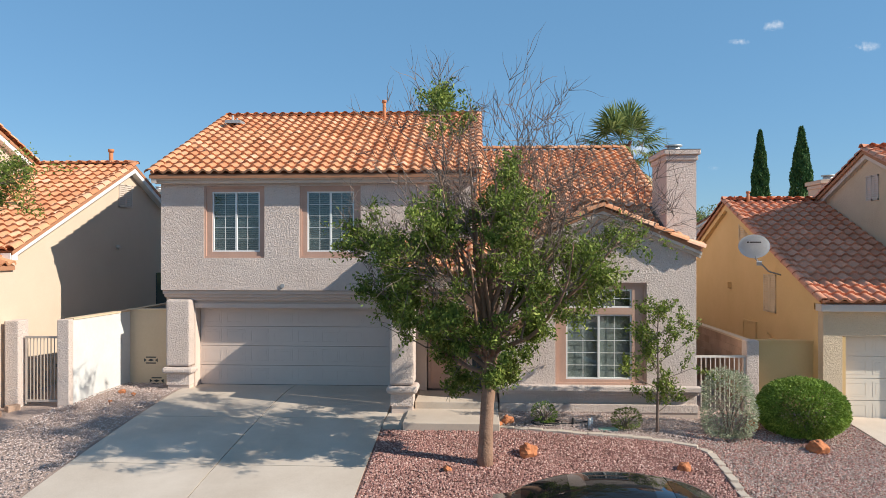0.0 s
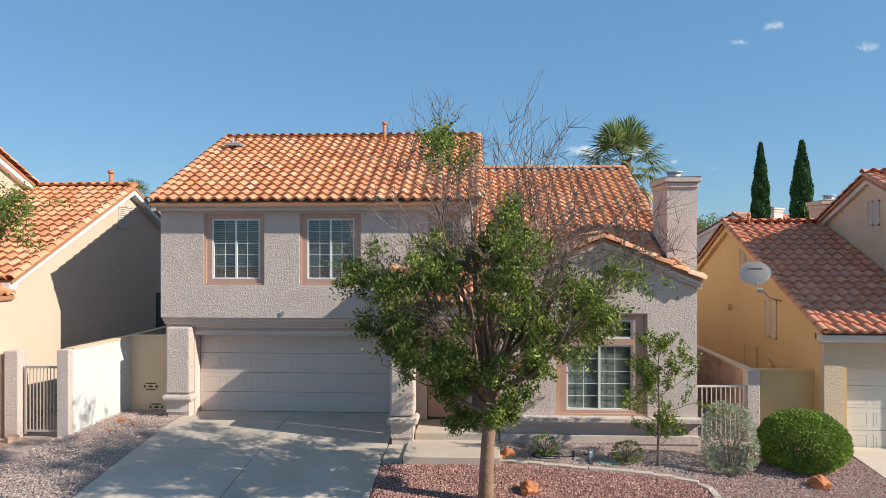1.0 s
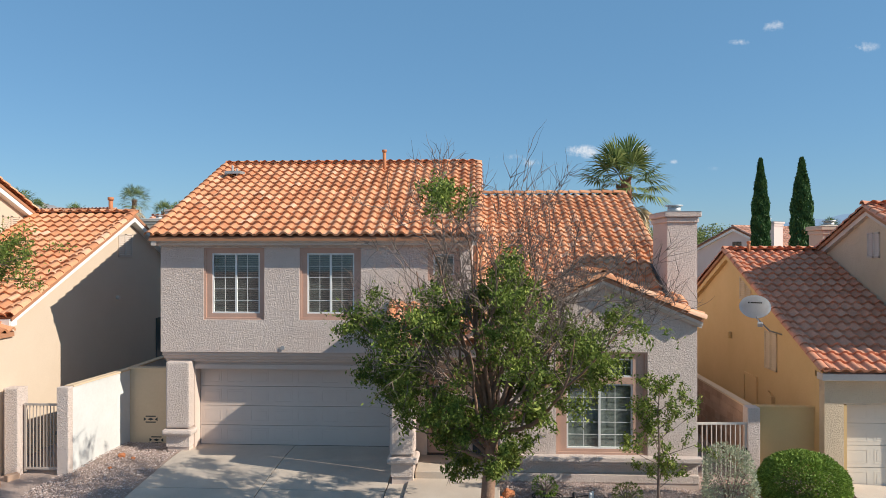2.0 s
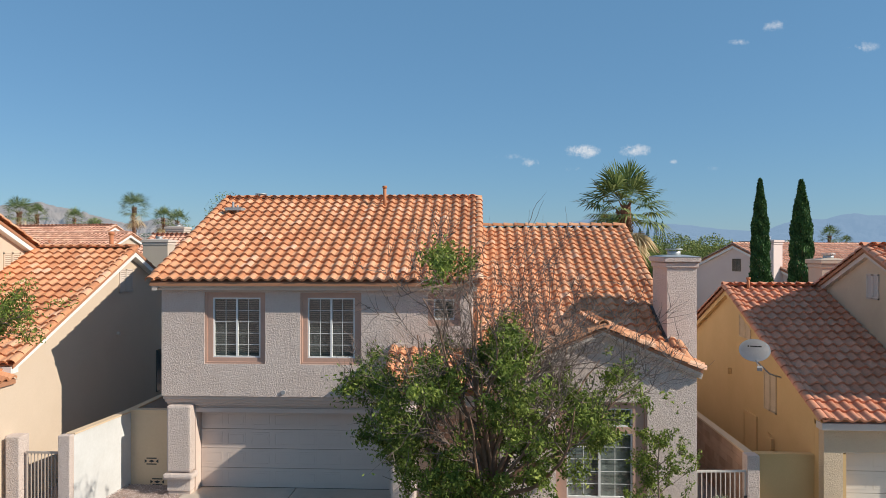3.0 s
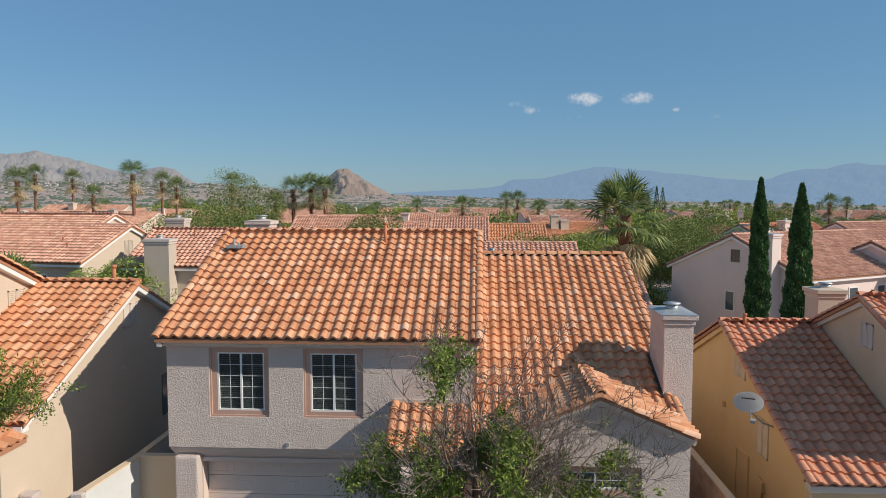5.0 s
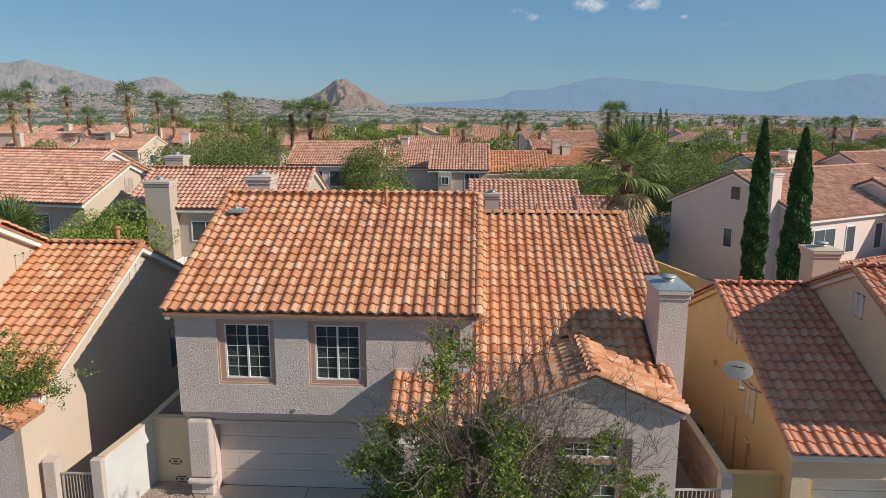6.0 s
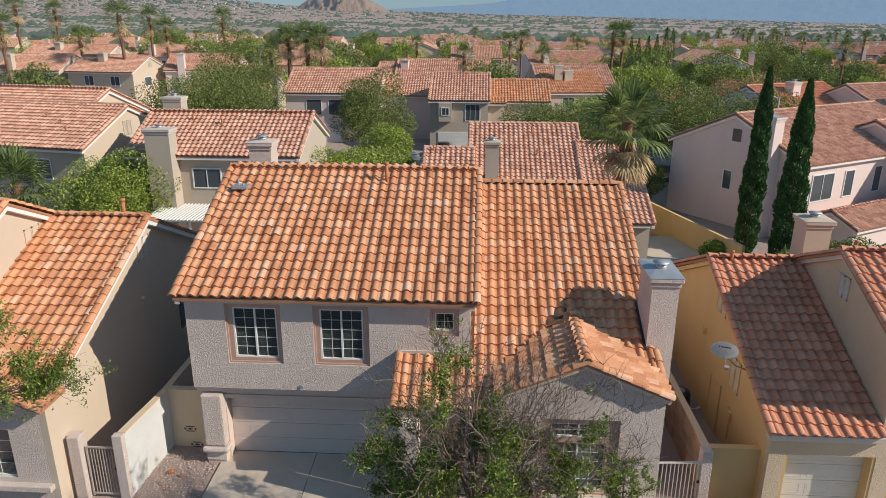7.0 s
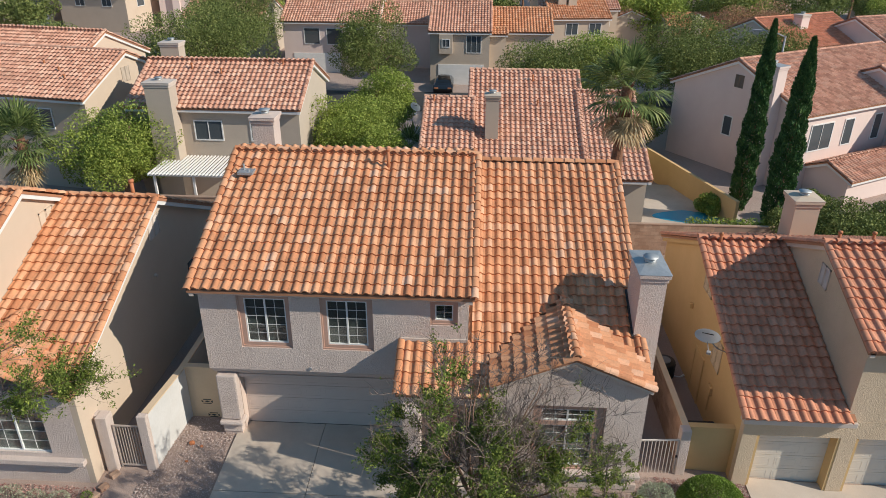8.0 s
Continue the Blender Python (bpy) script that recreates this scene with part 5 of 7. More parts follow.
def fan_palm(m, height, seed, fronds=44, size=1.25, dead=22, blades=20, whole=False, girth=1.0):
    t = thing("palm_tree", "tall fan palm with a skirt of dead fronds", "palm", m)
    rng = random.Random(seed)
    bm = bmesh.new()
    k = 12
    path = [(0.06 * math.sin(i * 0.7), 0, -0.3 + (height + 0.3) * i / k) for i in range(k + 1)]
    tube(bm, path, [girth * (0.30 - 0.08 * i / k + (0.03 if i % 2 else 0)) for i in range(k + 1)], 12)
    part("trunk", bm, PALM_TRUNK, t)
    bt = bmesh.new()
    for i in range(int(height * 9)):
        z = height - 2.6 * rng.random() ** 1.2
        a = rng.uniform(0, 6.283)
        c, s = math.cos(a), math.sin(a)
        p = Vector((0.24 * girth * c, 0.24 * girth * s, z))
        tube(bt, [p, p + Vector((0.16 * c, 0.16 * s, 0.20))], [0.05, 0.025], 4)
    tagged(part("leaf_base_fuzz", bt, PALM_TRUNK, t), kind="stuff")

    def frond(out, origin, az, el, ln, sag):
        d = Vector((math.cos(az) * math.cos(el), math.sin(az) * math.cos(el), math.sin(el)))
        side = Vector((-math.sin(az), math.cos(az), 0))
        up = side.cross(d) * -1
        hub = origin + d * ln * 0.75
        pts = [origin, origin + d * ln * 0.4 + Vector((0, 0, 0.05)), hub]
        for a, b in zip(pts, pts[1:]):
            n0 = len(out[0])
            out[0] += [tuple(a + side * 0.02), tuple(a - side * 0.02), tuple(b - side * 0.012), tuple(b + side * 0.012)]
            out[1].append((n0, n0 + 1, n0 + 2, n0 + 3))
        for i in range(blades):
            th = radians(-105 + 210 * i / (blades - 1))
            bd = (d * math.cos(th) + side * math.sin(th) + up * 0.12 * math.cos(2 * th)).normalized()
            w = (side * math.cos(th) - d * math.sin(th)) * 0.032 * ln
            L = ln * 0.85 * (0.75 + 0.25 * math.cos(th)) * rng.uniform(0.9, 1.05)
            q1 = hub + bd * L * 0.6 + up * 0.03 * (1 if i % 2 else -1)
            q2 = hub + bd * L + Vector((0, 0, -sag * L * rng.uniform(0.2, 0.5)))
            n0 = len(out[0])
            out[0] += [tuple(hub), tuple(q1 + w), tuple(q2), tuple(q1 - w)]
            out[1].append((n0, n0 + 1, n0 + 2, n0 + 3))
    top = Vector((0.0, 0, height))
    crown = [[], []]
    skirt = [[], []]
    for i in range(fronds):
        el = radians(80 - 105 * (i / fronds) ** 0.9)
        o = crown if whole else [[], []]
        frond(o, top + Vector((0, 0, -0.3 * i / fronds)), i * 2.4 + rng.uniform(-0.3, 0.3), el, size * rng.uniform(0.88, 1.1), 0.25 + 0.5 * i / fronds)
        if not whole:
            part("frond", tuple(o), PALM, t)
    for i in range(dead):
        o = skirt if whole else [[], []]
        frond(o, top + Vector((0, 0, -0.35 - 0.9 * rng.random())), rng.uniform(0, 6.283), radians(rng.uniform(-80, -28)), size * rng.uniform(0.7, 1.0), 0.6)
        if not whole:
            part("dead_frond", tuple(o), PALM_DEAD, t, "dry brown hanging frond")
    if whole:
        tagged(part("crown", tuple(crown), PALM, t), kind="stuff")
        tagged(part("skirt", tuple(skirt), PALM_DEAD, t), kind="stuff")
    return t


def cypress(m, height, radius, n, seed):
    t = thing("cypress", "tall narrow dark green cypress", "tree", m)
    rng = np.random.default_rng(seed)
    z = rng.random(n) ** 0.85
    prof = radius * np.minimum(1.0, 0.45 + z * 4) * (1 - z ** 2.6) ** 0.8 + 0.04
    a = rng.uniform(0, 2 * np.pi, n)
    lump = 1 + 0.22 * np.sin(a * 3 + z * 40) * np.sin(z * 23 + a)
    r = prof * lump * (1 - np.abs(rng.normal(size=n)) * 0.16)
    p = np.c_[r * np.cos(a), r * np.sin(a), z * height]
    up = np.c_[np.cos(a) * 0.35, np.sin(a) * 0.35, np.ones(n)]
    tagged(part("foliage", quads(p, 0.22, rng, 0.35, 0, up), CYPRESS, t), kind="stuff")
    bm = bmesh.new()
    tube(bm, [(0, 0, -0.3), (0, 0, height * 0.5), (0, 0, height * 0.95)], [0.14, 0.09, 0.02], 7)
    part("trunk", bm, BARK, t)
    return t


fan_palm(gz_pose(7.55, 14.6), 8.9, 3, 27, 1.5, 13, 26)
fan_palm(gz_pose(-24.4, 18.3), 4.4, 4, 40, 1.5, 6, 22)
fan_palm(gz_pose(-3.4, 24.2), 2.4, 6, 22, 1.2, 2, 18)
cypress(gz_pose(16.8, 22.7), 11.1, 0.62, 17000, 1)
cypress(gz_pose(17.6, 19.4), 10.7, 0.72, 19000, 2)
for x, y, hgt, r, mt, sd, th, nm in (
        (-19.6, 19.6, 6.2, 3.1, LEAF_LIME, 1, 1.0, 9000), (-6.9, 24.6, 5.6, 3.6, LEAF_LIME, 2, 0.8, 10000), (-4.6, 22.0, 4.2, 2.4, LEAF_LIME, 3, 0.6, 6000), (-6.0, 30.7, 6.3, 2.9, LEAF_LIME, 4, 1.2, 8000),
        (-8.7, 46.6, 8.0, 4.2, LEAF_OLIVE, 5, 1.4, 8000), (-22.5, 41.5, 9.0, 5.6, LEAF_OLIVE, 6, 1.4, 11000), (-36.8, 44.5, 7.2, 4.2, LEAF_OLIVE, 7, 2.0, 7000), (6.2, 40.0, 7.0, 5.0, LEAF_OLIVE, 8, 1.5, 10000),
        (11.0, 44.0, 6.8, 4.6, LEAF_LIME, 9, 1.5, 8000), (18.5, 46.0, 8.6, 6.0, LEAF_OLIVE, 10, 1.8, 12000), (25.5, 47.0, 7.2, 4.6, LEAF_OLIVE, 11, 1.6, 8000), (12.4, 34.0, 4.2, 2.3, LEAF_OLIVE, 12, 0.6, 5000),
        (17.2, 16.2, 2.6, 1.9, LEAF_OLIVE, 13, 0.3, 4500), (19.9, 15.6, 3.0, 2.2, LEAF_OLIVE, 14, 0.3, 5000), (22.8, 16.6, 3.3, 2.2, LEAF_OLIVE, 15, 0.4, 5000), (14.6, 21.2, 1.5, 0.9, LEAF_LIME, 16, 0.2, 2500),
        (20.2, 20.6, 2.0, 1.3, LEAF_OLIVE, 17, 0.3, 2500), (25.2, 18.5, 3.2, 2.2, LEAF_OLIVE, 18, 0.4, 4000), (-13.0, 24.0, 3.5, 1.6, LEAF_LIME, 19, 0.4, 2500), (10.4, 27.0, 3.4, 1.5, LEAF_LIME, 20, 0.4, 2500), (-24.5, 55.0, 11.5, 5.0, LEAF_OLIVE, 23, 2.0, 10000), (31.5, 66.0, 7.5, 5.0, LEAF_DRY, 24, 1.5, 7000)):
    crown_tree("garden_tree", "bushy garden tree with dense small leaves", gz_pose(x, y), hgt, r, int(nm * (4.2 if y < 33 else 3.0)), 0.145 if y < 33 else 0.19, mt, sd, th, BARK, 24)
t = thing("hedge", "low clipped yellow-green hedge along the back wall", "hedge")
_r = np.random.default_rng(7)
tagged(part("leaves", quads(np.c_[_r.uniform(11.9, 16.8, 5000), _r.uniform(16.25, 16.9, 5000), _r.uniform(-0.4, 1.12, 5000)], 0.13, _r, 0.5), LEAF_LIME, t), kind="stuff")


# ---- houses behind ----
def wing(parent, x0, x1, y0, y1, zg, ze, slope, wall, tile, axis="x", over=0.35, trim=WHITE):
    """A gabled block: walls, roof with tiles, rake boards and ridge caps. axis: the ridge's direction."""
    if axis == "x":
        m = (y0 + y1) / 2
        rz = ze + slope * (m - y0)
        part("wall", prism([(y0, zg - 1), (y1, zg - 1), (y1, ze), (m, rz), (y0, ze)], 0, x0, x1), wall, parent)
        e = ze - slope * over
        a, b = x0 - over * 0.6, x1 + over * 0.6
        r = slab(parent, [(a, y0 - over, e + 0.08), (b, y0 - over, e + 0.08), (b, m, rz + 0.08), (a, m, rz + 0.08)], 0.08)
        slab(parent, [(a, m, rz + 0.08), (b, m, rz + 0.08), (b, y1 + over, e + 0.08), (a, y1 + over, e + 0.08)], 0.08)
        ln = math.hypot(m - y0 + over, rz - e)
        mats = lay((a, y0 - over - 0.04, e + 0.08), (1, 0, 0), (0, 1, slope), b - a, ln, rng=random.Random(1)) + lay((b, y1 + over + 0.04, e + 0.08), (-1, 0, 0), (0, -1, slope), b - a, ln, rng=random.Random(2))
        tagged(part("tiles", joined((FAR_V, FAR_F), mats), tile, r), kind="stuff")
        caps(r, [((a, m, rz + 0.13), (b, m, rz + 0.13)), ((b - 0.08, y0 - over, e + 0.12), (b - 0.08, m, rz + 0.12)), ((a + 0.08, y0 - over, e + 0.12), (a + 0.08, m, rz + 0.12)), ((b - 0.08, y1 + over, e + 0.12), (b - 0.08, m, rz + 0.12))], tile, False)
        for x, w in ((x0 - over * 0.5, x0), (x1, x1 + over * 0.5)):
            part("rake_board", prism([(y0 - over, e - 0.15), (y0 - over, e), (m, rz), (y1 + over, e), (y1 + over, e - 0.15), (m, rz - 0.17)], 0, x, w), trim, parent)
        part("fascia", boxes((x0 - 0.1, x1 + 0.1, y0 - over + 0.02, y0 - 0.01, e - 0.14, e)), trim, parent)
    else:
        m = (x0 + x1) / 2
        rz = ze + slope * (m - x0)
        part("wall", prism([(x0, zg - 1), (x1, zg - 1), (x1, ze), (m, rz), (x0, ze)], 1, y0, y1), wall, parent)
        e = ze - slope * over
        a, b = y0 - over * 0.6, y1 + over * 0.6
        r = slab(parent, [(x0 - over, a, e + 0.08), (m, a, rz + 0.08), (m, b, rz + 0.08), (x0 - over, b, e + 0.08)], 0.08)
        slab(parent, [(m, a, rz + 0.08), (x1 + over, a, e + 0.08), (x1 + over, b, e + 0.08), (m, b, rz + 0.08)], 0.08)
        ln = math.hypot(m - x0 + over, rz - e)
        mats = lay((x0 - over - 0.04, b, e + 0.08), (0, -1, 0), (1, 0, slope), b - a, ln, rng=random.Random(1)) + lay((x1 + over + 0.04, a, e + 0.08), (0, 1, 0), (-1, 0, slope), b - a, ln, rng=random.Random(2))
        tagged(part("tiles", joined((FAR_V, FAR_F), mats), tile, r), kind="stuff")
        caps(r, [((m, a, rz + 0.13), (m, b, rz + 0.13)), ((x0 - over, a + 0.08, e + 0.12), (m, a + 0.08, rz + 0.12)), ((x1 + over, a + 0.08, e + 0.12), (m, a + 0.08, rz + 0.12))], tile, False)
        part("rake_board", prism([(x0 - over, e - 0.15), (x0 - over, e), (m, rz), (x1 + over, e), (x1 + over, e - 0.15), (m, rz - 0.17)], 1, y0 - over * 0.5, y0), trim, parent)
    return r


def far_window(parent, x0, x1, z0, z1, y, axis=1, out=-1, cols=2):
    """A framed window, proud of a wall across y (axis 1) or across x (axis 0)."""
    def b(u0, u1, w0, w1, v0, v1):
        return (u0, u1, w0, w1, v0, v1) if axis == 1 else (w0, w1, u0, u1, v0, v1)
    lo, hi = sorted((y, y + out * 0.05))
    f = 0.07
    rows = [b(x0, x1, lo, hi, z0, z0 + f), b(x0, x1, lo, hi, z1 - f, z1), b(x0, x0 + f, lo, hi, z0 + f, z1 - f), b(x1 - f, x1, lo, hi, z0 + f, z1 - f)]
    rows += [b(x0 + (x1 - x0) * i / cols - 0.02, x0 + (x1 - x0) * i / cols + 0.02, lo, hi, z0 + f, z1 - f) for i in range(1, cols)]
    fr = part("window", boxes(*rows), VINYL, parent)
    g0, g1 = sorted((y, y + out * 0.02))
    part("pane", boxes(b(x0 + f, x1 - f, g0, g1, z0 + f, z1 - f)), DARKGLASS, fr)


def roof_vents(parent, spots):
    for x, y, z in spots:
        bm = bmesh.new()
        tube(bm, [(x, y, z - 0.2), (x, y, z + 0.35)], 0.05, 7)
        tube(bm, [(x, y, z + 0.3), (x, y, z + 0.37)], 0.075, 7)
        part("roof_pipe", bm, CLAYPIPE, parent)


WALL_GREY = surface("greige_stucco", (0.48, 0.40, 0.32), (0.56, 0.47, 0.38), 0.93, 20, 0.6, 0.3, 0.01)
WALL_PINK = surface("pale_pink_stucco", (0.72, 0.58, 0.53), (0.79, 0.65, 0.59), 0.93, 20, 0.6, 0.3, 0.01)

# behind the cream house
h = thing("house", "tan two-storey house with a tall stucco chimney", "house")
wing(h, -19.2, -9.4, 21.0, 28.6, -0.5, 5.42, 0.46, WALL_GREY, TILE_FAR)
chimney(h, -17.7, -16.3, 20.0, 21.0, -0.6, 6.95, WALL_GREY, TRIM, TRIM)
chimney(h, -19.6, -18.4, 27.0, 28.0, 2, 7.9, WALL_GREY, TRIM, TRIM)
far_window(h, -15.6, -13.9, 3.4, 4.6, 21.0, 1, -1, 2)
far_window(h, -12.3, -11.2, 3.4, 4.6, 21.0, 1, -1, 1)
roof_vents(h, [(-14.5, 23.5, 6.7), (-11.0, 24.4, 7.1), (-16.4, 23.9, 6.9)])
t = thing("patio_cover", "white slatted patio cover on posts", "patio cover")
for i in range(26):
    x = -17.2 + i * 0.2
    part("slat", boxes((x, x + 0.06, 17.6, 20.95, 2.42, 2.50)), WHITE, t)
for x in (-17.0, -14.8, -12.6):
    part("post", boxes((x, x + 0.12, 17.8, 17.92, -0.8, 2.30)), WHITE, t)
part("beam", boxes((-17.3, -12.0, 17.78, 17.94, 2.30, 2.42)), WHITE, t)

h = thing("house", "cream two-storey house with white rakes and stepped gables", "house", pose(-22.5, 22.1, 0, 0, 0, -10))
wing(h, -13, 0, 0, 8.6, -0.6, 5.45, 0.44, CREAM, TILE_FAR)
wing(h, -15, -3.6, 3.2, 11.6, -0.6, 6.1, 0.44, CREAM, TILE_FAR)
far_window(h, -4.2, -2.4, 3.4, 4.7, 0.0, 1, -1, 2)
vent(h, 3.8, 4.6, 5.6, 6.5, 0.0, 1, WALL_GREY)
roof_vents(h, [(-3.0, 2.0, 6.4), (-4.5, 2.6, 6.6), (-2.2, 1.4, 6.1)])

# one storey, straight behind
h = thing("house", "low house with a broad tiled roof and square chimney", "house")
wing(h, 0.4, 7.0, 19.2, 37.0, -0.8, 2.45, 0.42, WALL_GREY, TILE_FAR)
wing(h, -2.3, 0.4, 19.6, 30.4, -0.8, 2.85, 0.42, WALL_GREY, TILE_FAR)
wing(h, 7.0, 10.2, 19.0, 33.0, -0.8, 2.45, 0.42, WALL_GREY, TILE_FAR)
chimney(h, 1.25, 2.0, 21.6, 22.4, 2.5, 6.2, WALL_GREY, WALL_GREY, WALL_GREY)
roof_vents(h, [(4.2, 27.0, 5.9), (4.4, 24.6, 4.9), (-1.9, 24.6, 5.1)])
satellite_dish(pose(-2.9, 23.6, 5.0, 20, 0, -30) @ Matrix.Diagonal((0.9, 0.9, 0.9, 1)))

# the pale pink house, set at an angle
h = thing("house", "pale pink two-storey house with a tall side chimney", "house", pose(21.0, 26.0, -1.0, 0, 0, 31))
wing(h, 0, 14.8, 0, 10.9, 0, 5.30, 0.43, WALL_PINK, TILE_FAR)
wing(h, 9.1, 17, -3.6, 6.4, 0, 4.95, 0.43, WALL_PINK, TILE_FAR)
wing(h, 1.4, 9.1, -3.0, 0.05, 0, 1.75, 0.43, WALL_PINK, TILE_FAR)
chimney(h, -0.85, 0.0, 1.8, 3.3, 0, 8.0, WALL_PINK, WALL_PINK)
far_window(h, 5.2, 6.0, 2.5, 3.9, 0.0, 0, -1, 1)
vent(h, 4.9, 5.6, 5.9, 6.75, 0.0, -1, BRONZE)
for a, b in ((1.0, 3.2), (4.3, 5.3), (7.4, 8.3)):
    far_window(h, a, b, 2.7, 4.5, 0.0, 1, -1, 2 if b - a > 1.2 else 1)

# across the next street
h = thing("house", "greige two-storey house with garage below a bay window", "house", pose(-4.1, 52.5, -0.30))
wing(h, 0, 5.8, 0, 10.0, 0, 5.3, 0.42, WALL_GREY, TILE_FAR)
wing(h, 5.8, 12.0, 3.0, 11.0, 0, 4.9, 0.42, WALL_GREY, TILE)
wing(h, 5.4, 7.4, 1.2, 3.4, 0, 4.9, 0.3, CREAM, TILE)
far_window(h, 3.5, 5.0, 3.2, 4.9, 0.0, 1, -1, 3)
b_ = part("bay", boxes((0.9, 2.2, -0.5, 0.0, 3.2, 5.0)), WALL_GREY, h)
far_window(h, 1.15, 1.95, 3.8, 4.6, -0.5, 1, -1, 2)
garage_door(h, 0.8, 5.3, 0.0, 2.1, -0.06, 4, 6, WHITE, "white garage door")
h = thing("house", "pale grey two-storey house with paired upper windows", "house", pose(-20.0, 57.6, -0.35))
wing(h, 0, 10.0, 0, 9.5, 0, 5.4, 0.44, WALL_PINK, TILE_FAR)
wing(h, 10.0, 15.5, 3.0, 10.5, 0, 4.9, 0.44, WALL_PINK, TILE_FAR)
wing(h, 6.6, 8.8, -0.7, 1.0, 0, 4.9, 0.4, WALL_PINK, TILE_FAR, "y")
for a in (2.2, 4.6):
    far_window(h, a, a + 1.7, 3.0, 4.7, 0.0, 1, -1, 1)
garage_door(h, 1.0, 6.0, 0.0, 2.1, -0.06, 4, 6, WHITE, "white garage door")

# ---- walls, pool and streets behind ----
t = thing("yard_wall", "brown concrete-block wall along the back yards", "wall", kind="structure")
part("core", boxes((7.6, 26.0, 15.93, 16.07, -1.2, 0.98)), MORTAR, t)
blocks(t, 16.0, 7.6, 13.2, -0.82, 0.98, 0.16, BLOCK, "x")
part("cap_course", boxes((7.6, 26.0, 15.9, 16.1, 0.98, 1.03)), BLOCK, t)
t = thing("yard_wall", "brown block wall behind the cream house", "wall", kind="structure")
part("wall", boxes((-27.0, -8.4, 16.9, 17.05, -1, 1.45)), BLOCK, t)
part("cap_course", boxes((-27.0, -8.4, 16.87, 17.08, 1.45, 1.51)), MORTAR, t)
t = thing("yard_wall", "ochre-painted wall beside the pool garden", "wall", kind="structure")
part("wall", prism([(12.1, 30.0), (12.28, 30.05), (15.6, 19.5), (15.4, 19.45)], 2, -1.2, 1.0), OCHRE, t)
t = thing("swimming_pool", "small blue garden pool with a pale concrete deck", "swimming pool", kind="structure")
part("deck", boxes((9.9, 16.3, 18.2, 26.0, -1.0, -0.52)), CONCRETE, t)
bm = bmesh.new()
_v = [bm.verts.new((13.2 + 1.75 * math.cos(a) + 0.25 * math.cos(3 * a), 20.7 + 0.95 * math.sin(a), -0.505)) for a in [2 * math.pi * i / 32 for i in range(32)]]
bm.faces.new(_v)
bmesh.ops.extrude_face_region(bm, geom=bm.faces[:])
bmesh.ops.translate(bm, verts=_v, vec=(0, 0, -0.3))
part("water", bm, WATER, t)
single("road", sheet("road", steps_(-60, 60, 4), [42.5, 44, 46, 48.4], 0.01, ASPHALT), ASPHALT, "grey asphalt street behind the houses", "road", kind="structure")
single("driveway", boxes((-3.8, 1.6, 48.4, 52.44, -0.8, -0.22)), CONCRETE, "pale concrete driveway across the street", "driveway", kind="structure")


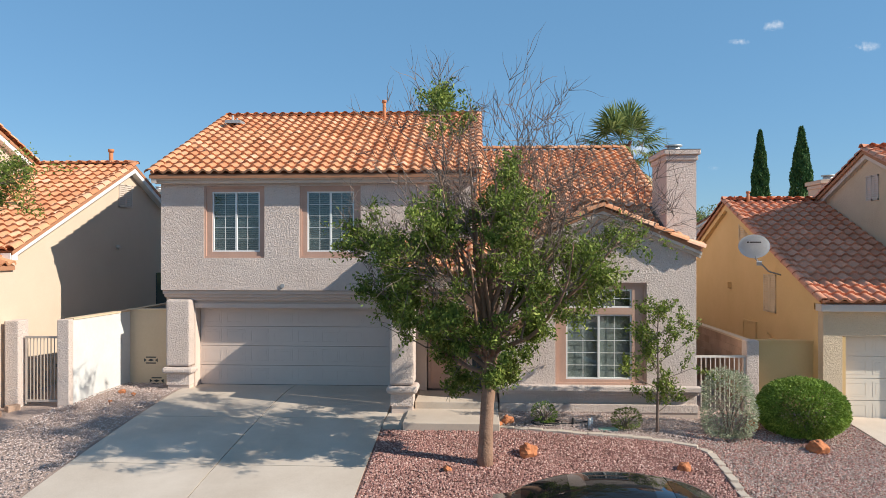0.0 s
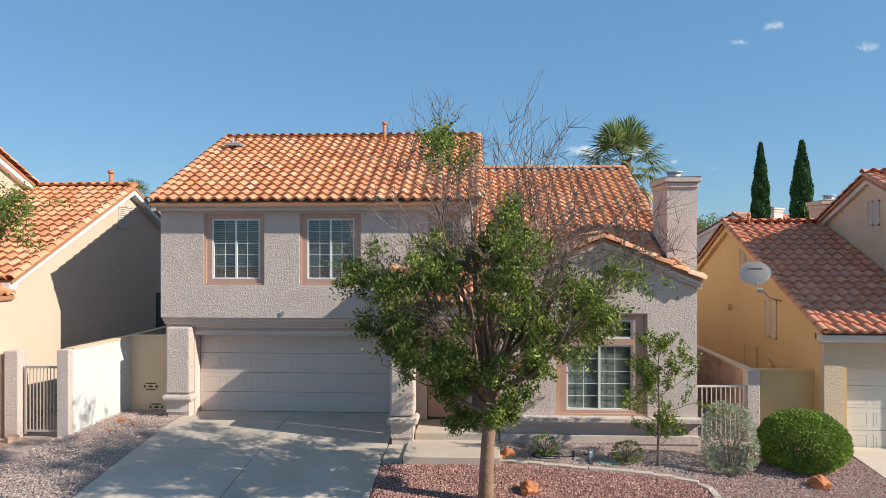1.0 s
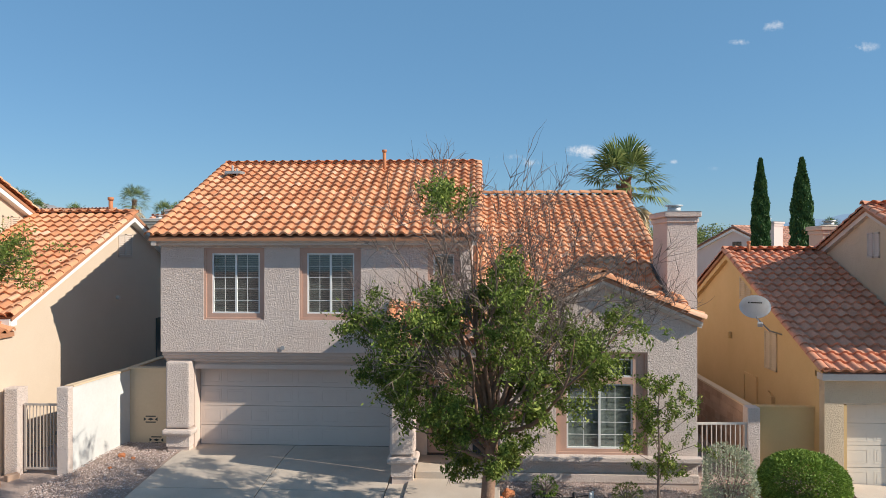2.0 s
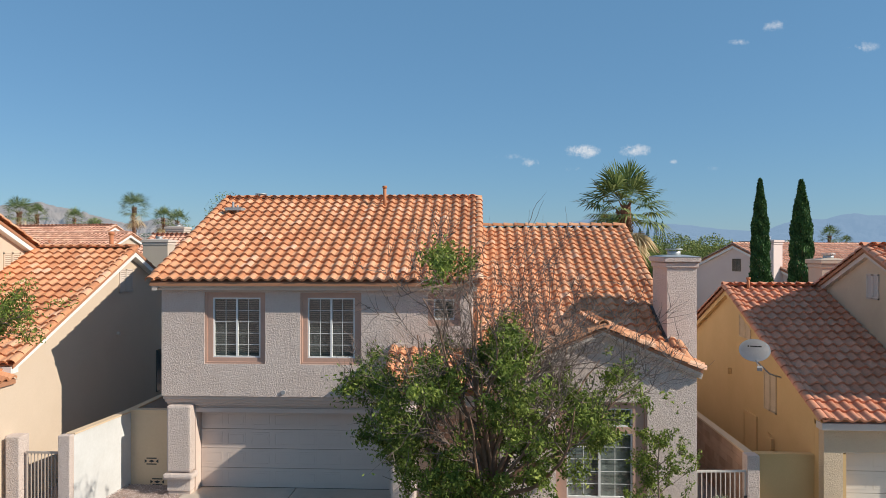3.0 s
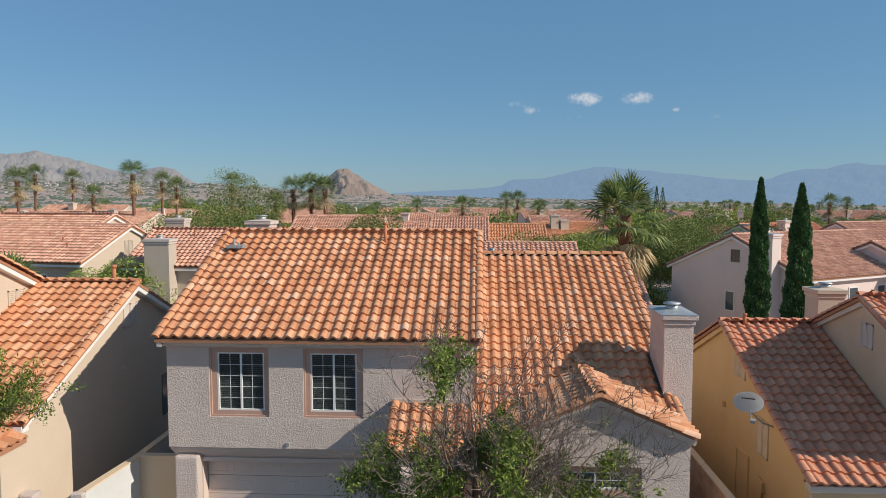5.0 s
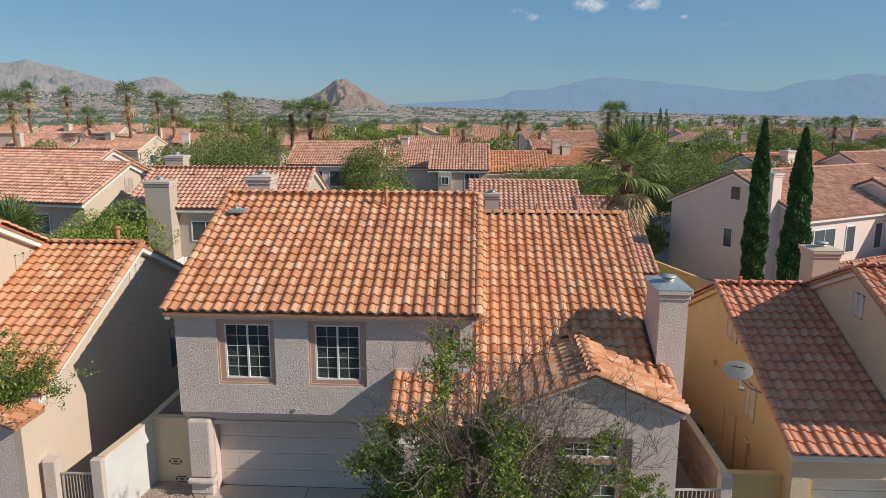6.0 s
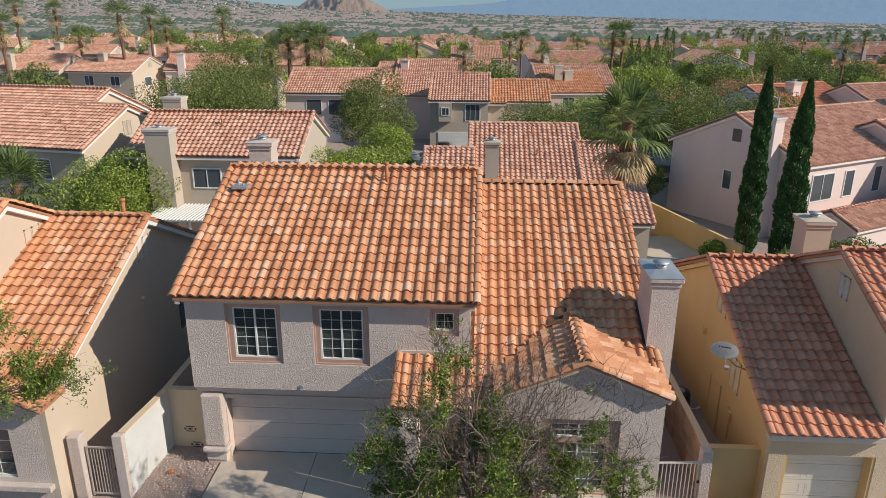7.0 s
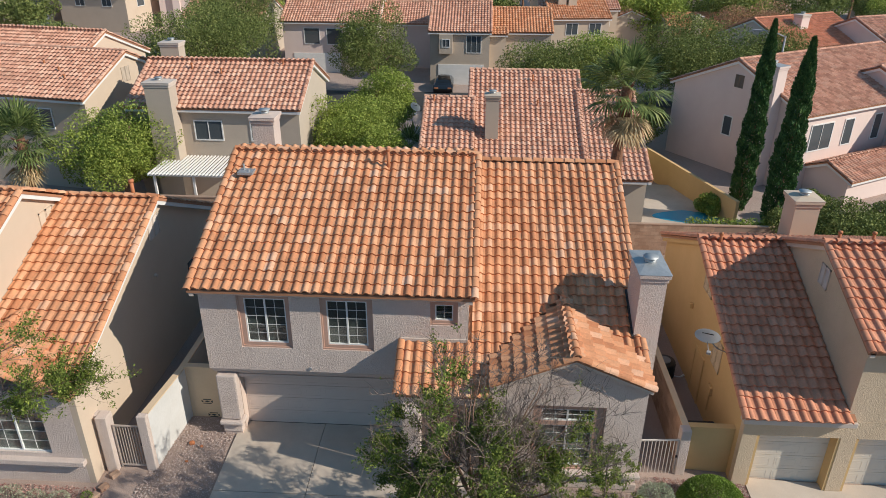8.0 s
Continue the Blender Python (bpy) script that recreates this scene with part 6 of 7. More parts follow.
def car(m, paint, label):
    t = thing("car", label, "car", m)
    # the side outline, drawn across the width with tumblehome
    low = [(-2.30, 0.32), (-2.34, 0.62), (-2.22, 0.86), (-1.35, 0.98), (0.85, 0.98), (1.75, 0.88), (2.28, 0.70), (2.36, 0.45), (2.30, 0.28)]
    bm = bmesh.new()
    sides = []
    for y, k in ((-0.90, 0.97), (-0.80, 1.0), (0.80, 1.0), (0.90, 0.97)):
        sides.append([bm.verts.new((x, y, 0.28 + (z - 0.28) * (k if abs(y) > 0.85 else 1.02))) for x, z in low])
    for a, b in zip(sides, sides[1:]):
        for i in range(len(low)):
            bm.faces.new((a[i], b[i], b[(i + 1) % len(low)], a[(i + 1) % len(low)]))
    bm.faces.new(sides[0]), bm.faces.new(sides[-1][::-1])
    part("body", bm, paint, t, "", True)
    def shell(x0, x1, f0, f1, lift, nx=18, nf=14):
        """Part of the cabin's rounded shell, from x0 to x1 along it and f0 to f1 across."""
        g_, rows = bmesh.new(), []
        for j in range(nf + 1):
            f = f0 + (f1 - f0) * j / nf
            row = []
            for i in range(nx + 1):
                x = x0 + (x1 - x0) * i / nx
                u = (x + 0.2) / 1.72
                hgt = 0.54 * max(0.0, 1 - abs(u) ** 2.3) ** 0.8
                a_ = f * math.pi / 2
                yy = (0.84 - 0.22 * hgt) * math.copysign(abs(math.sin(a_)) ** 0.75, a_)
                row.append(g_.verts.new((x, yy * (1 + lift), 0.91 + hgt * abs(math.cos(a_)) ** 0.35 + lift)))
            rows.append(row)
        for p_, q_ in zip(rows, rows[1:]):
            for i in range(nx):
                g_.faces.new((p_[i], q_[i], q_[i + 1], p_[i + 1]))
        return g_
    part("cabin", shell(-1.9, 1.5, -1, 1, 0.0, 30, 22), paint, t, "", True)
    part("windscreen", shell(0.55, 1.38, -0.72, 0.72, 0.006), CARGLASS, t, "tinted glass", True)
    part("rear_window", shell(-1.75, -1.0, -0.70, 0.70, 0.006), CARGLASS, t, "tinted glass", True)
    part("roof_glass", shell(-0.75, 0.25, -0.55, 0.55, 0.006), CARGLASS, t, "tinted glass", True)
    for f0, f1 in ((-0.97, -0.80), (0.80, 0.97)):
        part("side_window", shell(-1.2, 0.8, f0, f1, 0.006), CARGLASS, t, "tinted glass", True)
    for x in (-1.45, 1.45):
        for y in (-0.80, 0.80):
            bm = bmesh.new()
            tube(bm, [(x, y - 0.1, 0.32), (x, y + 0.1, 0.32)], 0.32, 20)
            wh = part("wheel", bm, RUBBER, t)
            bm = bmesh.new()
            tube(bm, [(x, y - 0.105, 0.32), (x, y + 0.105, 0.32)], 0.20, 14)
            part("rim", bm, STEEL, wh)
    for y in (-0.62, 0.62):
        part("headlight", boxes((2.26, 2.34, y - 0.18, y + 0.18, 0.56, 0.68), bevel=0.02), GREY_PALE, t)
        part("tail_light", boxes((-2.34, -2.28, y - 0.18, y + 0.18, 0.62, 0.76), bevel=0.02), CLAYPIPE, t)
    return t


car(pose(3.0, -8.36, ground_z(0, -8.3) - 0.015, 0, 0, -3) @ Matrix.Diagonal((0.86, 0.92, 0.88, 1)), CARPAINT, "black car with tinted glass parked at the kerb")
car(pose(-2.6, 50.2, -0.22, 0, 0, 90), CARPAINT, "black car parked on a driveway across the street")

# ---- far neighbourhood: a few house types, repeated along the streets ----
FAR_WALLS = [CREAM, WALL_PINK, WALL_GREY, WALL_PINK]
types = []
for i in range(4):
    p = thing("far_house", "stucco tract house with a tiled roof", "house", pose(-70 + 24 * i, 84 + 3 * (i % 2), ground_z(-70 + 24 * i, 84), 0, 0, (0, 8, -6, 180)[i]), "far tract houses")
    two = i != 2
    ze = 5.3 if two else 2.8
    wing(p, 0, 9.5 + i, 0, 9.0, 0, ze, 0.43, FAR_WALLS[i], (TILE_FAR, TILE_FAR, TILE, TILE_FAR)[i])
    wing(p, 9.5 + i, 14 + i, 2.0, 9.5, 0, ze - 1.4, 0.43, FAR_WALLS[i], (TILE_FAR, TILE_FAR, TILE, TILE_FAR)[i], "x" if i % 2 else "y")
    chimney(p, 2.0, 3.0, -0.5, 0.4, 0, ze + 2.3, FAR_WALLS[i], TRIM, TRIM)
    for a in (4.2, 7.0):
        far_window(p, a, a + 1.6, ze - 2.1, ze - 0.7, 0.0, 1, -1, 2)
    far_window(p, 3.5, 5.0, ze - 2.1, ze - 0.7, 9.5 + i, 0, 1, 2)
    part("garage_door", boxes((4.0, 8.8, -0.06, 0.0, 0, 2.1)), WHITE, p)
    types.append(p)
for k, x, y, a in ((1, 37.0, 47.0, 24), (3, 49.0, 64.0, 205), (1, 52.0, 50.0, 30), (2, 24.0, 70.0, 10), (0, 8.0, 72.0, 5)):
    copy_thing(types[k], pose(x, y, ground_z(x, y), 0, 0, a))


def gable_house(x0, x1, yr, zr, wall, tile, turn=0.0, half=4.4):
    """A two-storey house whose ridge runs across, at yr and zr."""
    h = thing("far_house", "pale stucco two-storey house with a tiled gable roof", "house", pose((x0 + x1) / 2, yr, zr, 0, 0, turn), "far tract houses")
    a, e = (x1 - x0) / 2, -0.43 * half
    wing(h, -a, a, -half, half, e - 5.4, e, 0.43, wall, tile)
    for u in (-a * 0.5, a * 0.3):
        far_window(h, u, u + 1.5, e - 2.0, e - 0.6, -half, 1, -1, 2)
    far_window(h, -half * 0.4, 0.0, e - 2.2, e - 0.9, a, 0, 1, 1)
    vent(h, -0.4, 0.4, -1.5, -0.7, a, 1, WALL_GREY)
    chimney(h, -a * 0.3, -a * 0.3 + 1.0, -half * 0.5, -half * 0.5 + 0.9, e, 0.5, wall, TRIM, TRIM)
    return h


gable_house(-74.0, -59.0, 100.0, 7.9, CREAM, TILE_FAR, -6)
gable_house(-58.0, -47.6, 86.5, 7.0, CREAM, TILE_FAR, -8)
gable_house(-47.0, -37.5, 97.0, 5.9, WALL_PINK, TILE, 4)
gable_house(-33.0, -24.0, 68.0, 6.2, WALL_GREY, TILE_FAR, 0)
gable_house(-13.0, -4.0, 82.0, 6.6, WALL_PINK, TILE_FAR, -4)
gable_house(8.5, 15.5, 74.0, 6.0, CREAM, TILE, 8)
gable_house(25.5, 35.5, 53.5, 6.6, WALL_PINK, TILE_RED, 28)


def street_lamp(x, y, height, turn):
    t = thing("street_lamp", "grey street lamp with a long arm", "street lamp", gz_pose(x, y, turn))
    bm = bmesh.new()
    tube(bm, [(0, 0, -0.3), (0, 0, height * 0.5), (0, 0, height)], [0.11, 0.09, 0.07], 8)
    part("pole", bm, GREY, t, "", True)
    bm = bmesh.new()
    tube(bm, [(0, 0, height - 0.1), (-0.9, 0, height + 0.25), (-1.9, 0, height + 0.3)], [0.05, 0.045, 0.04], 7)
    part("arm", bm, GREY, t, "", True)
    part("lamp_head", boxes((-2.5, -1.8, -0.14, 0.14, height + 0.22, height + 0.36), bevel=0.03), GREY, t)


street_lamp(25.0, 41.0, 7.6, -20)
rng = random.Random(11)
for row in range(10):
    y = 82 + row * 21 + (4 if row % 2 else 0)
    x = -0.70 * y - 16
    while x < 0.66 * y + 30:
        x += rng.uniform(16.0, 21.5)
        if row == 0 and abs(y - 84) < 12 and x < 30 or rng.random() < 0.30:
            continue
        xx, yy = x + rng.uniform(-2, 2), y + rng.uniform(-3, 3)
        copy_thing(types[rng.randrange(4)], pose(xx, yy, ground_z(xx, yy), 0, 0, rng.choice((0, 0, 180, 90)) + rng.uniform(-14, 14)))
trees = [crown_tree("far_tree", "leafy street tree among the far houses", gz_pose(-58 + 30 * i, 74 + i), 7 + i * 0.5, 4.0 + 0.3 * i, 7000, 0.36, (LEAF_OLIVE, LEAF_LIME, LEAF_OLIVE, LEAF_OLIVE, LEAF_LIME)[i], 40 + i, 1.2, BARK, 22) for i in range(5)]
for t in trees:
    tagged(t, group="far trees")
for i in range(400):
    y = 74 + 260 * rng.random() ** 1.25
    x = rng.uniform(-0.74, 0.70) * y + rng.uniform(-12, 12)
    if y < 112 and (x < -0.28 * y or abs(x + 3) < 16):
        continue
    s = rng.uniform(0.62, 1.02) * (1.15 if x < -0.22 * y else 1.0)
    copy_thing(trees[rng.randrange(5)], gz_pose(x, y, rng.uniform(0, 360), s))
far_p = fan_palm(gz_pose(-24.6, 69.0), 8.8, 30, 26, 1.3, 9, 14, True, 0.6)
tagged(far_p, group="far palms")
for x, y, top in ((-62.1, 75, 13.1), (-101.9, 140, 16.5), (-92.9, 140, 15.5), (-51.0, 85, 14.4), (-58.0, 110, 13.9), (-46.5, 90, 12.3), (-48.4, 120, 13.8), (-22.1, 68, 11.6), (-19.4, 66, 11.8), (-17.7, 66, 11.6), (5.5, 100, 10.1), (7.6, 105, 10.2),
                  (21.0, 95, 11.7), (22.7, 96, 11.9), (53.3, 90, 9.6), (9.1, 80, 8.8), (-1.3, 75, 9.3), (-60.0, 90, 11.0)):
    copy_thing(far_p, gz_pose(x, y, x * 31, (top - ground_z(x, y)) / 10.0))
for i in range(30):
    x, y = rng.uniform(40, 75) * 2.2, rng.uniform(230, 300)
    copy_thing(far_p, gz_pose(x * 0.9, y, i * 40, rng.uniform(0.8, 1.1)))
for i in range(40):
    y = rng.uniform(110, 300)
    x = rng.uniform(-0.7, 0.6) * y
    copy_thing(far_p, gz_pose(x, y, i * 50, rng.uniform(0.7, 1.1)))
for x, hgt in ((24.8, 10.4), (26.0, 10.2), (27.5, 10.6), (28.8, 10.8), (30.2, 11.9), (31.2, 11.7)):
    cypress(gz_pose(x, 100), hgt, 0.75, 1800, int(x * 3))


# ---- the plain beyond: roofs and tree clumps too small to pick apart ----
# a surface with aerial haze put into its colour as bluish emission, by share
def hazed_surface(name, dark, light, haze_glow, share):
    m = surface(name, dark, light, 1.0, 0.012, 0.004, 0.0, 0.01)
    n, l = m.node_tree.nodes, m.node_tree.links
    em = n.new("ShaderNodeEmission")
    em.inputs["Color"].default_value = (*haze_glow, 1)
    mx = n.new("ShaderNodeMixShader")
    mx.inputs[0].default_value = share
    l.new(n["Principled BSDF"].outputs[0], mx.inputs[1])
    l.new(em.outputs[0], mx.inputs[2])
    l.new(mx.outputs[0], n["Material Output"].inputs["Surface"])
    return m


# about a fifth of each of these colours is glowing haze
FAR_ROOF = hazed_surface("far_roof", (0.30, 0.20, 0.155), (0.46, 0.35, 0.29), (0.27, 0.33, 0.40), 0.22)
FAR_WALL = hazed_surface("far_wall", (0.52, 0.45, 0.40), (0.64, 0.57, 0.52), (0.27, 0.33, 0.40), 0.2)
FAR_GREEN = hazed_surface("far_green", (0.045, 0.065, 0.03), (0.12, 0.14, 0.06), (0.24, 0.31, 0.38), 0.22)
g = np.random.default_rng(15)


def plain_z(x, y):
    """The valley floor: it climbs towards the bare mountains on one side."""
    az = math.degrees(math.atan2(x, y + 17.9))
    far = math.hypot(x, y)
    return ground_z(x, y) + float(np.interp(az, [-36, -21, -13, -2, 30], [1.0, 0.95, 0.62, 0.42, 0.05])) * 125 * min(1.0, max(0.0, (far - 500) / 3300)) ** 1.3


def scatter(count, near, far, az=(-0.78, 0.74)):
    y = near * (far / near) ** g.random(count)
    x = g.uniform(*az, count) * y
    return np.array([(a, b, plain_z(a, b)) for a, b in zip(x, y)])


bx = np.array([(x, y, z) for x in (-0.5, 0.5) for y in (-0.5, 0.5) for z in (0, 1)])
bf = [(0, 1, 3, 2), (4, 6, 7, 5), (0, 4, 5, 1), (2, 3, 7, 6), (1, 5, 7, 3)]
ph = np.array([(-0.5, -0.5, 0), (0.5, -0.5, 0), (0.5, 0.5, 0), (-0.5, 0.5, 0), (-0.5, 0, 0.4), (0.5, 0, 0.4)])
pf = [(0, 1, 5, 4), (3, 4, 5, 2), (0, 4, 3), (1, 2, 5)]


def clump(shape, spots, w, hgt):
    vs, fs = shape
    k = len(vs)
    s = np.c_[g.uniform(*w, len(spots)), g.uniform(*w, len(spots)), g.uniform(*hgt, len(spots))]
    return (spots[:, None, :] + vs[None] * s[:, None, :]).reshape(-1, 3), [tuple(i + k * j for i in f) for j in range(len(spots)) for f in fs], s


# about a third of the valley floor's colour is glowing haze
FAR_PLAIN = hazed_surface("far_plain", (0.05, 0.07, 0.04), (0.13, 0.14, 0.09), (0.20, 0.28, 0.36), 0.32)
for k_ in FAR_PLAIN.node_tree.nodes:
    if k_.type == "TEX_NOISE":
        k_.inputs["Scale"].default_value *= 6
_q = steps_(-3600, 3600, 150)
_y = [310, 450, 600, 800, 1100, 1400, 1700, 2100, 2500, 2900, 3300, 3600, 3900]
_v = [(x, y, plain_z(x, y) + 2.0) for y in _y for x in _q]
_f = [(j * len(_q) + i, j * len(_q) + i + 1, (j + 1) * len(_q) + i + 1, (j + 1) * len(_q) + i) for j in range(len(_y) - 1) for i in range(len(_q) - 1)]
single("far_plain", (_v, _f), FAR_PLAIN, "green and tan valley floor beyond the houses, haze glow in its colour", "valley", kind="structure")
spots = np.concatenate([scatter(1700, 290, 3300), scatter(1500, 900, 3700, (-0.72, -0.1)), scatter(400, 1500, 3700, (-0.1, 0.6))])
v, f, s = clump((bx, bf), spots, (9, 16), (4.5, 7.0))
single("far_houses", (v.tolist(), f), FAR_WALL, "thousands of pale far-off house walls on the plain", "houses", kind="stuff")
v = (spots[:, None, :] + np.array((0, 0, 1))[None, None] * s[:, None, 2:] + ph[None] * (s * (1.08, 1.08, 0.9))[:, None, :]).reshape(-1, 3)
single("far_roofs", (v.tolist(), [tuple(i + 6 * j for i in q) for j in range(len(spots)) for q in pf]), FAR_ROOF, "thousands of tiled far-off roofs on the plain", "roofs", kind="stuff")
ico = bmesh.new()
bmesh.ops.create_icosphere(ico, subdivisions=1, radius=0.5)
iv = np.array([tuple(q.co * (0.75 + 0.35 * noise.noise(q.co * 5))) for q in ico.verts]) + np.array((0, 0, 0.4))
iff = [tuple(q.index for q in fc.verts) for fc in ico.faces]
ico.free()
spots = scatter(24000, 280, 3700)
v, f, s = clump((iv, iff), spots, (8, 18), (6, 12))
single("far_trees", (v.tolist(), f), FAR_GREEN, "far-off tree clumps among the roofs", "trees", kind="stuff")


# ---- mountains ----
def mountain(name, outline, dist, depth, material, label, rough, seed):
    """A range whose crest follows an outline of bearings and heights in degrees, seen from the street."""
    az = [a for a, e in outline]
    cols = int((az[-1] - az[0]) / 0.075)
    vs, fs, rws = [], [], 60
    for r in range(rws + 1):
        f = r / rws
        for c in range(cols + 1):
            a = az[0] + (az[-1] - az[0]) * c / cols
            crest = np.interp(a, az, [e for _, e in outline])
            top = 10 + dist * math.tan(radians(crest))
            d = dist - depth * (1 - f)
            x, y = math.sin(radians(a)) * d, math.cos(radians(a)) * d
            q = Vector((x, y, seed)) * (5.0 / depth)
            n = noise.fractal(q * 1.6, 0.6, 2.1, 8)
            spur = noise.ridged_multi_fractal(q * 0.9, 0.85, 2.2, 8, 1.0, 2.0) - 1.1
            base = -60.0
            prof = f ** 1.25
            z = base + (top - base) * prof + (n * 0.15 + spur * 0.12) * rough * (top - base) * f * (1 - f) * 3.4 + (n * 0.028 + spur * 0.012) * rough * (top - base) * f
            vs.append((0.9 + x, -17.9 + y, z))
    for r in range(rws):
        for c in range(cols):
            k = r * (cols + 1) + c
            fs.append((k, k + 1, k + cols + 2, k + cols + 1))
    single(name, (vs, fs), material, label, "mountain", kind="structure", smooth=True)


# haze glows in the materials of the ranges, nine tenths in the blue one
mountain("backdrop", [(-37.5, 2.9), (-35.6, 3.0), (-34.2, 3.11), (-33.0, 3.26), (-32.2, 3.14), (-30.9, 2.91), (-29.9, 2.6), (-28.7, 2.2), (-27.4, 1.91), (-26.9, 1.84), (-26.3, 1.97), (-25.7, 2.18), (-25.0, 2.35), (-24.4, 2.28), (-23.8, 2.13), (-23.2, 1.73), (-22.7, 1.41), (-21.9, 1.01), (-19.7, 0.8), (-17, 0.3)], 4300, 900, hazed_surface("hazed_tan_mountain", (0.22, 0.175, 0.14), (0.40, 0.33, 0.27), (0.27, 0.335, 0.42), 0.45), "bare tan desert mountain range, haze glow in its colour", 1.2, 2)
mountain("backdrop", [(-15.0, -0.3), (-14.5, 0.28), (-13.6, 0.84), (-12.7, 1.39), (-12.0, 1.86), (-11.5, 2.21), (-10.9, 2.38), (-10.5, 2.25), (-9.8, 1.87), (-9.0, 1.28), (-8.1, 0.76), (-7.2, 0.28), (-6.6, -0.2)], 2900, 420, hazed_surface("hazed_brown_hill", (0.19, 0.13, 0.095), (0.37, 0.275, 0.205), (0.27, 0.31, 0.38), 0.2), "lone brown pyramid-shaped hill, slight haze glow in its colour", 1.1, 5)
mountain("backdrop", [(-9.0, 0.25), (-6.0, 0.45), (-2.7, 0.63), (0.8, 0.85), (1.9, 1.06), (2.4, 1.41), (2.8, 1.49), (4.8, 1.57), (5.9, 1.74), (7.0, 1.99), (7.8, 2.23), (8.9, 2.43), (9.9, 2.47), (10.8, 2.42), (12.0, 2.24), (13.3, 2.14), (14.9, 1.92), (16.7, 1.78), (18.1, 1.56), (19.7, 1.38), (21.2, 1.33), (22.1, 1.51), (22.9, 1.85), (24.0, 2.1), (25.0, 2.16), (25.7, 2.11), (26.7, 2.42), (27.4, 2.51), (28.3, 2.38), (31, 2.1), (35, 1.9)], 4700, 800, hazed_surface("hazed_blue_mountain", (0.12, 0.15, 0.18), (0.22, 0.25, 0.28), (0.225, 0.34, 0.49), 0.90), "far mountain range coloured mostly by a blue haze glow", 0.6, 9)


# ---- front yards: gravel, edging, rocks ----
EDGE_X = [1.37, 2.26, 3.17, 4.08, 4.85, 5.30, 5.45, 5.47, 5.45, 5.42, 6.9]
EDGE_Y = [-2.85, -3.03, -3.22, -3.29, -3.40, -3.59, -3.90, -4.49, -5.20, -5.75, -7.2]


def in_red(x, y):
    edge = float(np.interp(x, EDGE_X, EDGE_Y)) if x > 1.36 else -3.1
    return -1.12 < x < 6.9 and -7.25 < y < edge


def stones(count, area, test, size, seed):
    r = np.random.default_rng(seed)
    p = np.c_[r.uniform(area[0], area[1], count), r.uniform(area[2], area[3], count)]
    p = np.array([q for q in p if test(*q)])
    n = len(p)
    z = np.array([ground_z(*q) for q in p])
    octa = np.array([(1, 0, 0), (0, 1, 0), (-1, 0, 0), (0, -1, 0), (0, 0, 0.75), (0.1, 0.1, -0.6)])
    fs = [(0, 1, 4), (1, 2, 4), (2, 3, 4), (3, 0, 4)]
    s = r.uniform(0.5, 1.25, (n, 1, 1)) * size
    a = r.uniform(0, 6.283, n)
    rot = np.stack([np.cos(a), -np.sin(a), 0 * a, np.sin(a), np.cos(a), 0 * a, 0 * a, 0 * a, 1 + 0 * a], 1).reshape(-1, 3, 3)
    v = np.einsum("nij,kj->nki", rot, octa) * (1 + r.uniform(-0.35, 0.35, (n, 6, 3))) * s
    v = v + np.c_[p, z + 0.012 + r.uniform(0, 0.012, n)][:, None, :]
    return v.reshape(-1, 3).tolist(), [tuple(i + 6 * j for i in f) for j in range(n) for f in fs]


single("gravel_bed", sheet("g", steps_(-1.17, 7.4, 0.2), steps_(-7.25, -2.9, 0.15), 0.004, GRAVEL_BED, in_red), GRAVEL_BED, "dark red crushed-rock bed", "gravel", kind="structure")
single("gravel", stones(52000, (-1.15, 7.3, -7.2, -2.9), in_red, 0.025, 1), GRAVEL_RED, "loose dark red and pink gravel over the front yard", "gravel", kind="stuff")
in_tan = lambda x, y: (-10.6 < x < -6.86 and y < 0.75 and not (x < -8.7 and y > -1.75 + (x + 9) * 7)) or (1.45 < x < 9.4 and -7.2 < y < -1.0 and not in_red(x, y) and (x > 5.9 or y < -1.7))
single("gravel", stones(90000, (-10.6, 9.4, -7.2, 0.7), in_tan, 0.02, 2), GRAVEL_TAN, "loose tan and grey gravel beside the driveway and house", "gravel", kind="stuff")
single("gravel", stones(7000, (-16, -10, -5.5, -2.5), lambda x, y: True, 0.028, 6), GRAVEL_RED, "loose reddish gravel in front of the cream house", "gravel", kind="stuff")
in_side = lambda x, y: not in_red(x, y) and (x > 6.6 or y < -2.6 and x > 5.3)
single("gravel", stones(14000, (5.3, 9.4, -7.0, -1.0), in_side, 0.024, 12), GRAVEL_RED, "loose reddish gravel round the green shrub", "gravel", kind="stuff")
single("driveway", sheet("d", steps_(9.45, 14.6, 0.7), steps_(-7.3, -0.7, 0.4), 0.02, CONCRETE, None, 0.1), CONCRETE, "pale concrete driveway of the ochre house", "driveway", kind="structure")

# pale edging stones along the bed
path = [(1.37, -2.85), (2.26, -3.03), (3.17, -3.22), (4.08, -3.29), (4.85, -3.40), (5.30, -3.59), (5.45, -3.90), (5.47, -4.49), (5.45, -5.20), (5.42, -5.75), (6.9, -7.2)]
edging = thing("garden_edging", "curved pale concrete edging round the red gravel", "edging")
_rng = random.Random(4)
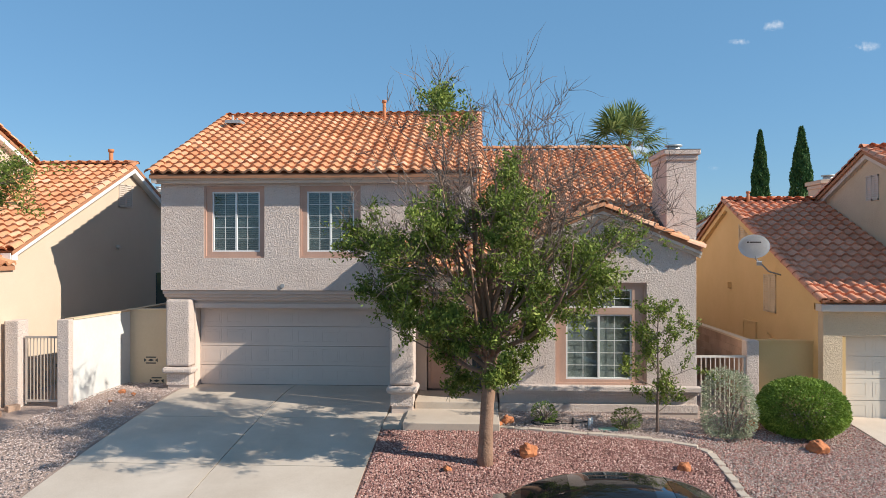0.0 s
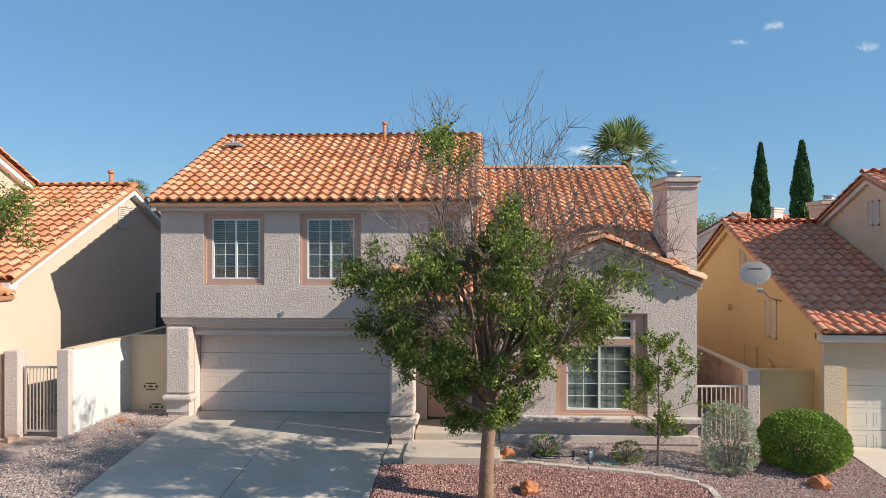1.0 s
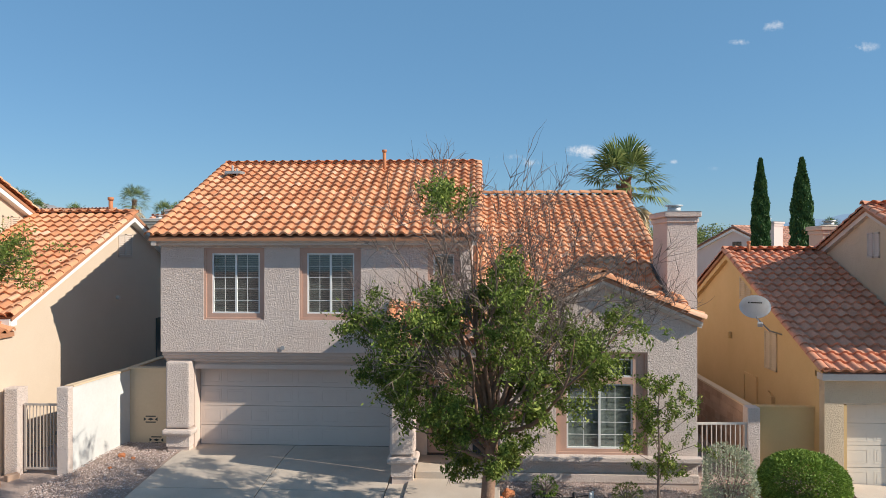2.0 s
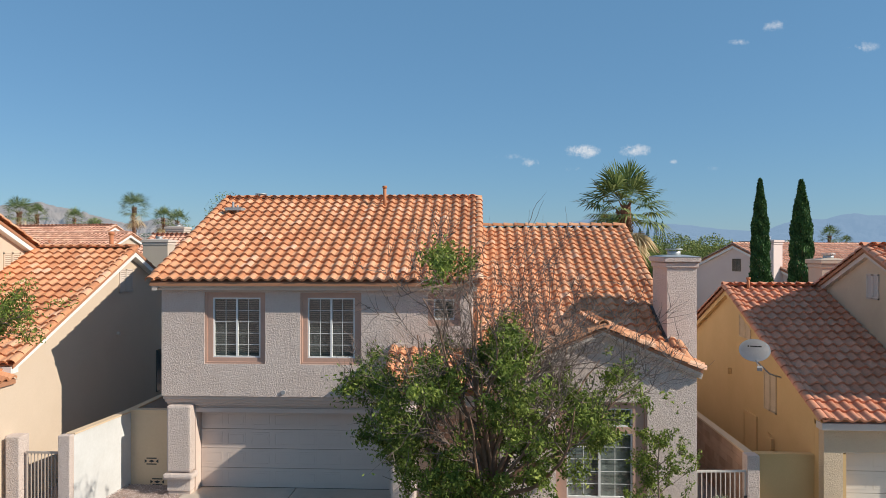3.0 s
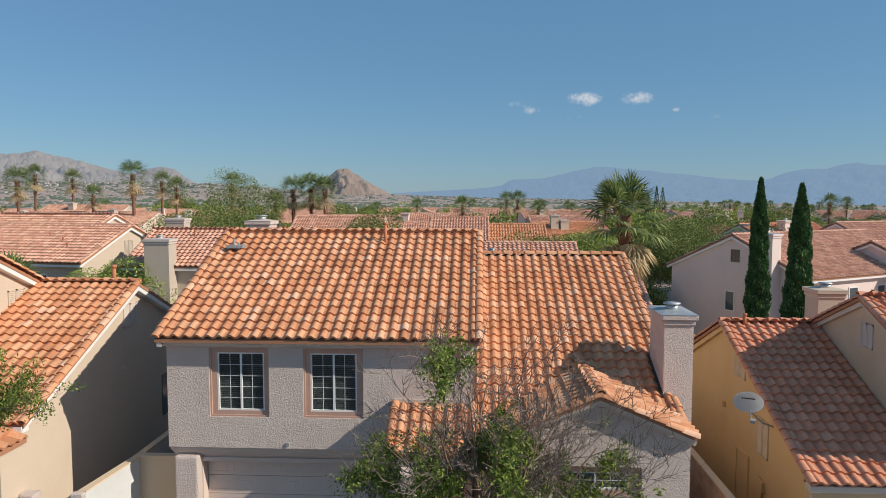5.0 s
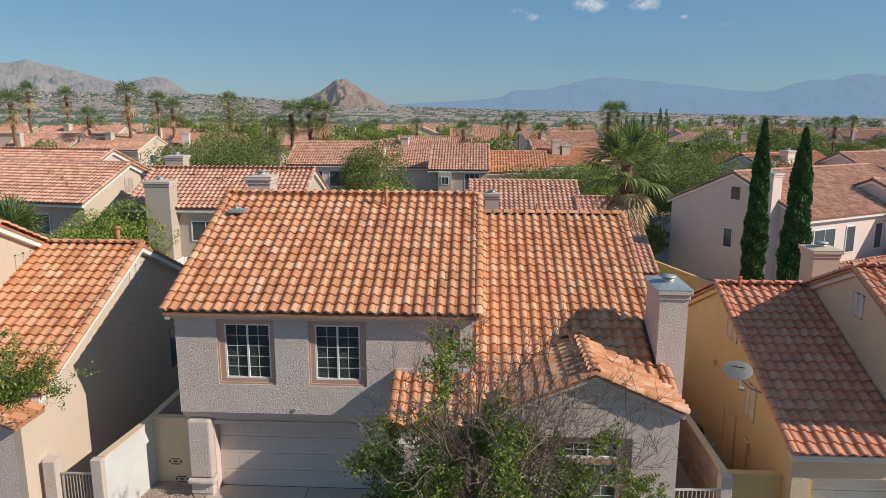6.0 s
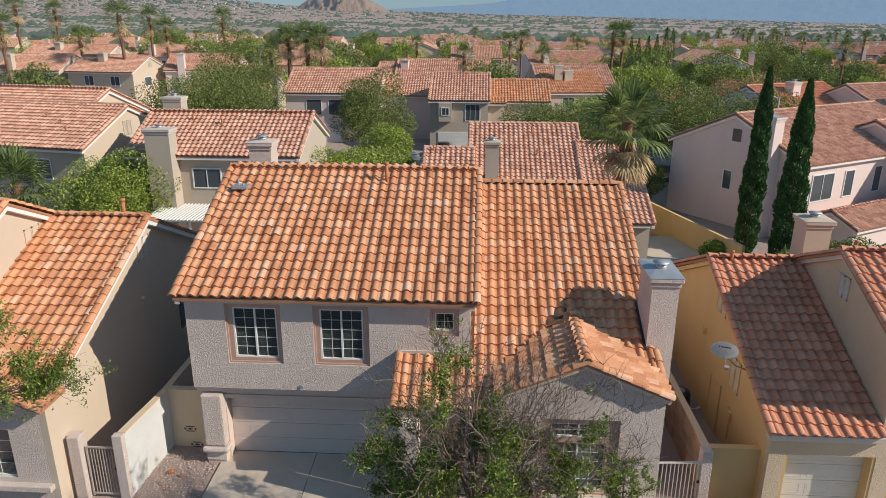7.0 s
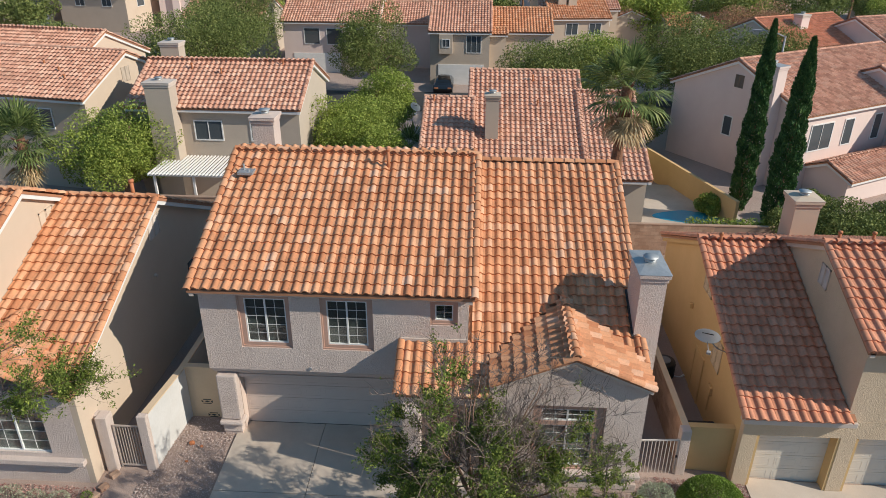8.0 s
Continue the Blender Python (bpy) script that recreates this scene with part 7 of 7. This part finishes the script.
for (xa, ya), (xb, yb) in zip(path, path[1:]):
    ln = math.hypot(xb - xa, yb - ya)
    k = max(1, int(round(ln / 0.34)))
    for i in range(k):
        x, y = xa + (xb - xa) * (i + 0.5) / k, ya + (yb - ya) * (i + 0.5) / k
        e = part("edging_block", boxes((-ln / k / 2 + 0.002, ln / k / 2 - 0.002, -0.075, 0.075, -0.1, 0.055), bevel=0.012), CONCRETE, edging)
        e.matrix_local = pose(x, y, ground_z(x, y) + _rng.uniform(-0.01, 0.01), _rng.uniform(-3, 3), _rng.uniform(-2, 2), math.degrees(math.atan2(yb - ya, xb - xa)) + _rng.uniform(-2, 2))
edging = thing("garden_edging", "curved row of tan edging bricks in the gravel", "edging")
for i in range(9):
    a = i / 8
    x, y = -10.0 - 0.9 * a, -2.0 - 2.6 * a ** 0.8
    e = part("edging_block", boxes((-0.14, 0.14, -0.09, 0.09, -0.1, 0.10), bevel=0.015), BLOCK, edging)
    e.matrix_local = pose(x, y, ground_z(x, y), 0, _rng.uniform(-3, 3), 60 + 20 * a)


def boulder(x, y, r, seed, squash=0.8):
    bm = bmesh.new()
    bmesh.ops.create_icosphere(bm, subdivisions=3, radius=1)
    for v in bm.verts:
        c = v.co.copy()
        k = 0.85 + 0.35 * noise.noise(c * 1.3 + Vector((seed, 0, 0))) + 0.12 * noise.noise(c * 4 + Vector((seed, 3, 0)))
        v.co = Vector((round(c.x * k * 3.2) / 3.2 * 0.35 + c.x * k * 0.65, c.y * k, c.z * k * squash)) * r
    b = single("boulder", bm, ROCK, "angular red sandstone boulder on the gravel", "boulder", "red boulders")
    b.location = (x, y, ground_z(x, y) + r * squash * 0.55)


for x, y, r, sd in ((1.85, -4.35, 0.21, 1), (4.70, -4.75, 0.14, 5), (1.55, -2.5, 0.15, 9), (1.35, -2.72, 0.09, 12), (7.75, -3.35, 0.22, 15), (6.9, -2.2, 0.18, 18), (0.35, -5.1, 0.09, 21), (-8.1, -0.6, 0.10, 25), (-7.75, -0.7, 0.06, 28), (-11.3, -4.2, 0.17, 31), (-8.0, -1.35, 0.05, 33)):
    boulder(x, y, r, sd)

# garden hose, valve box and sprinkler heads by the wall
cu = bpy.data.curves.new("garden_hose", "CURVE")
cu.dimensions, cu.bevel_depth, cu.bevel_resolution = "3D", 0.014, 2
sp = cu.splines.new("NURBS")
hose = [(2.25 + (0.30 + 0.05 * math.sin(i)) * math.cos(i * 0.7) + 0.012 * i, -2.55 + 0.2 * math.sin(i * 0.7)) for i in range(24)] + [(3.0, -2.6), (3.3, -2.4), (3.5, -2.5)]
sp.points.add(len(hose) - 1)
for q, (x, y) in zip(sp.points, hose):
    q.co = (x, y, ground_z(x, y) + 0.03, 1)
cu.materials.append(RUBBER)
tagged(new("garden_hose", cu), "coiled black garden hose on the bare ground", "hose")
single("valve_box", boxes((3.45, 3.85, -2.95, -2.75, ground_z(3.6, -2.85) - 0.03, ground_z(3.6, -2.85) + 0.035), bevel=0.01), plain("green_plastic", (0.16, 0.30, 0.24), 0.6), "flat green valve-box lid in the soil", "valve box")
for x, y in ((2.95, -2.6), (3.3, -2.62), (3.36, -2.55)):
    bm = bmesh.new()
    z = ground_z(x, y)
    tube(bm, [(x, y, z - 0.05), (x, y, z + 0.14), (x, y, z + 0.16)], [0.03, 0.03, 0.02], 8)
    single("irrigation_pipe", bm, GREY_PALE if x > 3 else RUBBER, "short upright irrigation pipe by the wall", "pipe", "irrigation pipes")
# litter of small stones and bark on the bare ground strip
single("soil_litter", stones(5000, (1.5, 6.0, -3.4, -1.75), lambda x, y: y > -3.1 - 0.15 * (x - 1.4), 0.02, 8), GRAVEL_TAN, "small stones and dry litter on bare soil", "litter", kind="stuff")
